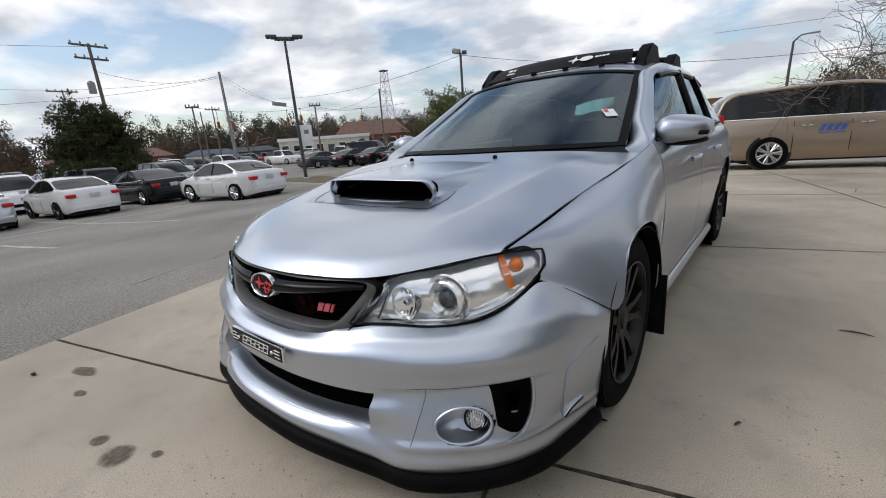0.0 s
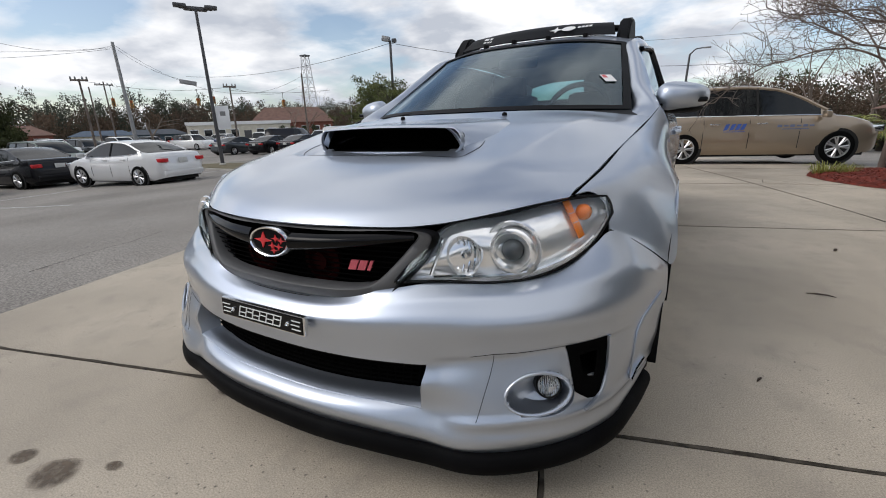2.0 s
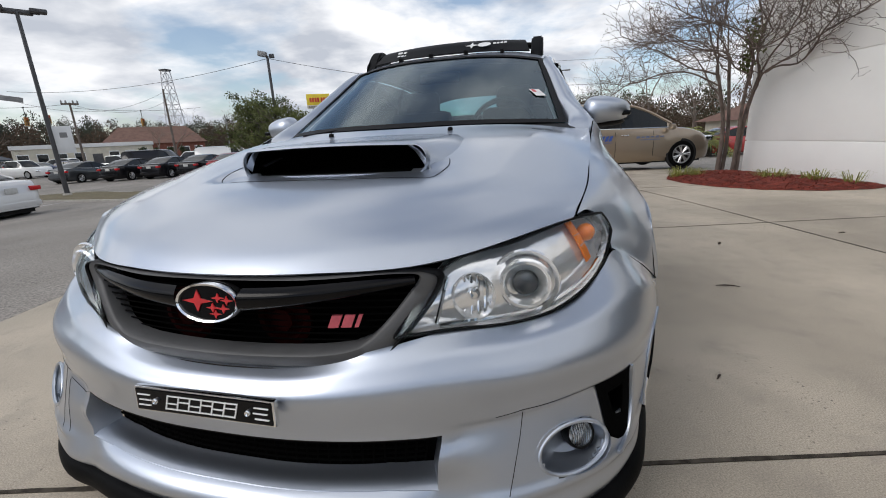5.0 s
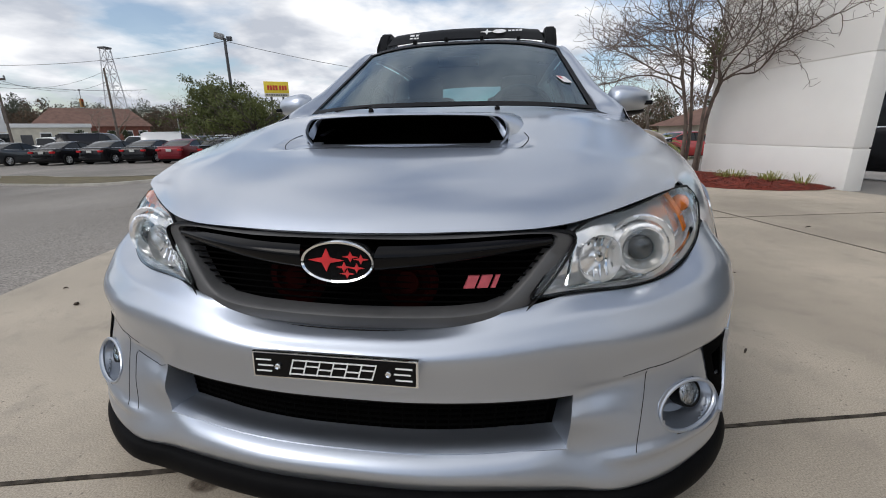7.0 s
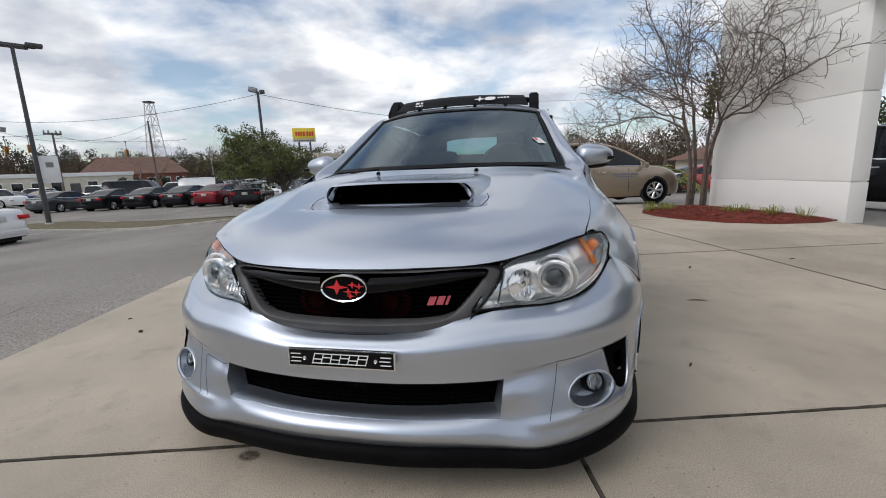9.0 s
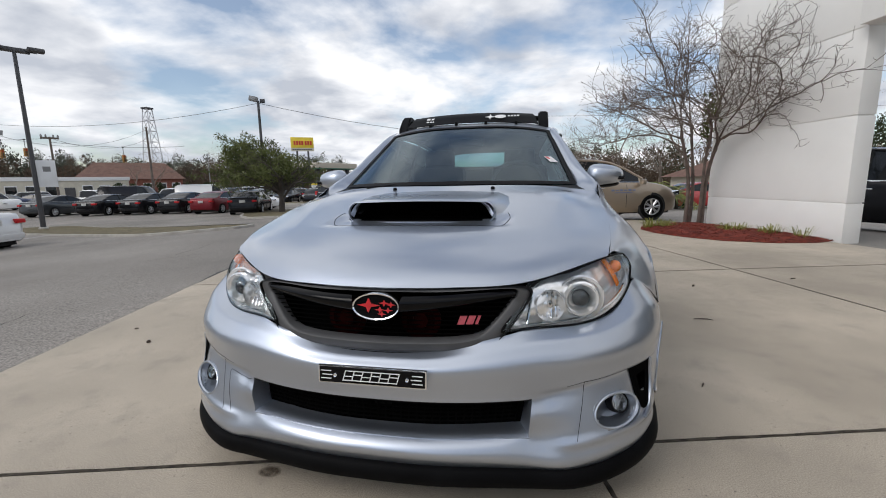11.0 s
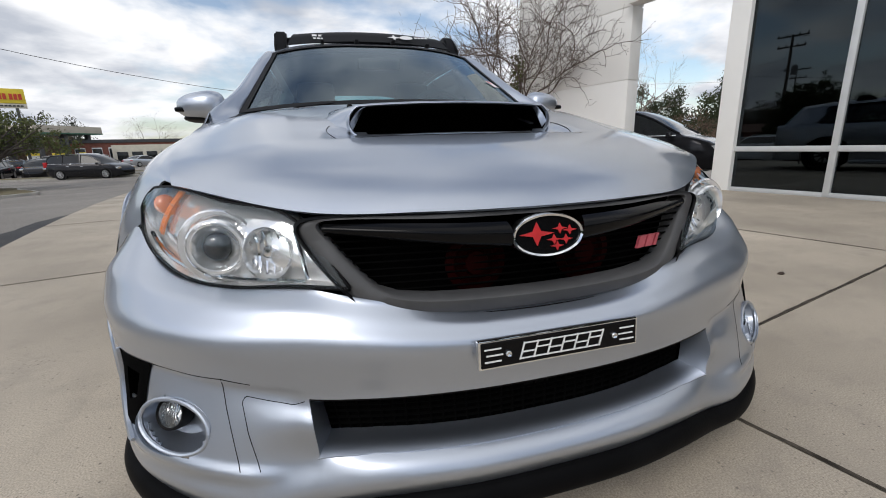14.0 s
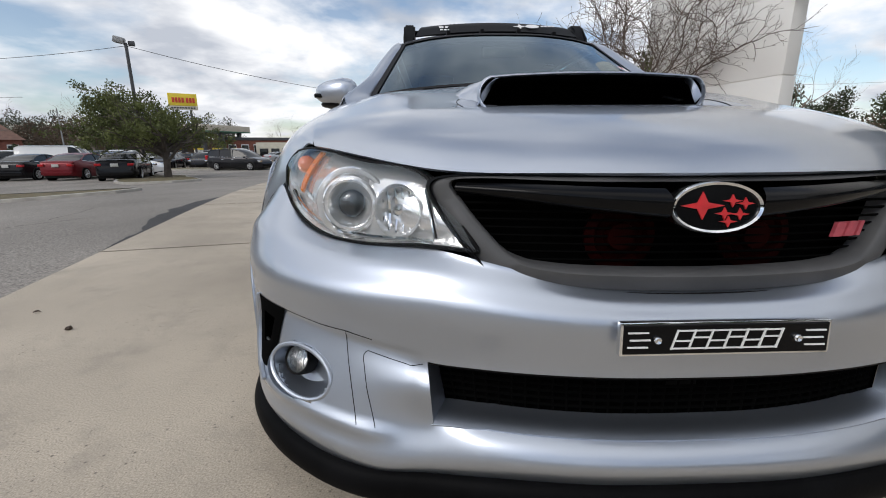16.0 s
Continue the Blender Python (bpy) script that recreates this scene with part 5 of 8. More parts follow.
def wall_box(bm, base, l0, l1, z0, z1, d0, d1, bevel=0.0):
    """A box along V from base, between depths d0 and d1 behind the face."""
    m = Matrix.Translation(base) @ Matrix((V, -U, Vector((0, 0, 1)))).transposed().to_4x4()
    return box(bm, ((l0 + l1) / 2, -(d0 + d1) / 2, (z0 + z1) / 2), (l1 - l0, abs(d1 - d0), z1 - z0), bevel, m)


wing = empty("wall_wing", "white stucco wing wall with horizontal grooves", "wall", kind="structure")
for z0, z1 in ((-0.15, 0.535), (0.555, 1.79), (1.81, 2.985), (3.005, 4.3), (4.32, 5.6)):
    part("wall_panel", wall_box(B(), WA, 0.0, 3.0, z0, z1, 0, 0.28, 0.006), STUCCO, wing)
part("wall_core", wall_box(B(), WA, 0.02, 2.98, -0.15, 5.58, 0.012, 0.27), STUCCO, wing)
hdr = empty("wall_header", "white stucco beam above the passage and glazing", "wall", kind="structure")
part("beam", wall_box(B(), FA, -9.0, 1.78, 2.99, 5.6, 0.02, 0.30, 0.006), STUCCO, hdr)
front = empty("wall_front", "dark glazed showroom front in pale aluminium framing", "wall", kind="structure")
part("pillar", wall_box(B(), FA, -0.17, 0.08, -0.1, 2.99, 0.0, 0.25, 0.006), STUCCO, front)
FGL = glass("showroom_glass", (0.30, 0.32, 0.34), 0.35, 0.01)
l = -0.17
for k in range(6):
    a, b = l - 1.12 * k - (0.0 if k == 0 else 0.0), l - 1.12 * (k + 1)
    win = empty("window_%d" % (k + 1), "dark showroom window in an aluminium frame", "window", kind="structure")
    part("window_frame", wall_box(B(), FA, b - 0.035, b + 0.035, 0, 2.99, 0.04, 0.16, 0.004), GREYM, win)
    part("window_sill", wall_box(B(), FA, b + 0.035, a - (0.0 if k == 0 else 0.035), -0.02, 0.05, 0.04, 0.16, 0.004), GREYM, win)
    part("transom", wall_box(B(), FA, b + 0.035, a - (0.0 if k == 0 else 0.035), 0.555, 0.625, 0.04, 0.16, 0.004), GREYM, win)
    part("pane", wall_box(B(), FA, b + 0.03, a - 0.03 * (k > 0), 0.04, 0.56, 0.09, 0.10), FGL, win)
    part("pane", wall_box(B(), FA, b + 0.03, a - 0.03 * (k > 0), 0.62, 3.0, 0.09, 0.10), FGL, win)
inner = tagged(obj("wall_inside", wall_box(B(), FA, -9.0, 0.06, -0.05, 5.6, 4.0, 4.2), mat("inside_wall", (0.10, 0.10, 0.105), 0.9)), "dim showroom back wall", "wall", kind="structure")
tagged(obj("wall_end", wall_box(B(), FA, -0.10, 0.06, -0.05, 5.6, 0.25, 4.0), STUCCO), "white side wall of the showroom", "wall", kind="structure")
tagged(obj("wall_far_end", wall_box(B(), FA, -9.2, -9.0, -0.05, 5.6, 0.0, 4.2), STUCCO), "white side wall of the showroom", "wall", kind="structure")
tagged(obj("ceiling", wall_box(B(), FA, -9.0, 0.06, 3.2, 3.3, 0.30, 4.0), STUCCO), "plain white ceiling", "ceiling", kind="structure")

# mulch bed with grass tufts
bed = [(2.72, 7.95), (2.78, 7.2), (3.02, 6.55), (3.45, 6.02), (4.05, 5.80), (4.60, 5.88), (4.98, 6.12), (4.66, 7.4), (4.30, 8.95), (4.05, 9.45), (3.40, 9.30), (2.95, 8.80)]
cx, cy = 3.7, 7.6
bm = B()
ringv = []
for k in range(12):
    q = 1 - (k / 11) ** 1.0
    ring = []
    for a in range(len(bed) * 5):
        f = a / 5
        p, r = bed[int(f) % 12], bed[(int(f) + 1) % 12]
        x = p[0] + (r[0] - p[0]) * (f % 1)
        y = p[1] + (r[1] - p[1]) * (f % 1)
        x, y = cx + (x - cx) * q, cy + (y - cy) * q
        h_ = 0.10 * (1 - q**3) + 0.012 * noise.noise((x * 9, y * 9, 0)) * (k > 0)
        ring.append(bm.verts.new((x, y, land(x, y) + (0.004 if k == 0 else 0.012) + h_)))
    ringv.append(ring)
for a, b in zip(ringv[:-1], ringv[1:]):
    n = len(a)
    for i in range(n):
        bm.faces.new([a[i], a[(i + 1) % n], b[(i + 1) % n], b[i]])
tagged(obj("mulch_bed", bm, MULCH, smooth=60), "bed of dark red shredded mulch", "flower bed", kind="structure")
rng = random.Random(4)
bm = B()
for _ in range(6500):
    k = rng.random() * 12
    p, r = bed[int(k) % 12], bed[(int(k) + 1) % 12]
    q = math.sqrt(rng.random())
    x = cx + (p[0] + (r[0] - p[0]) * (k % 1) - cx) * q
    y = cy + (p[1] + (r[1] - p[1]) * (k % 1) - cy) * q
    z = land(x, y) + 0.014 + 0.10 * (1 - q**3)
    a, ln, w = rng.random() * 6.3, rng.uniform(0.010, 0.034), rng.uniform(0.003, 0.006)
    d, n = Vector((math.cos(a), math.sin(a), rng.uniform(-0.3, 0.5))) * ln, Vector((-math.sin(a), math.cos(a), 0.2)) * w
    c = Vector((x, y, z + 0.004))
    bm.faces.new([bm.verts.new(c - d - n), bm.verts.new(c + d - n), bm.verts.new(c + d + n), bm.verts.new(c - d + n)])
tagged(obj("mulch_chips", bm, MULCH), "loose dark red mulch chips on the bed", "mulch", kind="stuff")


def tuft(x, y, r, n, seed):
    rg = random.Random(seed)
    bm = B()
    z0 = land(x, y) + 0.03
    for _ in range(n):
        a, q = rg.random() * 6.3, math.sqrt(rg.random()) * r
        ln = rg.uniform(0.16, 0.34)
        b = Vector((x + q * math.cos(a), y + q * math.sin(a), z0))
        o = Vector((math.cos(a), math.sin(a), 0)) * ln * rg.uniform(0.3, 0.75)
        s = Vector((-math.sin(a), math.cos(a), 0)) * 0.006
        m1, e = b + o * 0.45 + Vector((0, 0, ln * 0.55)), b + o * 1.1 + Vector((0, 0, ln * rg.uniform(0.25, 0.6)))
        v = [bm.verts.new(p) for p in (b - s, b + s, m1 + s * 0.8, m1 - s * 0.8, e)]
        bm.faces.new([v[0], v[1], v[2], v[3]])
        bm.faces.new([v[3], v[2], v[4]])
    return tagged(obj("grass_tuft", bm, BLADE), "yellow-green ornamental grass tuft in mulch", "plant", "tufts in the mulch bed")


for k, (x, y, r, n) in enumerate(((2.98, 8.05, 0.20, 130), (3.15, 7.75, 0.12, 50), (3.95, 6.95, 0.20, 110), (4.30, 6.55, 0.16, 70), (4.62, 6.25, 0.10, 26))):
    tuft(x, y, r, n, k)


def grow(bm, tw, p, d, r, ln, depth, rg, droop=0.0, fork=2):
    """One limb with its forks. Thick limbs go to bm, fine twigs to tw."""
    pts, rs, q = [p.copy()], [r], p.copy()
    n = 4 if depth > 2 else 3
    for i in range(n):
        d = (d + Vector((rg.gauss(0, 0.16), rg.gauss(0, 0.16), rg.gauss(0.03, 0.10) - droop))).normalized()
        q = q + d * ln / n
        pts.append(q.copy())
        rs.append(max(0.0055, r * (1 - 0.38 * (i + 1) / n)))
    tube(bm if depth > 2 else tw, pts, rs, 6 if depth > 3 else (5 if depth > 2 else 3))
    if depth == 0:
        return
    for k in range(fork + (rg.random() < 0.5)):
        i = rg.randint(max(1, n - 2), n)
        a, t = rg.random() * 6.3, rg.uniform(0.35, 0.95)
        s = d.orthogonal().normalized()
        s = Matrix.Rotation(a, 3, d) @ s
        grow(bm, tw, pts[i], (d * math.cos(t) + s * math.sin(t)).normalized(), rs[i] * rg.uniform(0.55, 0.75), ln * rg.uniform(0.70, 0.88), depth - 1, rg, droop, fork)


def bare_tree(name, label, x, y, z, stems, ln, r, depth, seed, m, spread=0.25, group="", parts=True, bias=(0, 0)):
    rg = random.Random(seed)
    t = empty(name, label, "tree", group)
    for k in range(stems):
        a = 6.283 * (k + rg.random() * 0.5) / stems
        bm, tw = B(), B()
        d = Vector((math.cos(a) * spread + bias[0], math.sin(a) * spread + bias[1], 1)).normalized()
        grow(bm, tw, Vector((x + 0.10 * math.cos(a) * (stems > 1), y + 0.10 * math.sin(a) * (stems > 1), z)), d, r * rg.uniform(0.8, 1.1), ln * rg.uniform(0.85, 1.15), depth, rg)
        tr = part("trunk", bm, m, t, "bare stem and limbs", 60)
        tagged(part("twig_spray", tw, m, tr, "fine bare twigs", 0), kind="stuff")
    return t


def limb(bm, tw, p, d, r, ln, order, rg, lift):
    """A crooked limb that bears side shoots by turns, each finer than the last."""
    n = max(3, int(ln / (0.135, 0.085, 0.065, 0.06)[order]))
    pts, rs, q, side = [p.copy()], [r], p.copy(), rg.choice((-1, 1))
    shoots = []
    tip_r = (0.007, 0.0042, 0.0030, 0.0026)[order]
    for i in range(n):
        k = (i + 1) / n
        d = (d + Vector((rg.gauss(0, 0.19), rg.gauss(0, 0.19), rg.gauss(0, 0.17) + lift))).normalized()
        q = q + d * (ln / n)
        over = (q.x - 5.05) * U.x + (q.y - 6.10) * U.y + 0.06
        if over > 0 and q.y > 5.8:
            # it grows along the wall, not through it
            q = q - U * over
            d = (d - U * max(0.0, d.dot(U)) * 1.3).normalized()
        pts.append(q.copy())
        rs.append(r + (tip_r - r) * k ** 0.8)
        if order < 3 and k > (0.22, 0.15, 0.2)[order] and rg.random() < (0.92, 0.74, 0.55)[order]:
            shoots.append((i + 1, k, d.copy()))
    tube(bm if order == 0 else tw, pts, rs, (7, 4, 3, 3)[order])
    for i, k, dd_ in shoots:
        side = -side
        ax = dd_.cross(Vector((0, 0, 1)))
        ax = ax.normalized() if ax.length > 0.1 else Vector((1, 0, 0))
        lat = Matrix.Rotation(rg.uniform(-1.0, 1.0), 3, dd_) @ (ax * side)
        t = rg.uniform(0.55, 1.05)
        nd = dd_ * math.cos(t) + lat * math.sin(t) + Vector((0, 0, 0.12))
        sl_ = (rg.uniform(0.5, 1.1) * (1.2 - 0.7 * k), rg.uniform(0.2, 0.5), rg.uniform(0.09, 0.24))[order]
        limb(bm, tw, pts[i], nd.normalized(), max(tip_r, rs[i] * 0.55), sl_, order + 1, rg, (0.03, 0.02, 0.0)[order])


def vase_tree():
    """Leafless multi-stemmed tree: stems close together, then wide crooked limbs."""
    rg = random.Random(8)
    t = empty("bare_tree", "leafless multi-stemmed tree in a mulch bed", "tree")
    x, y = 3.98, 8.75
    z = land(x, y) + 0.05
    # place on the ground, lean, fork height, thickness; then bearing, rise and length of each limb
    stems = (((-0.14, 0.02), (-0.18, -0.04), 1.80, 0.035, ((180, 12, 3.0), (205, 28, 2.7), (150, 42, 2.4), (240, 50, 2.3), (178, 62, 2.4))),
             ((-0.05, 0.08), (-0.06, 0.06), 2.05, 0.030, ((168, 46, 2.4), (120, 44, 1.6), (190, 74, 2.6), (225, 60, 2.4))),
             ((0.11, -0.06), (0.14, -0.16), 1.75, 0.036, ((286, 14, 2.4), (280, 28, 2.6), (276, 44, 2.6), (300, 64, 2.5), (270, 76, 2.6))),
             ((0.04, -0.12), (0.05, -0.20), 1.95, 0.029, ((268, 18, 2.5), (232, 36, 2.4), (286, 54, 2.4), (250, 46, 2.3))))
    for (ox, oy), (lx, ly), fork, r, limbs in stems:
        bm, tw = B(), B()
        p0 = Vector((x + ox, y + oy, z))
        pts = [p0 + Vector((lx * q * q + 0.02 * math.sin(6 * q + ox * 9), ly * q * q + 0.02 * math.cos(5 * q), fork * q)) for q in np.linspace(0, 1, 10)]
        tube(bm, pts, [r * (1.25 - 0.45 * q) for q in np.linspace(0, 1, 10)], 10)
        for k, (az, rise, ln) in enumerate(limbs):
            d = Vector((math.cos(radians(az)) * math.cos(radians(rise)), math.sin(radians(az)) * math.cos(radians(rise)), math.sin(radians(rise))))
            limb(bm, tw, pts[-1 - (k % 3)], d, r * 0.52, ln * rg.uniform(0.9, 1.08), 0, rg, 0.008)
        tr = part("trunk", bm, BARK, t, "smooth grey-brown stem and limbs", 60)
        tagged(part("twig_spray", tw, BARK, tr, "fine bare twigs", 0), kind="stuff")
    vs, fs = leaf_crown(rg, [(x + 0.12, y - 0.15, z + 2.35, 0.17, 0.42), (x + 0.08, y - 0.1, z + 1.95, 0.12, 0.3)], 420, 0.075)
    leaf_obj("vine", (vs, fs), LEAF, t, "clump of green climbing leaves")
    return t




def leaf_crown(rg, blobs, n, size, bm=None):
    """Many small leaves scattered through soft clumps, denser at the skin."""
    vs, fs = [], []
    tot = sum(b[3] * b[4] for b in blobs)
    for cx_, cy_, cz_, rx, rz in blobs:
        for _ in range(int(n * rx * rz / tot)):
            u, a = rg.uniform(-1, 1), rg.random() * 6.283
            q = rg.random() ** 0.45 * (1 + 0.35 * rg.gauss(0, 0.35))
            w = math.sqrt(1 - u * u)
            c = Vector((cx_ + rx * q * w * math.cos(a), cy_ + rx * q * w * math.sin(a), cz_ + rz * q * u))
            e = Euler((rg.random() * 6.3, rg.random() * 6.3, rg.random() * 6.3)).to_matrix()
            s = size * rg.uniform(0.6, 1.4)
            b = len(vs)
            vs += [c + e @ Vector(o) * s for o in ((-0.5, 0, 0), (0, -0.28, 0.06), (0.5, 0, 0), (0, 0.28, 0.06))]
            fs.append((b, b + 1, b + 2, b + 3))
    return vs, fs


def leaf_obj(name, data, m, parent=None, label=""):
    me = bpy.data.meshes.new(name)
    me.from_pydata([tuple(v) for v in data[0]], [], data[1])
    me.materials.append(m)
    ob = new(name, me)
    if parent:
        ob.parent = parent
    if label:
        ob["label"] = label
    return ob


def leafy_tree(x, y, h0, hc, rad, seed, n=7000, size=0.2, leaf=None, label="evergreen oak with an uneven dark crown in the lot", group="", lean=(0, 0)):
    rg = random.Random(seed)
    z = land(x, y) - 0.04
    t = empty("tree", label, "tree", group)
    bm, tw = B(), B()
    for k in range(5):
        a = k * 1.26 + rg.random() * 0.5
        grow(bm, tw, Vector((x, y, z + h0 * (0.55 + 0.1 * k))), Vector((math.cos(a) * 0.8, math.sin(a) * 0.8, 0.7)).normalized(), 0.09, rad * 0.50, 3, rg)
    tube(bm, [(x, y, z), (x + 0.04, y, z + h0 * 0.5), (x + 0.02, y + 0.03, z + h0), (x, y, z + h0 + hc * 0.5)], [0.20, 0.15, 0.13, 0.06], 9)
    part("trunk", bm, DARKBARK, t, "dark trunk and limbs", 60)
    # leafy sprays ride on crooked boughs, so that gaps of sky stay between them
    vs, fs = [], []
    nb, ns = 46, max(160, n // 60)
    boughs = []
    for k in range(nb):
        a, f = rg.random() * 6.283, rg.random() ** 0.85
        q = math.sqrt(max(0.05, 1 - (f * 0.93) ** 2)) * rg.uniform(0.45, 1.12)
        st0 = Vector((x, y, z + h0 * 0.8 + hc * f * 0.30))
        en = Vector((x + lean[0] * f + rad * q * math.cos(a), y + lean[1] * f + rad * q * math.sin(a), z + h0 + hc * f + rg.gauss(0, 0.04) * hc))
        md = st0.lerp(en, 0.5) + Vector((rg.gauss(0, 0.08) * rad, rg.gauss(0, 0.08) * rad, 0.05 * hc))
        boughs.append((st0, md, en))
        tube(tw, [st0, st0.lerp(md, 0.6), md, md.lerp(en, 0.6), en], [0.05, 0.04, 0.03, 0.018, 0.006], 5)
    for k in range(ns):
        st0, md, en = boughs[k % nb]
        u = rg.uniform(0.30, 1.0) ** 0.8
        base = (st0.lerp(md, u * 2) if u < 0.5 else md.lerp(en, u * 2 - 1)) + Vector((rg.gauss(0, 1), rg.gauss(0, 1), rg.gauss(0, 0.6))) * rad * 0.115
        d = ((en - md).normalized() + Vector((rg.gauss(0, 0.5), rg.gauss(0, 0.5), rg.gauss(0.12, 0.35)))).normalized()
        ln = rad * rg.uniform(0.10, 0.30)
        for _ in range(n // ns):
            u = rg.random()
            c = base + d * ln * u + Vector((rg.gauss(0, 1), rg.gauss(0, 1), rg.gauss(0, 0.7))) * (0.030 + 0.035 * (1 - u)) * rad
            e = Euler((rg.random() * 6.3, rg.random() * 6.3, rg.random() * 6.3)).to_matrix()
            sz = size * rg.uniform(0.5, 1.2)
            b = len(vs)
            vs += [c + e @ Vector(p) * sz for p in ((-0.5, 0, 0), (0, -0.28, 0.06), (0.5, 0, 0), (0, 0.28, 0.06))]
            fs.append((b, b + 1, b + 2, b + 3))
    tagged(part("twig_spray", tw, DARKBARK, t, "", 0), kind="stuff")
    leaf_obj("crown", (vs, fs), leaf or LEAF, t, "small dark green leaves")
    return t


vase_tree()

# ================= vehicles =================
RIMX = mat("alloy_rim", (0.60, 0.60, 0.61), 0.28, 0.9, 0.06, 12)
# black trim, posts and seams; also the painted shade round the wheels
ARCH = mat("arch_shadow_plastic", (0.012, 0.012, 0.012), 0.8, 0, 0.2, 6)
CGLASS = mat("car_window_glass", (0.010, 0.012, 0.013), 0.04, 0, 0.1, 2, spec=0.42)
PLATEW = mat("plate_white", (0.55, 0.55, 0.53), 0.5, 0, 0.08, 20)


def paint(name, c, metal=0.4):
    return mat(name, c, 0.28 if max(c) > 0.1 else 0.14, metal, 0.02, 2, coat=1.0 if max(c) > 0.2 else 0.2, spec=0.5 if max(c) > 0.2 else 0.22)


SHAPES = {
    # length, width, body stations (share of length from the rear, height), roofline, wheel places, wheel radius
    "sedan": (4.50, 1.80, ((0, 0.55), (0.010, 0.74), (0.022, 0.92), (0.045, 1.015), (0.11, 1.04), (0.20, 1.02), (0.30, 0.98), (0.50, 0.94), (0.70, 0.92), (0.78, 0.90), (0.90, 0.79), (0.97, 0.66), (1.0, 0.48)), ((0.13, 1.04), (0.20, 1.17), (0.28, 1.33), (0.36, 1.415), (0.47, 1.44), (0.56, 1.40), (0.66, 1.22), (0.775, 0.91)), (0.205, 0.79), 0.335),
    "suv": (4.55, 1.85, ((0, 0.60), (0.012, 0.95), (0.03, 1.05), (0.30, 1.02), (0.66, 1.00), (0.76, 1.02), (0.92, 0.92), (0.98, 0.75), (1.0, 0.55)), ((0.012, 1.05), (0.06, 1.58), (0.14, 1.68), (0.48, 1.68), (0.58, 1.60), (0.75, 1.04)), (0.20, 0.79), 0.35),
    "minivan": (5.10, 1.99, ((0, 0.60), (0.010, 0.95), (0.03, 1.06), (0.30, 1.04), (0.66, 1.00), (0.80, 1.00), (0.92, 0.86), (0.98, 0.66), (1.0, 0.48)), ((0.012, 1.06), (0.045, 1.55), (0.10, 1.70), (0.42, 1.74), (0.56, 1.68), (0.66, 1.50), (0.82, 1.01)), (0.205, 0.795), 0.335),
    "lowvan": (4.95, 1.99, ((0, 0.60), (0.010, 0.93), (0.03, 1.03), (0.30, 1.02), (0.66, 1.00), (0.80, 0.99), (0.92, 0.86), (0.98, 0.66), (1.0, 0.46)), ((0.012, 1.03), (0.045, 1.48), (0.10, 1.62), (0.42, 1.68), (0.56, 1.62), (0.66, 1.45), (0.80, 1.0)), (0.21, 0.815), 0.335),
    "van": (5.30, 2.00, ((0, 0.60), (0.008, 1.10), (0.02, 1.22), (0.70, 1.16), (0.82, 1.12), (0.93, 0.98), (0.985, 0.8), (1.0, 0.55)), ((0.008, 1.22), (0.02, 1.95), (0.08, 2.05), (0.62, 2.05), (0.70, 1.95), (0.82, 1.14)), (0.19, 0.80), 0.36),
    "pickup": (5.50, 1.95, ((0, 0.60), (0.010, 1.05), (0.02, 1.12), (0.40, 1.10), (0.72, 1.08), (0.80, 1.08), (0.95, 1.00), (0.985, 0.8), (1.0, 0.6)), ((0.36, 1.10), (0.385, 1.68), (0.43, 1.76), (0.58, 1.76), (0.63, 1.68), (0.74, 1.09)), (0.20, 0.80), 0.38),
}


def mono(table, x):
    """Smooth curve through (place, height) pairs that never overshoots."""
    xs, ys = np.array(table, float).T
    d = np.diff(ys) / np.diff(xs)
    t = np.zeros(len(xs))
    ok = d[:-1] * d[1:] > 0
    t[1:-1][ok] = 2 * d[:-1][ok] * d[1:][ok] / (d[:-1][ok] + d[1:][ok])
    t[0], t[-1] = d[0], d[-1]
    i = int(np.clip(np.searchsorted(xs, x, side="right") - 1, 0, len(xs) - 2))
    h = xs[i + 1] - xs[i]
    u = min(1.0, max(0.0, (x - xs[i]) / h))
    return (2 * u**3 - 3 * u**2 + 1) * ys[i] + (u**3 - 2 * u**2 + u) * h * t[i] + (3 * u**2 - 2 * u**3) * ys[i + 1] + (u**3 - u**2) * h * t[i + 1]


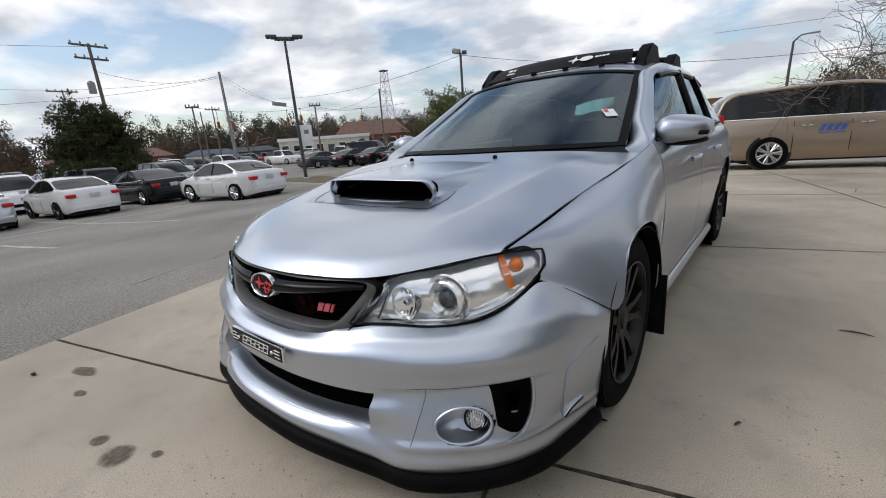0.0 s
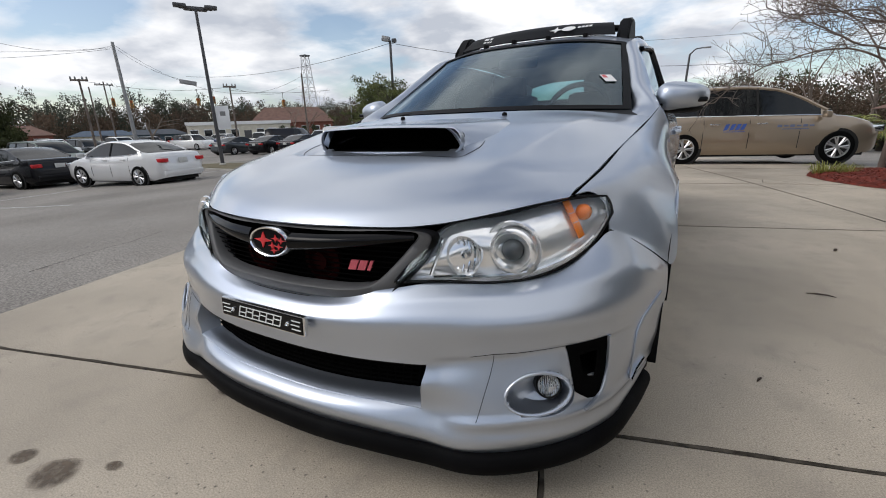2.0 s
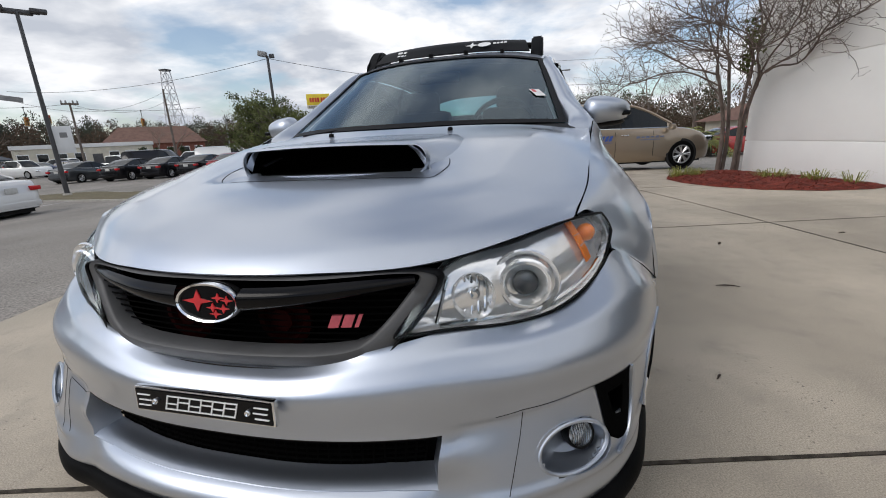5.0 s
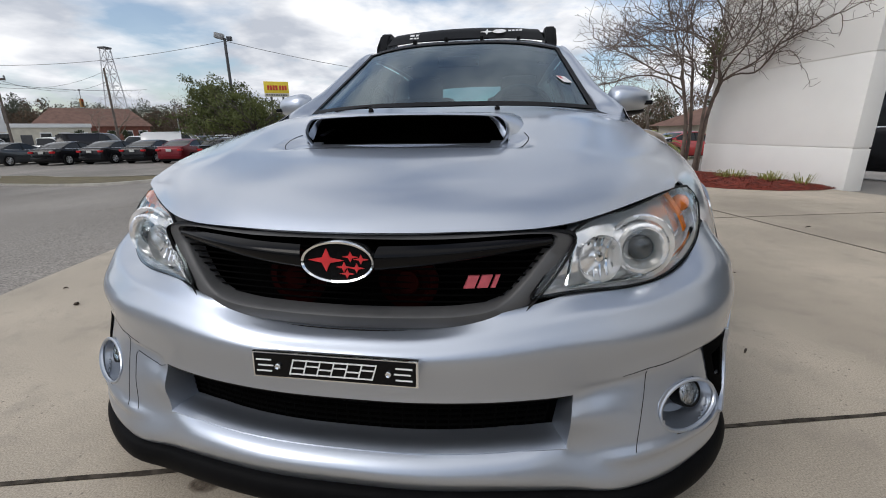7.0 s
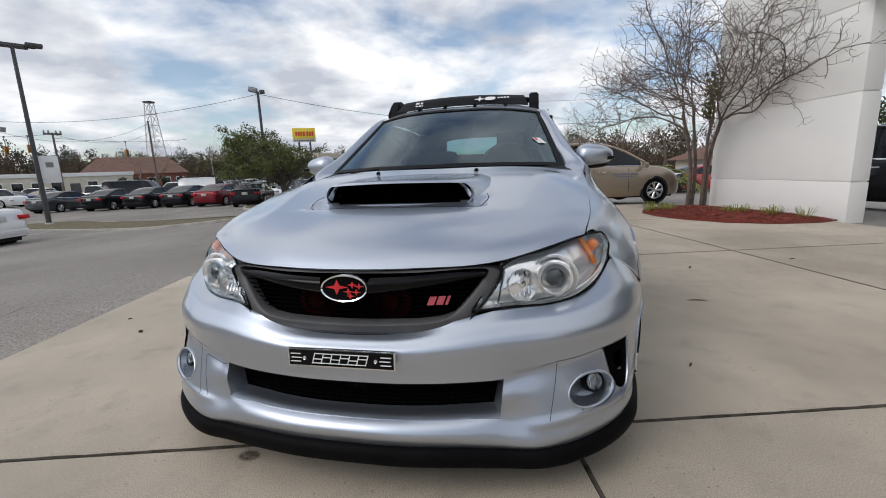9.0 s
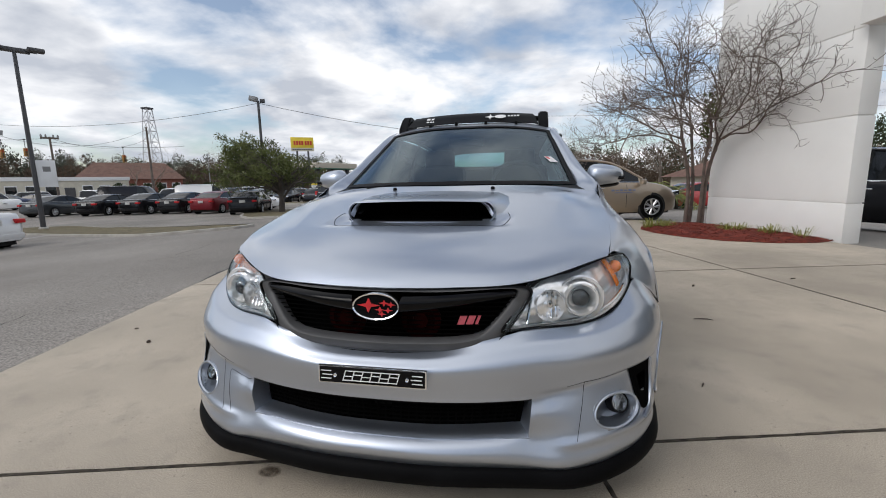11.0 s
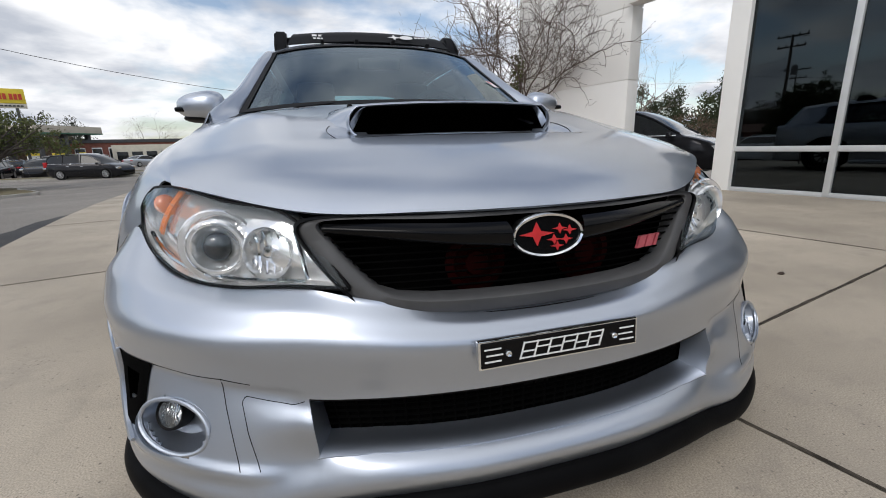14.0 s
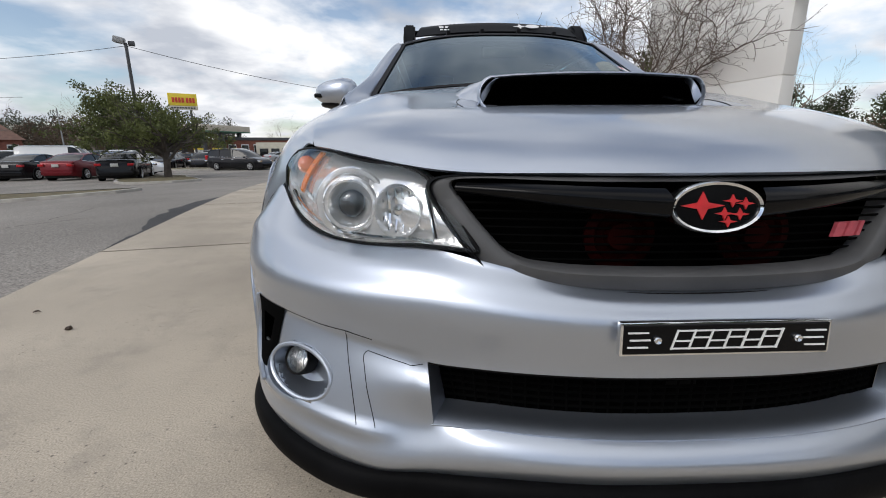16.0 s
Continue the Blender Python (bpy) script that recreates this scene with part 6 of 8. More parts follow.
def make_car(name, shape, pm, label, category="car", group="", detail=1, rimm=None, glassm=None, rear=True):
    """A parked vehicle, built from its side outline; front towards +x, standing on z = 0."""
    L, Wd, body_, roof_, wp, R = SHAPES[shape]
    hw = Wd / 2
    c = empty(name, label, category, group)
    ss = sorted({round(s, 4) for s in [p[0] for p in body_] + [p[0] for p in roof_] + list(np.linspace(0.02, 0.98, 41 if detail else 17))})
    rs0, rs1 = roof_[0][0], roof_[-1][0]
    st = []
    for s in ss:
        zb = mono(body_, s)
        zc = mono(roof_, s) if rs0 <= s <= rs1 else 0
        w = hw * mono(((0, 0.68), (0.015, 0.84), (0.05, 0.93), (0.14, 0.985), (0.3, 1.0), (0.7, 1.0), (0.85, 0.98), (0.95, 0.88), (0.985, 0.74), (1.0, 0.58)), s)
        x = (s - 0.5) * L
        lo = np.interp(s, (0, 0.1, 0.9, 1), (0.32, 0.22, 0.20, 0.26))
        pts = [(w * 0.91, lo - 0.02), (w * 0.985, lo + 0.09), (w * 0.992, 0.50), (w, 0.56 + (zb - 0.56) * 0.58), (w * 0.945, zb - 0.012)]
        up = max(0.0, zc - zb)
        if up > 0.03:
            wr = w * (0.93 - 0.20 * min(1, up / 0.5))
            pts += [(w * 0.925, zb + 0.012), (wr, zc - 0.05 * min(1, up / 0.3)), (wr * 0.82, zc), (0, zc + 0.012)]
        else:
            pts += [(w * 0.90, zb + 0.006), (w * 0.75, zb + 0.014), (w * 0.5, zb + 0.020), (0, zb + 0.024)]
        st.append((s, x, up, pts))
    m = len(st[0][3])
    meshes = {k: B() for k in ("body", "side_window", "side_window_off", "windshield", "rear_window")}
    vert = {k: {} for k in meshes}
    r_lo, r_hi = roof_[1][0], roof_[-2][0]
    if shape in ("sedan",):
        r_lo, r_hi = 0.30, 0.565
    posts = {"sedan": (0.47,), "suv": (0.25, 0.47), "minivan": (0.27, 0.50), "lowvan": (0.27, 0.50), "van": (), "pickup": ()}[shape]
    for a, b in zip(st[:-1], st[1:]):
        mid = (a[0] + b[0]) / 2
        for k in range(m - 1):
            kind = "body"
            if (a[2] > 0.05 or b[2] > 0.05) and a is not st[0] and b is not st[-1]:
                if k == 5 and min(a[2], b[2]) > 0.13 and rs0 + (0.06 if shape == "sedan" else 0.02) < mid < rs1 - 0.04  and (shape != "van" or mid > 0.62):
                    kind = "side_window"
                if k >= 6 and mid > r_hi:
                    kind = "windshield"
                if k >= 6 and mid < r_lo:
                    kind = "rear_window"
            for sg in (1, -1):
                if kind.startswith("side"):
                    kind = "side_window" if sg > 0 else "side_window_off"
                bm = meshes[kind]
                q = []
                for st_, kk in ((a, k), (b, k), (b, k + 1), (a, k + 1)):
                    y, z = st_[3][kk]
                    key = (st_[0], kk, sg if y > 1e-6 else 0)
                    if key not in vert[kind]:
                        vert[kind][key] = bm.verts.new((st_[1], y * sg, z))
                    q.append(vert[kind][key])
                bm.faces.new(q if sg > 0 else q[::-1])
    # end caps
    for s_, rev in ((st[0], 1), (st[-1], 0)):
        vs = [vert["body"][(s_[0], k, 1 if s_[3][k][0] > 1e-6 else 0)] for k in range(m)] + [vert["body"][(s_[0], k, -1)] for k in range(m - 2, -1, -1)]
        meshes["body"].faces.new(vs)
    bod = part("body", meshes["body"], pm, c, "", 35)
    for k in ("side_window", "side_window_off", "windshield", "rear_window"):
        if meshes[k].faces:
            part("side_window" if k.startswith("side") else k, meshes[k], glassm or CGLASS, c, "dark glass", 35)
        else:
            meshes[k].free()
    # painted rails over the side windows, down both screens' edges; black door posts; a bright belt line
    for sg in (1, -1):
        run = [q for q in st if q[2] > 0.05]
        part("roof_rail", tube(B(), [(q[1], q[3][6][0] * sg, q[3][6][1]) for q in run], 0.034 if shape != "sedan" else 0.028, 6), pm, c)
        if shape not in ("van", "pickup"):
            belt = [q for q in run if q[2] > 0.10]
            part("belt_line", tube(B(), [(q[1], (q[3][5][0] + 0.012) * sg, q[3][5][1] + 0.004) for q in belt], 0.012, 5), CHROME if detail else ARCH, c)
        for f in posts:
            q = min(st, key=lambda w: abs(w[0] - f))
            part("door_post", tube(B(), [(q[1], (q[3][5][0] + 0.004) * sg, q[3][5][1]), (q[1] - 0.02, (q[3][6][0] + 0.004) * sg, q[3][6][1])], 0.024, 5), ARCH, c)
    part("underside", box(B(), (0, 0, 0.22), (L * 0.86, Wd * 0.84, 0.14), 0), ARCH, c, "", 0)
    for wx in wp:
        x = (wx - 0.5) * L
        for sg in (1, -1):
            mm = Matrix.Translation((x, sg * (hw + 0.006), R)) @ pose(0, 0, 0, -90 * sg)
            if detail:
                # the body has no arch cut-out; a dark disc paints its shade
                part("wheel_arch", lathe(B(), [(0.001, -0.02), (R + 0.055, -0.02), (R + 0.06, -0.05)], mm, 24), ARCH, c, "", 0)
            ty = part("tyre", lathe(B(), [(R * 0.66, -0.01), (R * 0.72, 0.006), (R * 0.93, 0.006), (R, -0.02), (R, -0.20), (R * 0.7, -0.21)], mm, 28 if detail else 14), RUBBER, c, "", 35)
            rim = B()
            if detail:
                lathe(rim, [(R * 0.68, -0.02), (R * 0.69, 0.006), (R * 0.63, 0.004), (R * 0.60, -0.03)], mm, 28)
                nsp = 7
                for k in range(nsp):
                    for t_ in (-0.13, 0.13):
                        a = 6.2832 * k / nsp
                        d1 = Vector((math.cos(a), math.sin(a), 0))
                        d2 = Vector((math.cos(a + t_), math.sin(a + t_), 0))
                        tube(rim, [mm @ (d1 * R * 0.12 + Vector((0, 0, 0.0))), mm @ (d2 * R * 0.64 + Vector((0, 0, 0.0)))], R * 0.05, 4)
                lathe(rim, [(R * 0.2, -0.02), (R * 0.18, 0.004), (0.001, 0.006)], mm, 12)
            else:
                lathe(rim, [(R * 0.68, 0.0), (R * 0.3, -0.01), (0.001, 0.0)], mm, 12)
            part("rim", rim, rimm or RIMX, ty, "", 35)
    zt = 0.80 if shape in ("sedan",) else 0.98
    for sg in (1, -1):
        part("tail_light", box(B(), (-L / 2 + (0.10 if shape == "sedan" else 0.09), sg * hw * (0.74 if shape == "sedan" else 0.82), zt + 0.02), (0.24, hw * (0.30 if shape == "sedan" else 0.14), 0.12 if shape == "sedan" else 0.34), 0.03), REDL, c, "red tail light")
        part("head_light", box(B(), (L / 2 - 0.24, sg * hw * 0.74, 0.70), (0.36, hw * 0.26, 0.13), 0.03), CHROME, c, "clear head light")
        if detail:
            part("door_mirror", box(B(), ((roof_[-1][0] - 0.5) * L - 0.28, sg * (hw + 0.10), 1.02), (0.10, 0.20, 0.14), 0.03), pm, c)
    if rear:
        part("rear_plate", box(B(), (-L / 2 - 0.0, 0, 0.80 if shape == "sedan" else 0.88), (0.02, 0.32, 0.15), 0.003), PLATEW, c, "pale plate")
    part("rear_bumper", box(B(), (-L / 2 + 0.05, 0, 0.42), (0.12, Wd * 0.80, 0.16), 0.03), pm if detail else BLACKP, c)
    if detail:
        part("lower_grille", box(B(), (L / 2 - 0.03, 0, 0.42), (0.08, Wd * 0.6, 0.14), 0.02), BLACKP, c)
        # shut lines of the doors
        bm = B()
        for s_ in ((0.285, 0.47, 0.665) if shape != "pickup" else (0.40, 0.70)):
            x = (s_ - 0.5) * L
            for sg in (1, -1):
                zb = np.interp(s_, [p[0] for p in body_], [p[1] for p in body_])
                tube(bm, [(x, sg * hw * 0.985, 0.32), (x, sg * hw * 1.0, 0.56), (x, sg * hw * 0.985, 0.56 + (zb - 0.56) * 0.72), (x, sg * hw * 0.93, zb)], 0.006, 4)
        part("door_seam", bm, ARCH, c, "", 0)
        for s_ in (0.33, 0.515):
            for sg in (1, -1):
                part("door_handle", box(B(), ((s_ - 0.5) * L, sg * hw * 0.995, 0.86), (0.20, 0.05, 0.035), 0.01), CHROME if shape in ("minivan", "lowvan") else pm, c)
    return c


def park(c, x, y, deg, z=None):
    """Stands a vehicle at (x, y), its nose towards the bearing deg (from +x, to the left)."""
    c.matrix_basis = pose(x, y, (land(x, y) - 0.035) if z is None else z, 0, 0, deg)
    return c


P_GOLD = paint("champagne_paint", (0.34, 0.272, 0.20), 0.6)
P_WHITE = paint("white_paint", (0.74, 0.74, 0.73), 0.0)
P_PEARL = paint("pearl_paint", (0.66, 0.66, 0.66), 0.15)
P_BLACK = paint("black_paint", (0.012, 0.012, 0.014), 0.2)
P_CHAR = paint("charcoal_paint", (0.022, 0.022, 0.025), 0.5)
P_GREY = paint("grey_paint", (0.075, 0.08, 0.085), 0.5)
P_SILV = paint("light_silver_paint", (0.50, 0.51, 0.53), 0.7)
P_RED = paint("dark_red_paint", (0.16, 0.012, 0.018), 0.3)
P_BRED = paint("bright_red_paint", (0.42, 0.02, 0.02), 0.1)
P_GREEN = paint("sage_green_paint", (0.14, 0.17, 0.15), 0.5)
P_BLUE = paint("navy_paint", (0.02, 0.03, 0.07), 0.4)
BLUEP = mat("blue_print", (0.05, 0.11, 0.40), 0.45, 0, 0.1, 10)

van = make_car("minivan", "lowvan", P_GOLD, "champagne minivan with blue side print, parked on concrete", "minivan")
for sg in (-1,):
    bm = B()
    for x0 in (-0.62, -0.50, -0.39, -0.29):
        m = Matrix.Translation((x0, sg * 1.0, 0.80)) @ pose(0, 0, 0, 90)
        prism(bm, [(-0.05, -0.07), (0.03, -0.055), (0.075, 0.07), (0.0, 0.06)], 0.006, m)
    box(bm, (-0.45, sg * 1.0, 0.70), (0.42, 0.006, 0.012))
    part("door_print", bm, BLUEP, van, "blue printed blocks", 0)
    bm = B()
    for k in range(6):
        box(bm, (0.42 + 0.12 * k, sg * 0.998, 0.80), (0.085, 0.006, 0.03 if k % 2 else 0.05))
    box(bm, (0.72, sg * 0.998, 0.735), (0.5, 0.006, 0.018))
    part("door_print", bm, mat("faded_blue_print", (0.16, 0.19, 0.30), 0.5), van, "faded blue printed bars", 0)
park(van, 2.10, 11.98, 15.5, land(2.10, 11.98) + 0.06)
dk = make_car("minivan", "minivan", P_CHAR, "dark grey minivan parked behind the passage", "minivan")
dd = Vector((0.50, -0.87, 0)).normalized()
front_wheel = Vector((8.15, 8.05, 0))
cen = front_wheel - dd * 1.50 + Vector((-dd.y, dd.x, 0)) * 0.98
park(dk, cen.x, cen.y, math.degrees(math.atan2(dd.y, dd.x)), -0.20)

park(make_car("sedan", "sedan", P_PEARL, "pearl white sedan with red tail lights, parked in the lot", "car", "cars in the near rows"), -15.45, 7.05, 190.5)
park(make_car("sedan", "sedan", P_WHITE, "white sedan with dark wheels, parked in a marked bay", "car", "cars in the near rows", rimm=RIMD), -19.95, 2.95, 188.5)
park(make_car("sedan", "sedan", P_BLACK, "black sedan with chrome window line, parked in a marked bay", "car", "cars in the near rows"), -20.75, 5.80, 188.5)
park(make_car("sedan", "sedan", P_SILV, "silver sedan parked in a marked bay", "car", "cars in the near rows"), -19.45, 0.05, 188.5)
park(make_car("suv", "suv", P_WHITE, "white sport utility car parked in the lot", "car", "cars in the near rows"), -26.3, 2.1, 5)
park(make_car("suv", "suv", P_GREEN, "sage green wagon parked in the lot", "car", "cars in the near rows"), -27.6, 9.0, 8)
park(make_car("suv", "suv", P_CHAR, "charcoal wagon with a low roof parked in the lot", "car", "cars in the near rows"), -26.8, 5.0, 188)
park(make_car("sedan", "sedan", P_GREY, "grey sedan parked in the lot", "car", "cars in the near rows"), -28.5, -0.8, 188)
rowc = (("sedan", P_GREY, -32.6, 23.6, "grey sedan"), ("sedan", P_BLACK, -28.8, 24.2, "black sedan"), ("sedan", P_CHAR, -26.2, 25.0, "charcoal sedan"), ("sedan", P_BLACK, -23.4, 25.3, "glossy black sedan"), ("sedan", P_RED, -20.2, 24.6, "dark red sedan"), ("sedan", P_BLACK, -16.6, 22.9, "black coupe"))
for sh, pm_, x, y, nm in rowc:
    park(make_car("car" if sh != "sedan" else "sedan", sh, pm_, nm + " parked nose-in, seen from behind", "car", "cars in the far row", 1), x, y, 98 if x < -18 else 112)
park(make_car("van", "van", P_BLACK, "black van parked in the lot", "van", "", 0), -34.0, 31.0, 20)
park(make_car("van", "van", P_WHITE, "white panel van parked in the lot", "van", "", 0), -28.6, 33.6, 20)
park(make_car("minivan", "lowvan", P_CHAR, "charcoal minivan standing on the lot road", "minivan"), -15.6, 34.6, -14)
park(make_car("sedan", "sedan", P_WHITE, "white sedan behind the oak", "car", "", 0), -20.4, 28.2, 10)
park(make_car("sedan", "sedan", P_BRED, "red car parked beyond the bed", "car", "", 0), 10.0, 25.0, 20)
park(make_car("pickup", "pickup", P_WHITE, "white pickup parked in the lot", "pickup", "", 0), -38.5, 31.0, 15)
park(make_car("sedan", "sedan", P_SILV, "silver car crossing beyond the verge", "car", "", 0), -22.5, 64.0, 60)

# rows of cars further off
rg = random.Random(21)
protos = []
for sh, pm_, nm in (("sedan", P_SILV, "silver sedan"), ("sedan", P_WHITE, "white sedan"), ("sedan", P_CHAR, "charcoal sedan"), ("suv", P_BLACK, "black sport utility car"), ("suv", P_GREY, "grey sport utility car"), ("sedan", P_RED, "dark red sedan"), ("pickup", P_WHITE, "white pickup"), ("sedan", P_BLUE, "navy sedan"), ("suv", P_WHITE, "white sport utility car"), ("sedan", P_GREEN, "sage green sedan")):
    protos.append(make_car("pickup" if sh == "pickup" else "car", sh, pm_, nm + " in the far rows of the lot", "car", "cars in distant rows", 0))
spots = []
for row, (v0, u0, u1) in enumerate(((44.0, -34, -8), (50.0, -40, -6), (60.0, -46, -14), (66.0, -48, -12))):
    u = u0
    while u < u1:
        u += 2.9
        if rg.random() < 0.82:
            spots.append((uv(u, v0 + rg.uniform(-0.3, 0.3)), 104 if row % 2 else -76))
for row, (x0, y0, y1) in enumerate(((-42.0, -2, 34), (-48.0, 4, 36), (-58.0, 0, 40))):
    y = y0
    while y < y1:
        y += 2.9
        if rg.random() < 0.8:
            spots.append((Vector((x0 + rg.uniform(-0.3, 0.3) - 0.25 * y, y, 0)), 190 if row % 2 else 10))
used = set()
for p, a in spots:
    k = rg.randrange(len(protos))
    if k not in used:
        used.add(k)
        park(protos[k], p.x, p.y, a)
    else:
        copy_thing(protos[k], pose(p.x, p.y, land(p.x, p.y) - 0.035, 0, 0, a + rg.uniform(-2, 2)))
for k, q in enumerate(protos):
    if k not in used:
        park(q, -60 - 3 * k, 20, 10)
# ================= poles, signs, far things =================
def rod_thing(name, label, category, pts, r, m, group=""):
    t = empty(name, label, category, group)
    part("pole", tube(B(), pts, r, 10), m, t)
    return t


# two-headed lot lamp with a banner
x, y = -20.4, 13.65
z = land(x, y) - 0.04
lp = rod_thing("street_lamp", "tall dark lot lamp with two flat heads and a banner", "street lamp", [(x, y, z), (x, y, z + 7.55)], [0.10, 0.065], POLED)
part("base", lathe(B(), [(0.17, 0), (0.17, 0.10), (0.13, 0.14), (0.05, 0.14)], Matrix.Translation((x, y, z)), 16), KERB, lp)
part("crossarm", box(B(), (0, 0, 0), (1.4, 0.08, 0.08), 0.01, pose(x, y, z + 7.5, 0, 0, 58)), POLED, lp)
for o in (-0.66, -0.24, 0.24, 0.66):
    hd = part("lamp_head", box(B(), (o, 0.30 * (1 if abs(o) < 0.5 else -0.5), 0.06), (0.56, 0.42, 0.15), 0.05, pose(x, y, z + 7.5, 0, 0, 58)), POLED, lp, "flat lamp head")
bn = part("banner", box(B(), (0.40, 0, 2.45), (0.66, 0.02, 1.15), 0.004, pose(x, y, z, 0, 0, 40)), mat("banner_cloth", (0.74, 0.75, 0.76), 0.7, 0, 0.05, 2), lp, "white cloth banner with a grey mark")
part("banner_mark", box(B(), (0.42, 0, 2.65), (0.26, 0.03, 0.22), 0, pose(x, y, z, 0, 0, 40)), POLEM, bn, "", 0)

# floodlight pole by the oak
x, y = -16.3, 24.0
z = land(x, y) - 0.04
fp = rod_thing("flood_lamp", "slim lot pole with a box floodlight", "street lamp", [(x, y, z), (x, y, 6.25)], [0.10, 0.08], POLED)
part("lamp_head", box(B(), (-0.30, 0, 0.10), (0.50, 0.36, 0.30), 0.04, pose(x, y, 6.2, 0, 12, 20)), POLEM, fp, "pale box floodlight")
part("lamp_head", box(B(), (0.24, 0.1, 0.05), (0.30, 0.2, 0.24), 0.04, pose(x, y, 6.2, 0, 0, 20)), POLED, fp)

# utility poles
def utility(x, y, top, lean=(0, 0), arms=(), r=0.115, m=WOODP, label="weathered wooden utility pole"):
    z = land(x, y) - 0.04
    t = rod_thing("utility_pole", label, "utility pole", [(x - lean[0], y - lean[1], z), (x, y, top)], [r, r * 0.65], m, "utility poles")
    for zz_, w, a in arms:
        arm = part("crossarm", box(B(), (0, 0, 0), (w, 0.12, 0.14), 0.01, pose(x, y, zz_, 0, 0, a)), m, t)
        for o in (-0.45, -0.2, 0.2, 0.45):
            part("insulator", lathe(B(), [(0.05, 0), (0.07, 0.08), (0.04, 0.2), (0.001, 0.22)], pose(x, y, zz_ + 0.07, 0, 0, a) @ Matrix.Translation((o * w, 0, 0)), 8), POLEM, arm)
    return t


pa = utility(-42.3, 10.6, 10.0, (0, 0), ((9.85, 2.6, 100), (8.9, 2.3, 100)), 0.17)
part("transformer", lathe(B(), [(0.001, 0), (0.26, 0), (0.26, 0.8), (0.1, 0.95), (0.001, 0.95)], Matrix.Translation((-42.3, 10.1, 6.3)), 14), POLEM, pa)
pb = utility(-48.4, 23.3, 9.6, (-0.3, 0), (), 0.2, POLEM, "tall grey utility pole with wires")
utility(-63.1, 26.7, 6.7)
utility(-67.1, 30.2, 7.8, (0, 0), ((7.4, 2.0, 60),))
utility(-42.0, 41.0, 7.7, (0, 0), (), 0.14)
utility(-66.0, 13.0, 9.5, (0, 0), ((9.3, 3.0, 95), (8.2, 2.4, 95)))
utility(-40.5, 16.5, 5.2, (0, 0), ((5.1, 1.1, 60),), 0.10)
utility(-36.3, 26.4, 5.0, (0, 0), ((4.9, 1.1, 60),), 0.10)
utility(-34.0, 40.5, 4.5, (0, 0), (), 0.07, POLEM, "slim pale pole in the lot")

# traffic signals on span wires
def signal(x, y, z, drop):
    t = empty("traffic_light", "yellow traffic signal hanging on a wire", "traffic light", "hanging signals")
    part("housing", box(B(), (x, y, z), (0.22, 0.19, 0.62), 0.02), ORANGE, t)
    part("hanger", tube(B(), [(x, y, z + 0.3), (x, y, z + drop + 0.06)], 0.022, 6), POLED, t)
    part("clamp", box(B(), (x, y, z + drop), (0.10, 0.10, 0.10), 0.01), POLED, t)
    for k in range(3):
        part("visor", lathe(B(), [(0.09, 0), (0.095, 0.10), (0.085, 0.015), (0.001, 0.015)], Matrix.Translation((x + 0.09, y - 0.05, z + 0.20 - 0.20 * k)) @ pose(0, 0, 0, 90, 0, 60), 12), POLED if k else REDL, t)
    return t


SPANS = (((-36.3, 26.4, 4.9), (-40.5, 16.5, 5.1), 0.5), ((-36.3, 26.4, 4.6), (-30.3, 33.2, 4.6), 0.25))
for k, q, drop in ((0, 0.14, 0.95), (0, 0.26, 1.0), (0, 0.72, 1.3), (0, 0.83, 1.3), (1, 0.5, 0.95)):
    p0, p1, sag = SPANS[k]
    p = Vector(p0).lerp(Vector(p1), q) - Vector((0, 0, sag * 4 * q * (1 - q)))
    signal(p.x, p.y, p.z - drop, drop)
sg_ = empty("street_sign", "white street sign on a span wire", "sign")
part("board", box(B(), (0, 0, 0), (1.2, 0.04, 0.32), 0.005, pose(-33.05, 20.5, 4.66, 0, 10, 40)), POLEM, sg_)

# wires
def wire(a, b, sag, r=0.013):
    a, b = Vector(a), Vector(b)
    pts = [a + (b - a) * t - Vector((0, 0, sag * 4 * t * (1 - t))) for t in np.linspace(0, 1, 18)]
    return tagged(obj("overhead_wire", tube(B(), pts, r, 4), POLED, smooth=60), "thin dark overhead wire", "wire", "overhead wires")


wire((-48.4, 23.3, 9.4), (-42.0, 41.0, 7.4), 3.2)
wire((-48.4, 23.3, 9.2), (-33.05, 20.5, 4.80), 0.5)
wire((-48.4, 23.3, 9.3), (-42.3, 10.6, 8.0), 0.9)
wire((-48.4, 23.3, 9.0), (-46.0, -10.0, 5.5), 1.2)
wire((-48.4, 23.3, 9.1), (-60.0, 0.0, 9.0), 1.0)
wire((-42.3, 10.6, 9.8), (-40.0, -25.0, 9.8), 1.0)
wire((-16.3, 24.0, 6.1), (-42.0, 26.0, 6.2), 0.7)
wire((-16.3, 24.0, 6.1), (12.0, 36.0, 4.6), 1.3)
wire(*SPANS[0])
wire((-36.3, 26.4, 4.9), (-42.0, 41.0, 6.4), 0.9)
wire(*SPANS[1])
wire((-5.0, 48.0, 8.2), (60.0, 48.0, 8.2), 0.8)

# lattice tower
TOWERM = mat("pale_tower_steel", (0.66, 0.66, 0.68), 0.6, 0.1, 0.1, 2)
tw = empty("lattice_tower", "distant pale steel lattice tower", "tower")
tx, ty, tb, tt = -91.2, 90.8, -1.0, 19.9
bm = B()
lv = np.linspace(0, 1, 9)
cor = lambda q, k: Vector((tx + (2.7 - 1.75 * q) * (1, -1, -1, 1)[k] * 0.72, ty + (2.7 - 1.75 * q) * (1, 1, -1, -1)[k] * 0.72, tb + (tt - tb) * q))
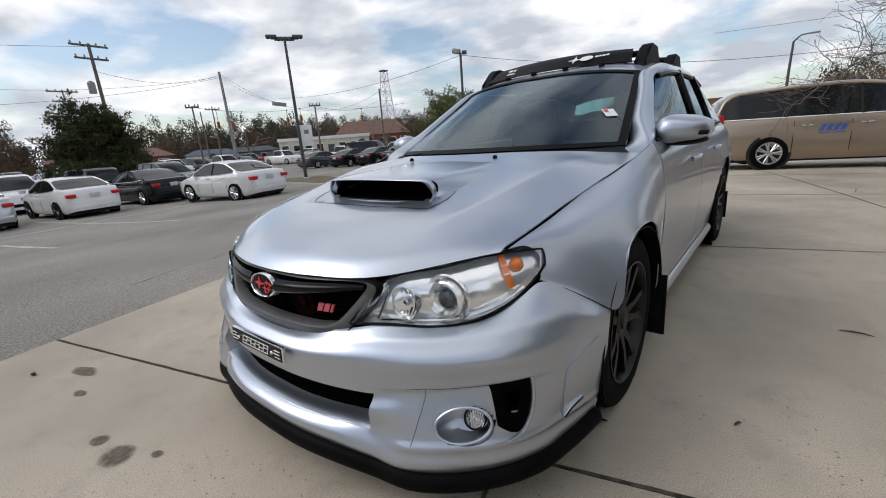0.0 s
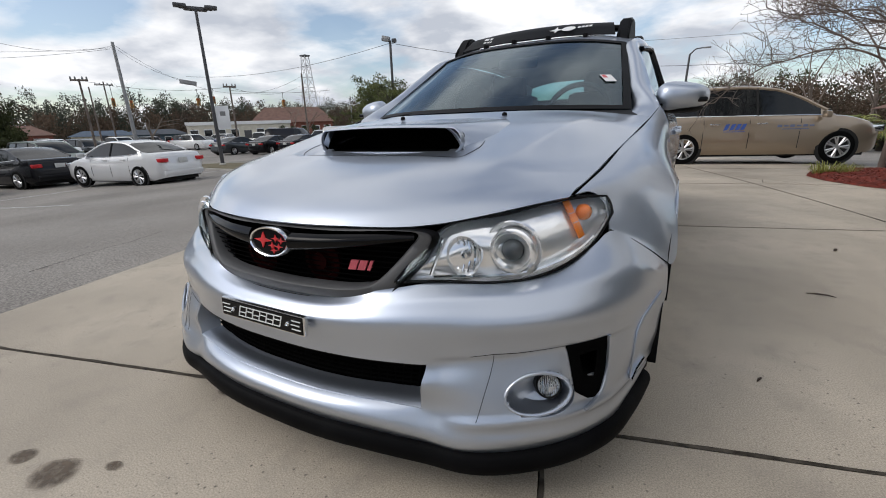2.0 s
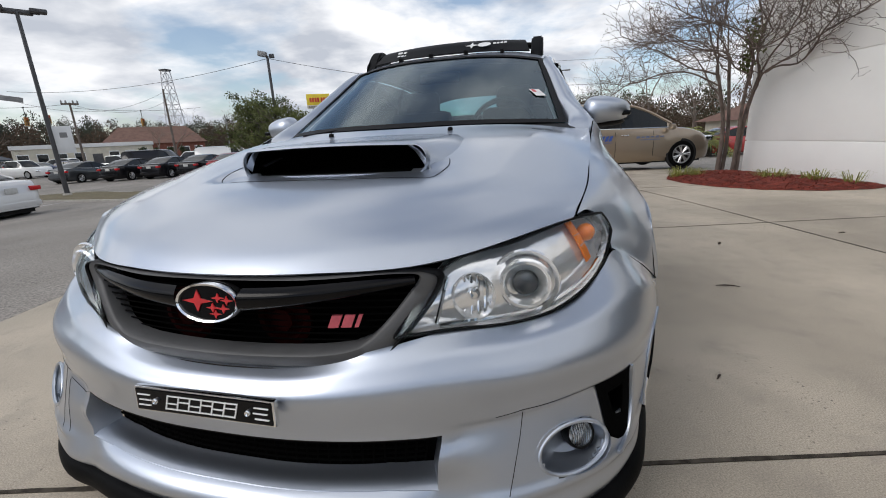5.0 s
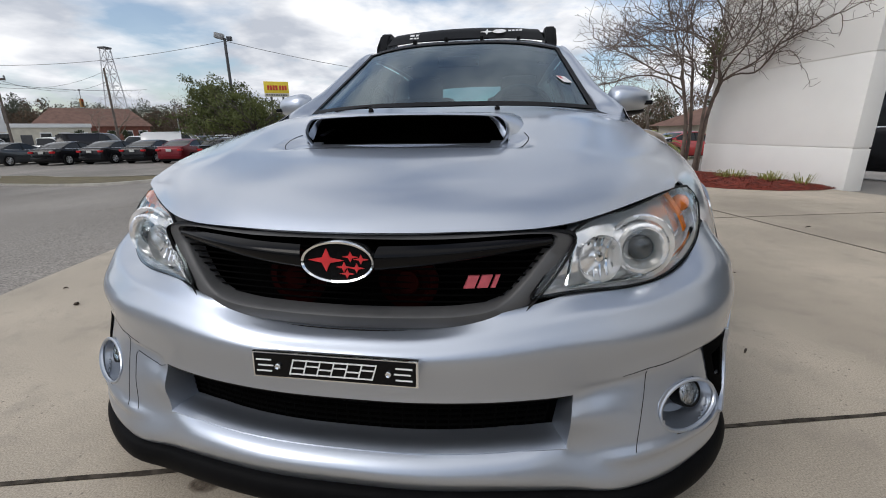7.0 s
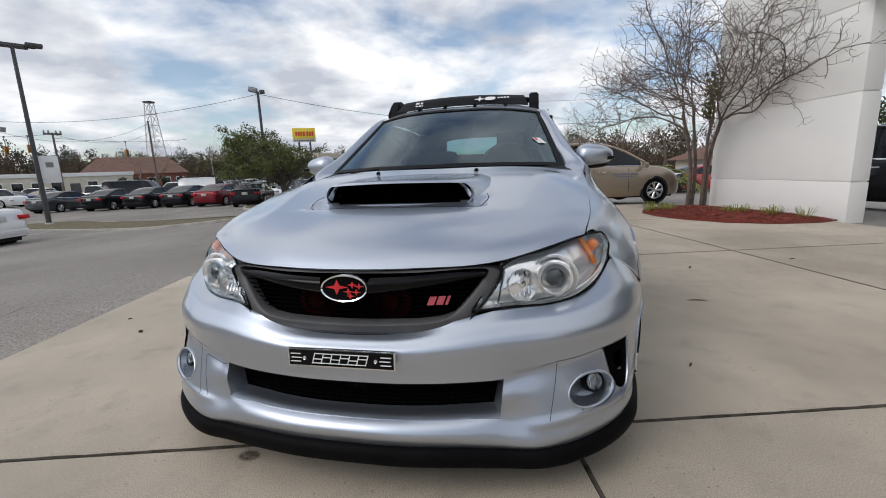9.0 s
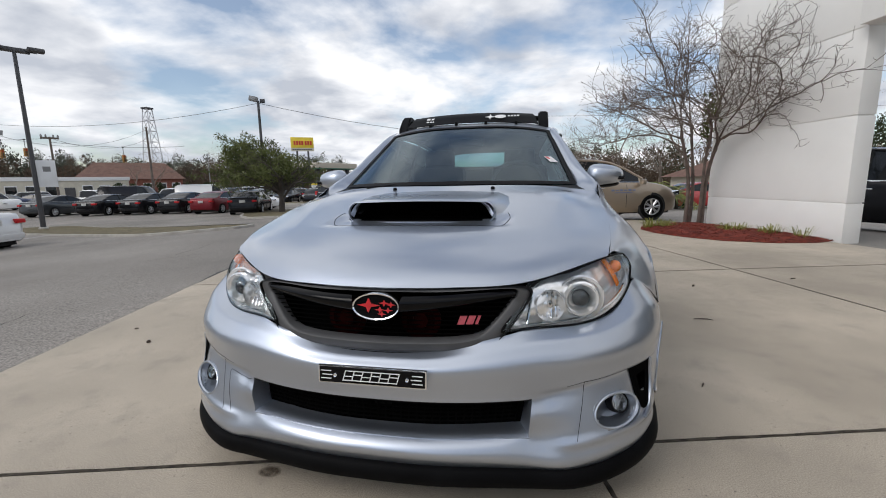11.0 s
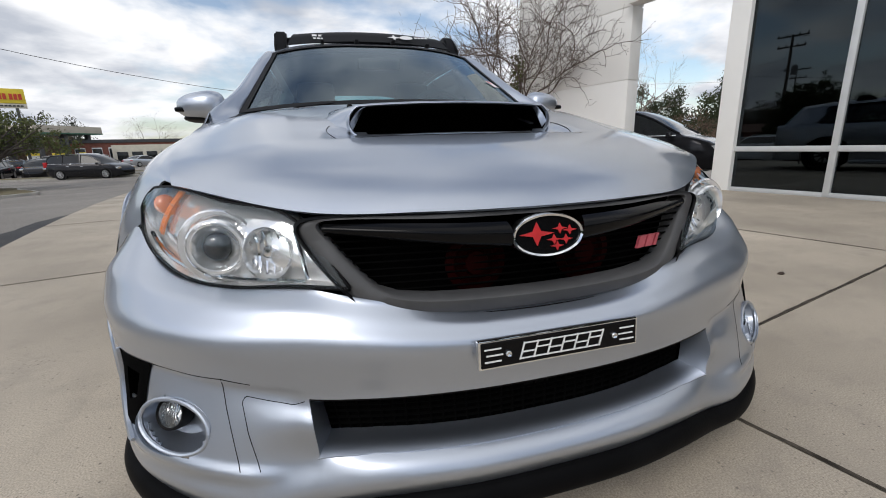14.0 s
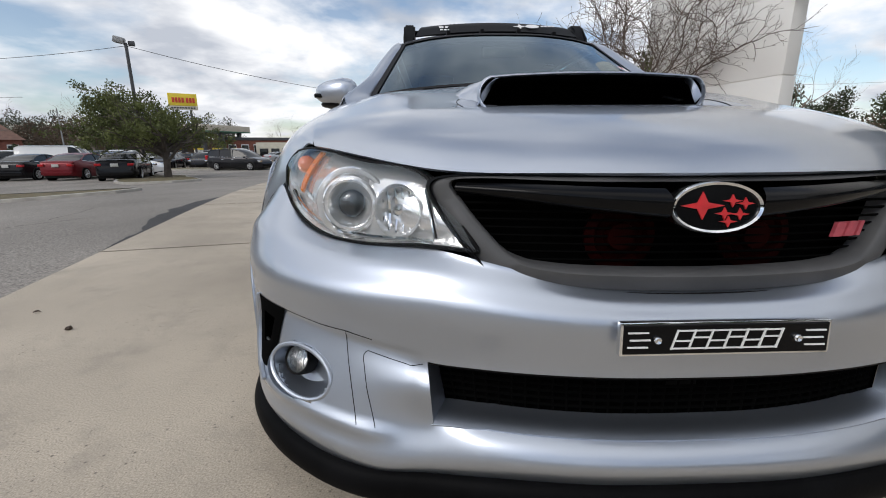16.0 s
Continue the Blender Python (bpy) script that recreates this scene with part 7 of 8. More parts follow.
for k in range(4):
    leg = B()
    tube(leg, [cor(0, k), cor(1, k)], 0.12, 5)
    part("leg", leg, TOWERM, tw)
for q0, q1 in zip(lv[:-1], lv[1:]):
    for k in range(4):
        tube(bm, [cor(q0, k), cor(q1, (k + 1) % 4)], 0.05, 4)
        tube(bm, [cor(q0, (k + 1) % 4), cor(q1, k)], 0.05, 4)
        tube(bm, [cor(q1, k), cor(q1, (k + 1) % 4)], 0.065, 4)
part("bracing", bm, TOWERM, tw)
part("platform", box(B(), (tx, ty, tt + 0.2), (1.9, 1.9, 0.35), 0.05), POLED, tw)

# yellow roadside sign: lettering shown as bars
sn_ = empty("road_sign", "yellow roadside sign with red and dark bars on a post", "sign")
sm_ = pose(-28.75, 51.7, 6.25, 0, 0, 28)
part("board", box(B(), (0, 0, 0.18), (2.9, 0.3, 1.35), 0.04, sm_), YELLOW, sn_)
part("lower_board", box(B(), (0, 0, -0.72), (2.9, 0.3, 0.42), 0.03, sm_), CREAM, sn_)
bm = B()
for k in range(7):
    box(bm, (-0.95 + 0.32 * k + (0.12 if k > 3 else 0), -0.17, 0.12), (0.24, 0.03, 0.55), 0, sm_)
part("sign_bars", bm, SIGNR, sn_, "red bars", 0)
bm = B()
for k in range(9):
    box(bm, (-1.15 + 0.28 * k, -0.17, -0.72), (0.2, 0.03, 0.14), 0, sm_)
part("sign_bars", bm, POLED, sn_, "dark bars", 0)
for o in (-0.7, 0.7):
    part("post", box(B(), (o, 0, -4.0), (0.25, 0.25, 6.4), 0.02, sm_), POLED, sn_)

# petrol station
gs = empty("gas_station", "petrol station canopy with dark columns and pumps", "gas station")
gm = pose(-37.0, 74.5, -0.9, 0, 0, -20)
part("canopy", box(B(), (0, 0, 5.1), (6.6, 10.5, 1.05), 0.05, gm), mat("canopy_cream", (0.50, 0.45, 0.37), 0.7, 0, 0.06, 1), gs, "cream canopy")
part("canopy_stripe", box(B(), (0, 0, 4.62), (6.66, 10.56, 0.16), 0, gm), mat("canopy_green", (0.05, 0.16, 0.10), 0.6), gs, "", 0)
for cx_ in (-2.1, 2.1):
    for cy_ in (-3.8, 0.0, 3.8):
        part("column", box(B(), (cx_, cy_, 2.3), (0.55, 0.55, 4.6), 0.03, gm), POLED, gs)
        pu = part("pump", box(B(), (cx_, cy_ - 1.2, 1.0), (0.7, 1.1, 1.9), 0.05, gm), mat("pump_white", (0.70, 0.70, 0.68), 0.5), gs, "white and red fuel pump")
        part("pump_band", box(B(), (cx_, cy_ - 1.2, 1.85), (0.76, 1.16, 0.3), 0.02, gm), YELLOW, pu, "", 0)
        part("pump_band", box(B(), (cx_, cy_ - 1.2, 0.5), (0.74, 1.14, 0.5), 0.02, gm), SIGNR, pu, "", 0)
st_ = part("shop", box(B(), (-4.5, 15.5, 1.7), (9, 6, 3.4), 0.05, gm), BRICK, gs, "low shop behind the canopy")
for k in range(6):
    part("shop_window", box(B(), (-8.2 + 1.45 * k, 12.47, 1.4), (1.1, 0.08, 1.8), 0.02, gm), CGLASS, st_)


def house(name, label, x, y, w, d, h, roof, deg, wm, rm, wins=6, gable=True):
    """A low building with walls, roof, windows and a door."""
    z = land(x, y) - 0.05
    m = pose(x, y, z, 0, 0, deg)
    t = empty(name, label, "building", "")
    part("wall", box(B(), (0, 0, h / 2), (w, d, h), 0, m), wm, t, "", 0)
    bm = B()
    if gable:
        e = 0.5
        a = [bm.verts.new(m @ Vector(p)) for p in ((-w / 2 - e, -d / 2 - e, h), (w / 2 + e, -d / 2 - e, h), (w / 2 + e, d / 2 + e, h), (-w / 2 - e, d / 2 + e, h), (-w / 2 + d * 0.25, 0, h + roof), (w / 2 - d * 0.25, 0, h + roof))]
        for q in ((0, 1, 5, 4), (1, 2, 5), (2, 3, 4, 5), (3, 0, 4), (3, 2, 1, 0)):
            bm.faces.new([a[k] for k in q])
    else:
        box(bm, (0, 0, h + roof / 2), (w + 0.3, d + 0.3, roof), 0.03, m)
    part("roof", bm, rm, t, "", 0)
    for k in range(wins):
        x_ = -w / 2 + w * (k + 0.5) / wins
        if k == wins // 2:
            part("door", box(B(), (x_, -d / 2, 1.05), (1.1, 0.1, 2.1), 0.02, m), POLED, t)
        else:
            wi = part("window", box(B(), (x_, -d / 2, h * 0.55), (w / wins * 0.55, 0.1, h * 0.42), 0.02, m), CGLASS, t)
            part("frame", box(B(), (x_, -d / 2 + 0.02, h * 0.55), (w / wins * 0.62, 0.1, h * 0.50), 0.02, m), WHITEP, wi)
    return t


house("building", "long low building with a brown roof", -70, 64.5, 15, 9, 3.4, 3.0, 47, BRICK, ROOFB, 7)
house("building", "low cream building with a flat roof", -63.5, 47.0, 15, 7, 3.0, 0.5, 55, CREAM, WHITEP, 8, False)
house("building", "small cream house with a dark blue roof", -85.5, 36.8, 8.5, 6, 1.9, 0.9, 66, CREAM, mat("slate_blue_roof", (0.07, 0.10, 0.14), 0.8), 3)
house("building", "low building with dark awning", -82.5, 43.5, 9, 6, 1.9, 0.9, 63, mat("teal_wall", (0.07, 0.11, 0.14), 0.8), mat("dark_roof", (0.06, 0.07, 0.085), 0.8), 5)
house("building", "long brown-roofed house among trees", -94, 23.0, 18, 8, 2.3, 1.6, 76, BRICK, ROOFB, 6)
house("building", "red brick shop with a pale front", -29.2, 82.0, 16, 8, 3.4, 0.5, 20, BRICK, POLED, 8, False)
br = bpy.data.objects["building.005"]
part("shop_front", box(B(), (1.0, -4.06, 1.5), (8.5, 0.12, 3.0), 0.02, pose(-29.2, 82.0, land(-29.2, 82.0), 0, 0, 20)), CREAM, br, "cream shop front")
for k in range(4):
    part("shop_window", box(B(), (-2.0 + 1.9 * k, -4.14, 1.2), (1.4, 0.06, 1.5), 0.02, pose(-29.2, 82.0, land(-29.2, 82.0), 0, 0, 20)), CGLASS, br)
house("building", "small house with a brown hipped roof", 14.0, 29.3, 6.2, 5, 1.9, 1.1, 18, CREAM, ROOFB, 4)
house("building", "tan flat-roofed building behind the minivan", -1.0, 40.0, 12, 7, 2.6, 0.5, 10, mat("tan_wall", (0.36, 0.25, 0.17), 0.8), ROOFB, 6, False)

# street lamp beyond the minivan
lr_ = rod_thing("street_lamp", "slim dark street lamp with a curved arm", "street lamp", [(0.75, 39.4, -0.95), (0.78, 39.4, 3.5), (0.84, 39.4, 5.5), (1.2, 39.35, 5.85), (1.8, 39.3, 5.9)], [0.11, 0.09, 0.07, 0.05, 0.04], POLED)
part("lamp_head", box(B(), (1.95, 39.3, 5.88), (0.5, 0.22, 0.1), 0.03), POLEM, lr_)

# trees
leafy_tree(-13.6, 21.4, 1.4, 3.0, 2.8, 3, 27000, 0.13, None, "live oak with an airy green crown on a lot island", lean=(-3.5, 1.9))
LEAFK = mat("dark_oak_leaf", (0.062, 0.070, 0.028), 0.6, 0, 0.35, 0.8, tint=(0.024, 0.030, 0.012), spec=0.12)
leafy_tree(-36.0, 7.9, 0.9, 4.6, 3.1, 5, 56000, 0.17, LEAFK, "broad dark evergreen tree at the edge of the lot")
leafy_tree(-38.5, -2.8, 0.9, 4.6, 3.6, 6, 60000, 0.18, LEAFK, "broad dark evergreen tree at the edge of the lot")


def fan_palm(x, y, h, seed):
    """A low palm: a fibrous stump and arching fronds cut into leaflets."""
    rg = random.Random(seed)
    z = land(x, y) - 0.04
    t = empty("palm", "low bushy palm with arching green fronds", "palm")
    part("trunk", tube(B(), [(x, y, z), (x, y, z + h * 0.5), (x + 0.03, y, z + h)], [0.22, 0.20, 0.16], 10), DARKBARK, t)
    for k in range(34):
        a, up = rg.random() * 6.283, rg.uniform(-0.1, 1.3)
        o = Vector((math.cos(a), math.sin(a), 0))
        ln = rg.uniform(1.1, 1.7)
        pts = [Vector((x, y, z + h)) + o * ln * math.cos(up) * q + Vector((0, 0, ln * (math.sin(up) * q - 0.55 * q * q))) for q in np.linspace(0, 1, 8)]
        bm = tube(B(), pts, [0.012, 0.011, 0.010, 0.009, 0.008, 0.006, 0.005, 0.003], 3)
        sd = o.cross(Vector((0, 0, 1)))
        for i in range(2, 8):
            for sg in (1, -1):
                for w in (0, 0.5):
                    p = pts[i - 1].lerp(pts[i], w)
                    e = p + sd * sg * 0.34 * (1 - 0.4 * abs(i - 4) / 4) + (pts[i] - pts[i - 1]).normalized() * 0.22 - Vector((0, 0, 0.07))
                    dv = (pts[i] - pts[i - 1]).normalized() * 0.028
                    bm.faces.new([bm.verts.new(p - dv), bm.verts.new(p + dv), bm.verts.new(e)])
        part("frond", bm, BLADE if k % 3 else LEAF, t, "", 0)
    return t


fan_palm(6.6, 21.5, 0.9, 8)
fan_palm(8.1, 23.0, 0.7, 9)
bare_tree("bare_tree", "distant leafless tree on the skyline", -53, 27.5, -1, 1, 3.4, 0.20, 5, 31, TWIGM, 0.1, "bare trees far off")
bare_tree("bare_tree", "distant leafless tree on the skyline", -40.0, 52.0, -1, 1, 2.6, 0.16, 5, 33, TWIGM, 0.1, "bare trees far off")
bare_tree("bare_tree", "distant leafless tree on the skyline", -31.6, 95.0, -1, 2, 3.0, 0.18, 5, 34, TWIGM, 0.4, "bare trees far off")
bare_tree("bare_tree", "tall leafless tree beyond the passage", 34.0, 41.0, -1, 1, 4.4, 0.20, 6, 35, TWIGM, 0.05, "bare trees far off")
for k, (x, y, s) in enumerate(((4.2, 44, 3.0), (6.0, 46, 2.4), (9.5, 42, 3.6), (13.5, 44, 3.2), (17.5, 46, 3.4), (23, 50, 3.4), (-46, 44, 2.6), (-38.5, 60, 2.4), (-60, 75, 3.0))):
    bare_tree("bare_tree", "distant leafless tree on the skyline", x, y, -0.8, 2, s, 0.13, 5, 40 + k, TWIGM, 0.35, "bare trees far off")


FARLEAF = mat("far_evergreen_leaf", (0.070, 0.078, 0.052), 0.8, 0, 0.3, 0.15)


def woods(name, label, m, spots_, n, size, seed):
    rg = random.Random(seed)
    blobs = []
    for x, y, r, h in spots_:
        z = -1.0
        for k in range(5):
            q = (k + 0.6) / 5
            blobs.append((x + rg.gauss(0, r * 0.3), y + rg.gauss(0, r * 0.3), z + h * q, r * (1.0 - 0.65 * q) * rg.uniform(0.7, 1.1), h * 0.17))
    return tagged(leaf_obj(name, leaf_crown(rg, blobs, n, size), m), label, "trees", kind="stuff")


def ring_spots(az0, az1, d0, d1, n, h0, h1, seed):
    rg = random.Random(seed)
    out = []
    for _ in range(n):
        a, d = radians(rg.uniform(az0, az1)), rg.uniform(d0, d1)
        out.append((d * math.sin(a), d * math.cos(a), rg.uniform(2.5, 4.5), rg.uniform(h0, h1)))
    return out


woods("far_woods", "dark evergreen woods along the skyline", FARLEAF, ring_spots(-100, -58, 112, 145, 170, 6.0, 10.5, 1) + ring_spots(-60, -24, 112, 145, 130, 6.0, 9.5, 11), 270000, 0.36, 2)
woods("far_woods", "brown winter woods along the skyline", LEAFB, ring_spots(-98, -24, 100, 118, 140, 4.4, 8.0, 3), 150000, 0.30, 4)
woods("far_woods", "dark evergreen woods beyond the houses", LEAFD, ring_spots(4, 75, 60, 90, 70, 4.0, 7.0, 5), 90000, 0.30, 6)
woods("far_woods", "brown winter woods beyond the houses", LEAFB, ring_spots(0, 70, 46, 62, 64, 2.8, 5.0, 7), 90000, 0.20, 8)
woods("far_woods", "tall pines beyond the passage", LEAFD, [(60, 53, 3.2, 10.5), (63, 49, 3.0, 9.5), (56, 58, 3.2, 9), (44, 60, 3.4, 8.5), (48, 58, 3.4, 9), (52, 57, 3.4, 8), (40, 63, 3.4, 8.5), (36, 64, 3.2, 7.5)], 30000, 0.30, 9)
woods("hedge", "clipped dark hedge before the far buildings", LEAFD, [(-56 + 1.4 * k, 49 + 1.1 * k, 1.4, 2.4) for k in range(14)], 14000, 0.25, 10)
# never in view: woods added behind the camera to darken the reflected horizon
for sx_ in (-1, 1):
    woods("far_woods", "unseen low woods added behind the camera to darken reflections", LEAFD, ring_spots(100 * sx_ + (0 if sx_ > 0 else -80), 100 * sx_ + (80 if sx_ > 0 else 0), 50, 75, 60, 8, 12, 20 + sx_), 24000, 1.1, 22)

# islands: kerb, grass
def island(name, pts, label, h=0.12):
    ks_ = knots([[(x, y, 0) for x, y in pts + pts[:1]]])
    c = spline([(x, y, 0) for x, y in pts + pts[:1]], ks_, np.linspace(0, 1, 61))[:-1]
    rim_ = B()
    outer = [rim_.verts.new((p[0], p[1], land(p[0], p[1]) - 0.04)) for p in c]
    top_ = [rim_.verts.new((p[0], p[1], land(p[0], p[1]) + h)) for p in c]
    cen_ = c.mean(0)
    inn = [rim_.verts.new((p[0] + (cen_[0] - p[0]) * 0.15 / max(0.5, np.linalg.norm(cen_ - p)), p[1] + (cen_[1] - p[1]) * 0.15 / max(0.5, np.linalg.norm(cen_ - p)), land(p[0], p[1]) + h)) for p in c]
    n = len(c)
    for a, b in ((outer, top_), (top_, inn)):
        for i in range(n):
            rim_.faces.new([a[i], a[(i + 1) % n], b[(i + 1) % n], b[i]])
    i0 = empty(name, label, "traffic island", kind="structure")
    part("kerb", rim_, KERB, i0)
    top = B()
    vs = [top.verts.new((v[0], v[1], land(v[0], v[1]) + h - 0.01)) for v in c]
    f = top.faces.new(vs)
    part("lawn", top, GRASS, i0)
    return i0


island("traffic_island", [(-7.6, 9.3), (-9.0, 8.9), (-13, 10.0), (-18, 11.6), (-22, 12.8), (-23, 14.0), (-21.5, 14.8), (-17, 13.6), (-12, 12.0), (-9.0, 11.0), (-7.6, 10.2)], "kerbed island of thin dry grass", 0.03)
island("traffic_island", [(-10.2, 15.9), (-11.6, 16.0), (-13.3, 17.4), (-15.6, 20.5), (-17.4, 23.6), (-17.0, 25.2), (-15.2, 24.8), (-12.6, 21.5), (-10.4, 18.2), (-9.7, 16.7)], "kerbed lot island of leaf litter round the oak", 0.05)
island("verge", [(-30, 36), (-20, 34.5), (-8, 34.0), (4, 35), (4, 37), (-8, 36.2), (-20, 37.2), (-30, 38.5)], "strip of winter grass beside the road", 0.12)
island("verge", [(-44, 46), (-26, 43.5), (-8, 42.0), (8, 42), (8, 44), (-8, 44.4), (-26, 46.5), (-44, 49)], "strip of winter grass before the station", 0.12)

# painted bay lines
def paint_line(x0, y0, x1, y1, w=0.10):
    d = Vector((x1 - x0, y1 - y0, 0))
    n = Vector((-d.y, d.x, 0)).normalized() * w / 2
    bm = B()
    k_ = max(2, int(d.length))
    rows_ = [[bm.verts.new((p.x, p.y, land(p.x, p.y) - 0.030)) for p in (Vector((x0, y0, 0)) + d * i / k_ - n, Vector((x0, y0, 0)) + d * i / k_ + n)] for i in range(k_ + 1)]
    for a, b in zip(rows_[:-1], rows_[1:]):
        bm.faces.new([a[0], a[1], b[1], b[0]])
    return tagged(obj("bay_line", bm, PAINTW), "worn white parking bay line on asphalt", "road marking", "bay lines", "structure")


for k in range(-2, 6):
    paint_line(-17.4 - 0.27 * k - 0.4, 1.05 + 2.75 * k, -22.3 - 0.27 * k, 0.35 + 2.75 * k)
paint_line(-10.2, 3.2, -19.0, 1.75)
paint_line(-9.2, 0.75, -12.7, 0.28)
paint_line(-12.2, -14, -17.0, 12.0, 0.12)

# stains, cracks, twigs and leaves on the concrete
def blot(x, y, rx, ry, a, seed):
    rg = random.Random(seed)
    bm = B()
    ph = [rg.random() * 6 for _ in range(4)]
    vs = []
    for k in range(40):
        t = 6.2832 * k / 40
        q = 1 + 0.10 * math.sin(2 * t + ph[0]) + 0.07 * math.sin(3 * t + ph[1]) + 0.05 * math.sin(5 * t + ph[2])
        px, py = rx * q * math.cos(t), ry * q * math.sin(t)
        vs.append(bm.verts.new((x + px * math.cos(a) - py * math.sin(a), y + px * math.sin(a) + py * math.cos(a), 0.0016)))
    bm.faces.new(vs)
    return tagged(obj("stain", bm, STAIN), "dark oil stain on the concrete", "stain", "stains on the concrete", "structure")


def soft_stain():
    m = STAIN
    t = m.node_tree
    p = t.nodes["Principled BSDF"]
    co = t.nodes.new("ShaderNodeTexCoord")
    n = t.nodes.new("ShaderNodeTexNoise")
    n.inputs["Scale"].default_value, n.inputs["Detail"].default_value = 40, 4
    mr = t.nodes.new("ShaderNodeMapRange")
    mr.inputs[1].default_value, mr.inputs[2].default_value = 0.3, 0.6
    mr.inputs[3].default_value, mr.inputs[4].default_value = 0.45, 0.95
    t.links.new(co.outputs["Object"], n.inputs["Vector"])
    t.links.new(n.outputs["Fac"], mr.inputs[0])
    # the rim fades out
    cen = t.nodes.new("ShaderNodeVectorMath")
    cen.operation = "SUBTRACT"
    cen.inputs[1].default_value = (0.5, 0.5, 0.0)
    t.links.new(co.outputs["Generated"], cen.inputs[0])
    fl = t.nodes.new("ShaderNodeVectorMath")
    fl.operation = "MULTIPLY"
    fl.inputs[1].default_value = (1.0, 1.0, 0.0)
    t.links.new(cen.outputs[0], fl.inputs[0])
    ln_ = t.nodes.new("ShaderNodeVectorMath")
    ln_.operation = "LENGTH"
    t.links.new(fl.outputs[0], ln_.inputs[0])
    fade = t.nodes.new("ShaderNodeMapRange")
    fade.inputs[1].default_value, fade.inputs[2].default_value = 0.30, 0.49
    fade.inputs[3].default_value, fade.inputs[4].default_value = 0.85, 0.0
    t.links.new(ln_.outputs["Value"], fade.inputs[0])
    am = t.nodes.new("ShaderNodeMath")
    am.operation = "MULTIPLY"
    t.links.new(mr.outputs[0], am.inputs[0])
    t.links.new(fade.outputs[0], am.inputs[1])
    t.links.new(am.outputs[0], p.inputs["Alpha"])


soft_stain()
for k, (x, y, rx, ry, a) in enumerate(((-0.525, -0.43, 0.085, 0.055, 0.3), (-0.40, -0.335, 0.032, 0.02, 0.3), (-0.69, -0.44, 0.05, 0.03, 0.4), (-1.45, -0.33, 0.11, 0.04, 0.35), (-1.20, -0.40, 0.05, 0.025, 0.3), (-0.43, 0.04, 0.045, 0.03, 0.2))):
    blot(x, y, rx, ry, a, k)
rg = random.Random(9)
LITTER = mat("dead_leaf", (0.06, 0.04, 0.028), 0.8, 0, 0.2, 30)
for k, (x, y, ln, a) in enumerate(((1.62, 1.93, 0.12, -0.1), (2.1, 1.0, 0.035, -0.5), (1.24, 0.92, 0.03, 1.0), (-1.9, 1.0, 0.025, 0.5), (-2.2, 1.2, 0.03, 0.2), (-1.65, -0.5, 0.03, 0.6), (2.9, 3.3, 0.05, 0.2), (1.9, 2.9, 0.025, 1.1))):
    d = Vector((math.cos(a), math.sin(a), 0)) * ln / 2
    n = Vector((-d.y, d.x, 0)) * (0.10 if k % 2 == 0 else 0.35)
    bm = B()
    c = Vector((x, y, 0.005))
    tube(bm, [c - d, c - d * 0.3 + n * 0.4 + Vector((0, 0, 0.004)), c + d * 0.4 - n * 0.2 + Vector((0, 0, 0.006)), c + d], [0.002, 0.0045, 0.004, 0.0015] if k % 2 == 0 else [0.003, 0.009, 0.010, 0.002], 5)
    tagged(obj("twig" if k % 2 == 0 else "dead_leaf", bm, LITTER, smooth=60), "small dry brown twig on the concrete" if k % 2 == 0 else "small curled dead leaf on the concrete", "twig" if k % 2 == 0 else "leaf", "litter on the concrete")

# concrete slabs, laid in a skewed grid with recessed joints
pav = empty("pavement", "pale concrete forecourt in large jointed slabs", "pavement", kind="structure")
UJ = [-2.15, 0.70, 3.41, 6.2]
VJ = [-8.2, -5.4, -2.6, 0.20, 3.0, 5.85, 8.7, 11.5, 14.3]
for i, (u0, u1) in enumerate(zip(UJ[:-1], UJ[1:])):
    for v0, v1 in zip(VJ[:-1], VJ[1:]):
        g_ = 0.008
        bm = B()
        nu_, nv_ = 4, 4
        rg2 = random.Random(int(u0 * 100) * 31 + int(v0 * 100))
        top = [[uv(u0 + g_ + (u1 - u0 - 2 * g_) * a / nu_, v0 + g_ + (v1 - v0 - 2 * g_) * b / nv_) for a in range(nu_ + 1)] for b in range(nv_ + 1)]
        g3 = np.array([[(p.x, p.y, land(p.x, p.y)) for p in r] for r in top])
        skin(bm, g3)
        rimv = [g3[0, a] for a in range(nu_ + 1)] + [g3[b, nu_] for b in range(1, nv_ + 1)] + [g3[nv_, a] for a in range(nu_ - 1, -1, -1)] + [g3[b, 0] for b in range(nv_ - 1, 0, -1)]
        up = [bm.verts.new(p) for p in rimv]
        dn = [bm.verts.new((p[0], p[1], p[2] - 0.12)) for p in rimv]
        for k in range(len(up)):
            bm.faces.new([up[k], up[(k + 1) % len(up)], dn[(k + 1) % len(up)], dn[k]])
        bmesh.ops.remove_doubles(bm, verts=bm.verts[:], dist=1e-5)
        part("slab", bm, CONC, pav, "", 0)

WET = mat("damp_asphalt", (0.034, 0.031, 0.029), 0.6, 0, 0.3, 2, 0.3, 80, spec=0.3)
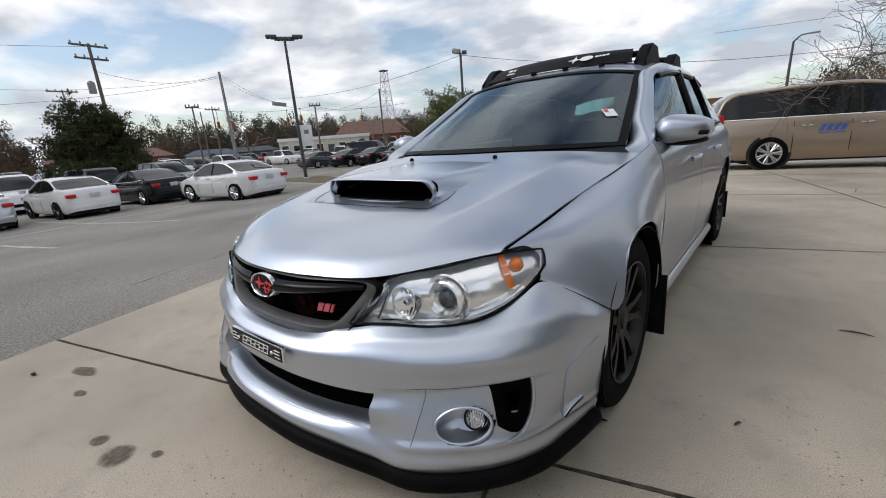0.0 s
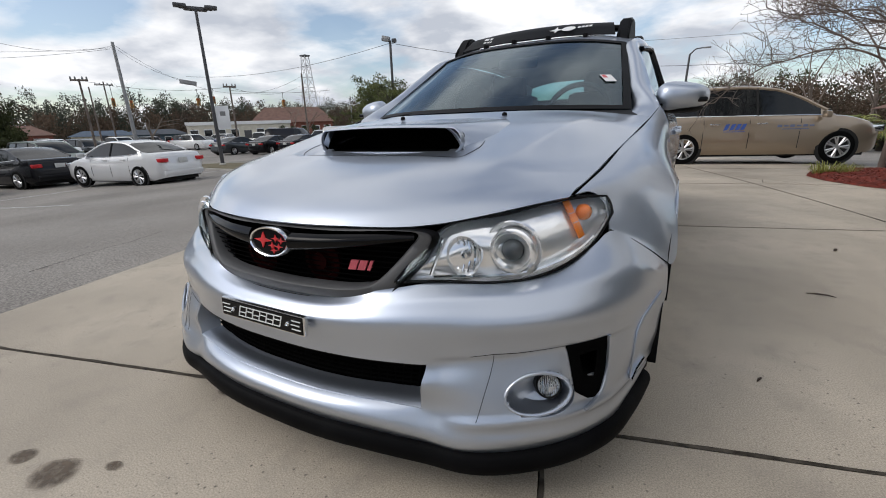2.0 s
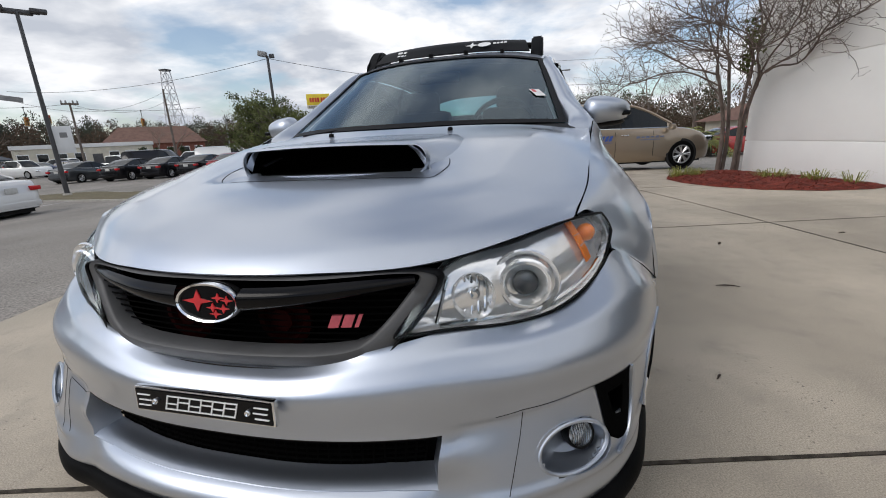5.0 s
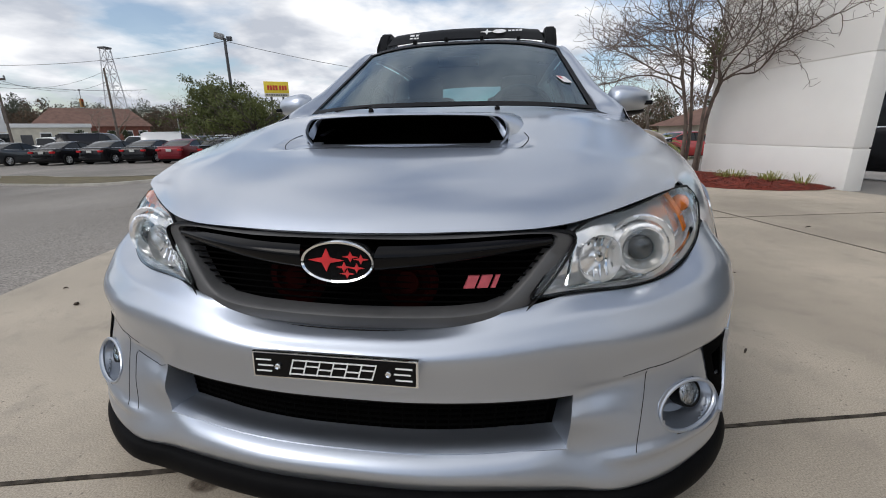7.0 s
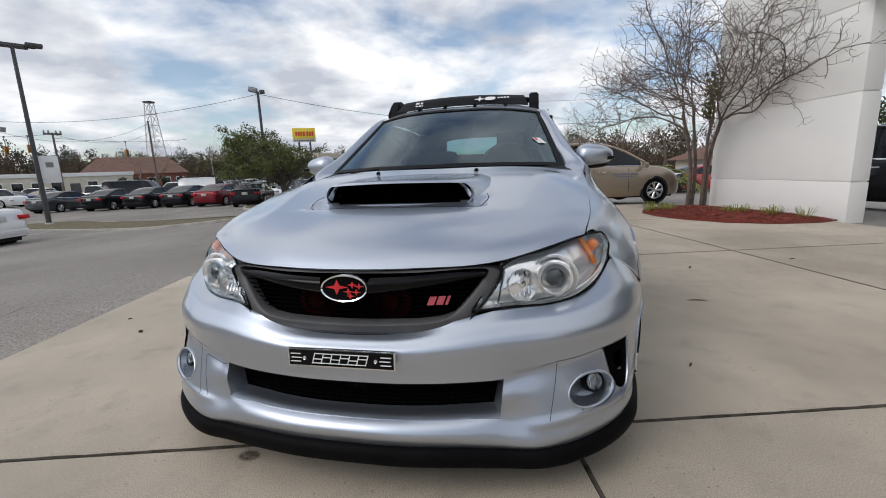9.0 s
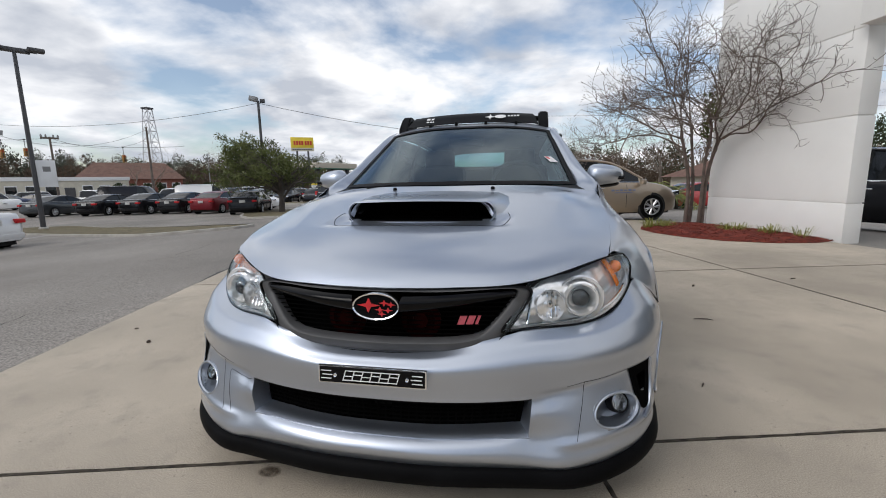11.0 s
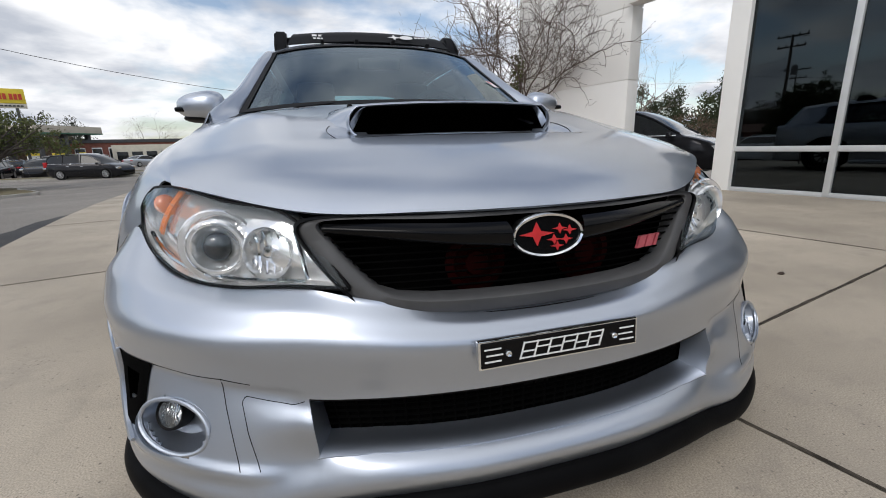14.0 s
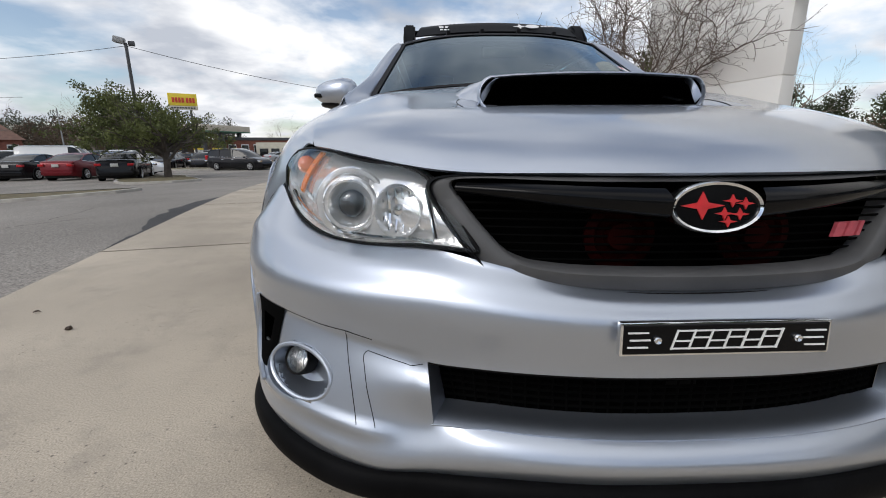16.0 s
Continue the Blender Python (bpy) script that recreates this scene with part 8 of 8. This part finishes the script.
for k, (v0, v1, w) in enumerate(((3.0, 4.5, 0.08), (4.0, 7.4, 0.27))):
    bm = B()
    n_ = 24
    ed = [uv(-2.158, v0 + (v1 - v0) * i / n_) for i in range(n_ + 1)]
    ou = [uv(-2.158 - w * (0.15 + math.sin(math.pi * i / n_) ** 0.6) * (1 + 0.35 * noise.noise((i * 0.45, k * 3.0, 1.0))), v0 + (v1 - v0) * i / n_) for i in range(n_ + 1)]
    ra = [bm.verts.new((p.x, p.y, land(p.x, p.y) - 0.031 + 0.001 * k)) for p in ed]
    rb = [bm.verts.new((p.x, p.y, land(p.x, p.y) - 0.031 + 0.001 * k)) for p in ou]
    for i in range(n_):
        bm.faces.new([ra[i], ra[i + 1], rb[i + 1], rb[i]])
    tagged(obj("damp_patch", bm, WET), "dark damp strip on asphalt beside the concrete edge", "stain", "stains on the asphalt", "structure")

# dark, ragged joint lines between the slabs
JOINT = mat("joint_dirt", (0.085, 0.072, 0.058), 0.95, 0, 0.4, 25, 0.3, 90, spec=0.1)


def joint_line(a, b, w, seed):
    """A thin dirty seam from a to b on the forecourt, uneven in width."""
    d = b - a
    n_ = max(6, int(d.length / 0.06))
    t = d.normalized()
    n = Vector((-t.y, t.x, 0))
    bm = B()
    prev = None
    for i in range(n_ + 1):
        p = a + d * i / n_
        k = 0.55 + 0.75 * abs(noise.noise((p.x * 7, p.y * 7, seed))) + 0.5 * abs(noise.noise((p.x * 31, p.y * 31, seed)))
        o = 0.004 * noise.noise((p.x * 9, p.y * 9, seed + 5))
        z = land(p.x, p.y) + 0.0022
        c = [bm.verts.new((p.x + n.x * q, p.y + n.y * q, z)) for q in (o - w * k / 2, o + w * k / 2)]
        if prev:
            bm.faces.new([prev[0], prev[1], c[1], c[0]])
        prev = c
    return part("joint", bm, JOINT, pav, "", 0)


for k, v_ in enumerate(VJ[1:-1]):
    joint_line(uv(UJ[0], v_), uv(UJ[-1], v_), 0.016 if k == 2 else 0.013, k)
for k, u_ in enumerate(UJ[1:-1]):
    joint_line(uv(u_, VJ[0]), uv(u_, VJ[-1]), 0.016, 20 + k)
for k, line in enumerate((((2.05, 7.1), (2.35, 6.9), (2.6, 6.45), (2.9, 6.3)), ((1.75, 7.6), (2.05, 7.1), (2.0, 6.7), (2.35, 6.55)))):
    for p, q in zip(line[:-1], line[1:]):
        joint_line(Vector((*p, 0)), Vector((*q, 0)), 0.010, 40 + k)

# cracks in the asphalt along the forecourt
CRACK = mat("crack_dirt", (0.045, 0.040, 0.036), 0.95, 0, 0.3, 20, spec=0.1)
for k, line in enumerate((((-3.18, 0.36), (-3.29, 0.64), (-3.40, 0.87), (-3.43, 1.16), (-3.58, 1.52)), ((-4.95, 3.80), (-4.80, 3.97), (-4.61, 4.14), (-4.32, 4.35)), ((-4.82, 4.30), (-4.92, 4.62), (-5.0, 5.07), (-5.2, 5.5)))):
    bm = B()
    prev = None
    for i in range(41):
        f = i / 40 * (len(line) - 1)
        j = min(int(f), len(line) - 2)
        p = Vector((*line[j], 0)).lerp(Vector((*line[j + 1], 0)), f - j)
        t = (Vector((*line[j + 1], 0)) - Vector((*line[j], 0))).normalized()
        n = Vector((-t.y, t.x, 0))
        p = p + n * 0.03 * noise.noise((p.x * 6, p.y * 6, k))
        w = 0.002 + 0.010 * abs(noise.noise((p.x * 14, p.y * 14, k + 3.0)))
        c = [bm.verts.new((p.x + n.x * q, p.y + n.y * q, land(p.x, p.y) - 0.029)) for q in (-w, w)]
        if prev:
            bm.faces.new([prev[0], prev[1], c[1], c[0]])
        prev = c
    tagged(obj("crack", bm, CRACK), "thin dark crack in worn asphalt", "crack", "cracks in the asphalt", "structure")
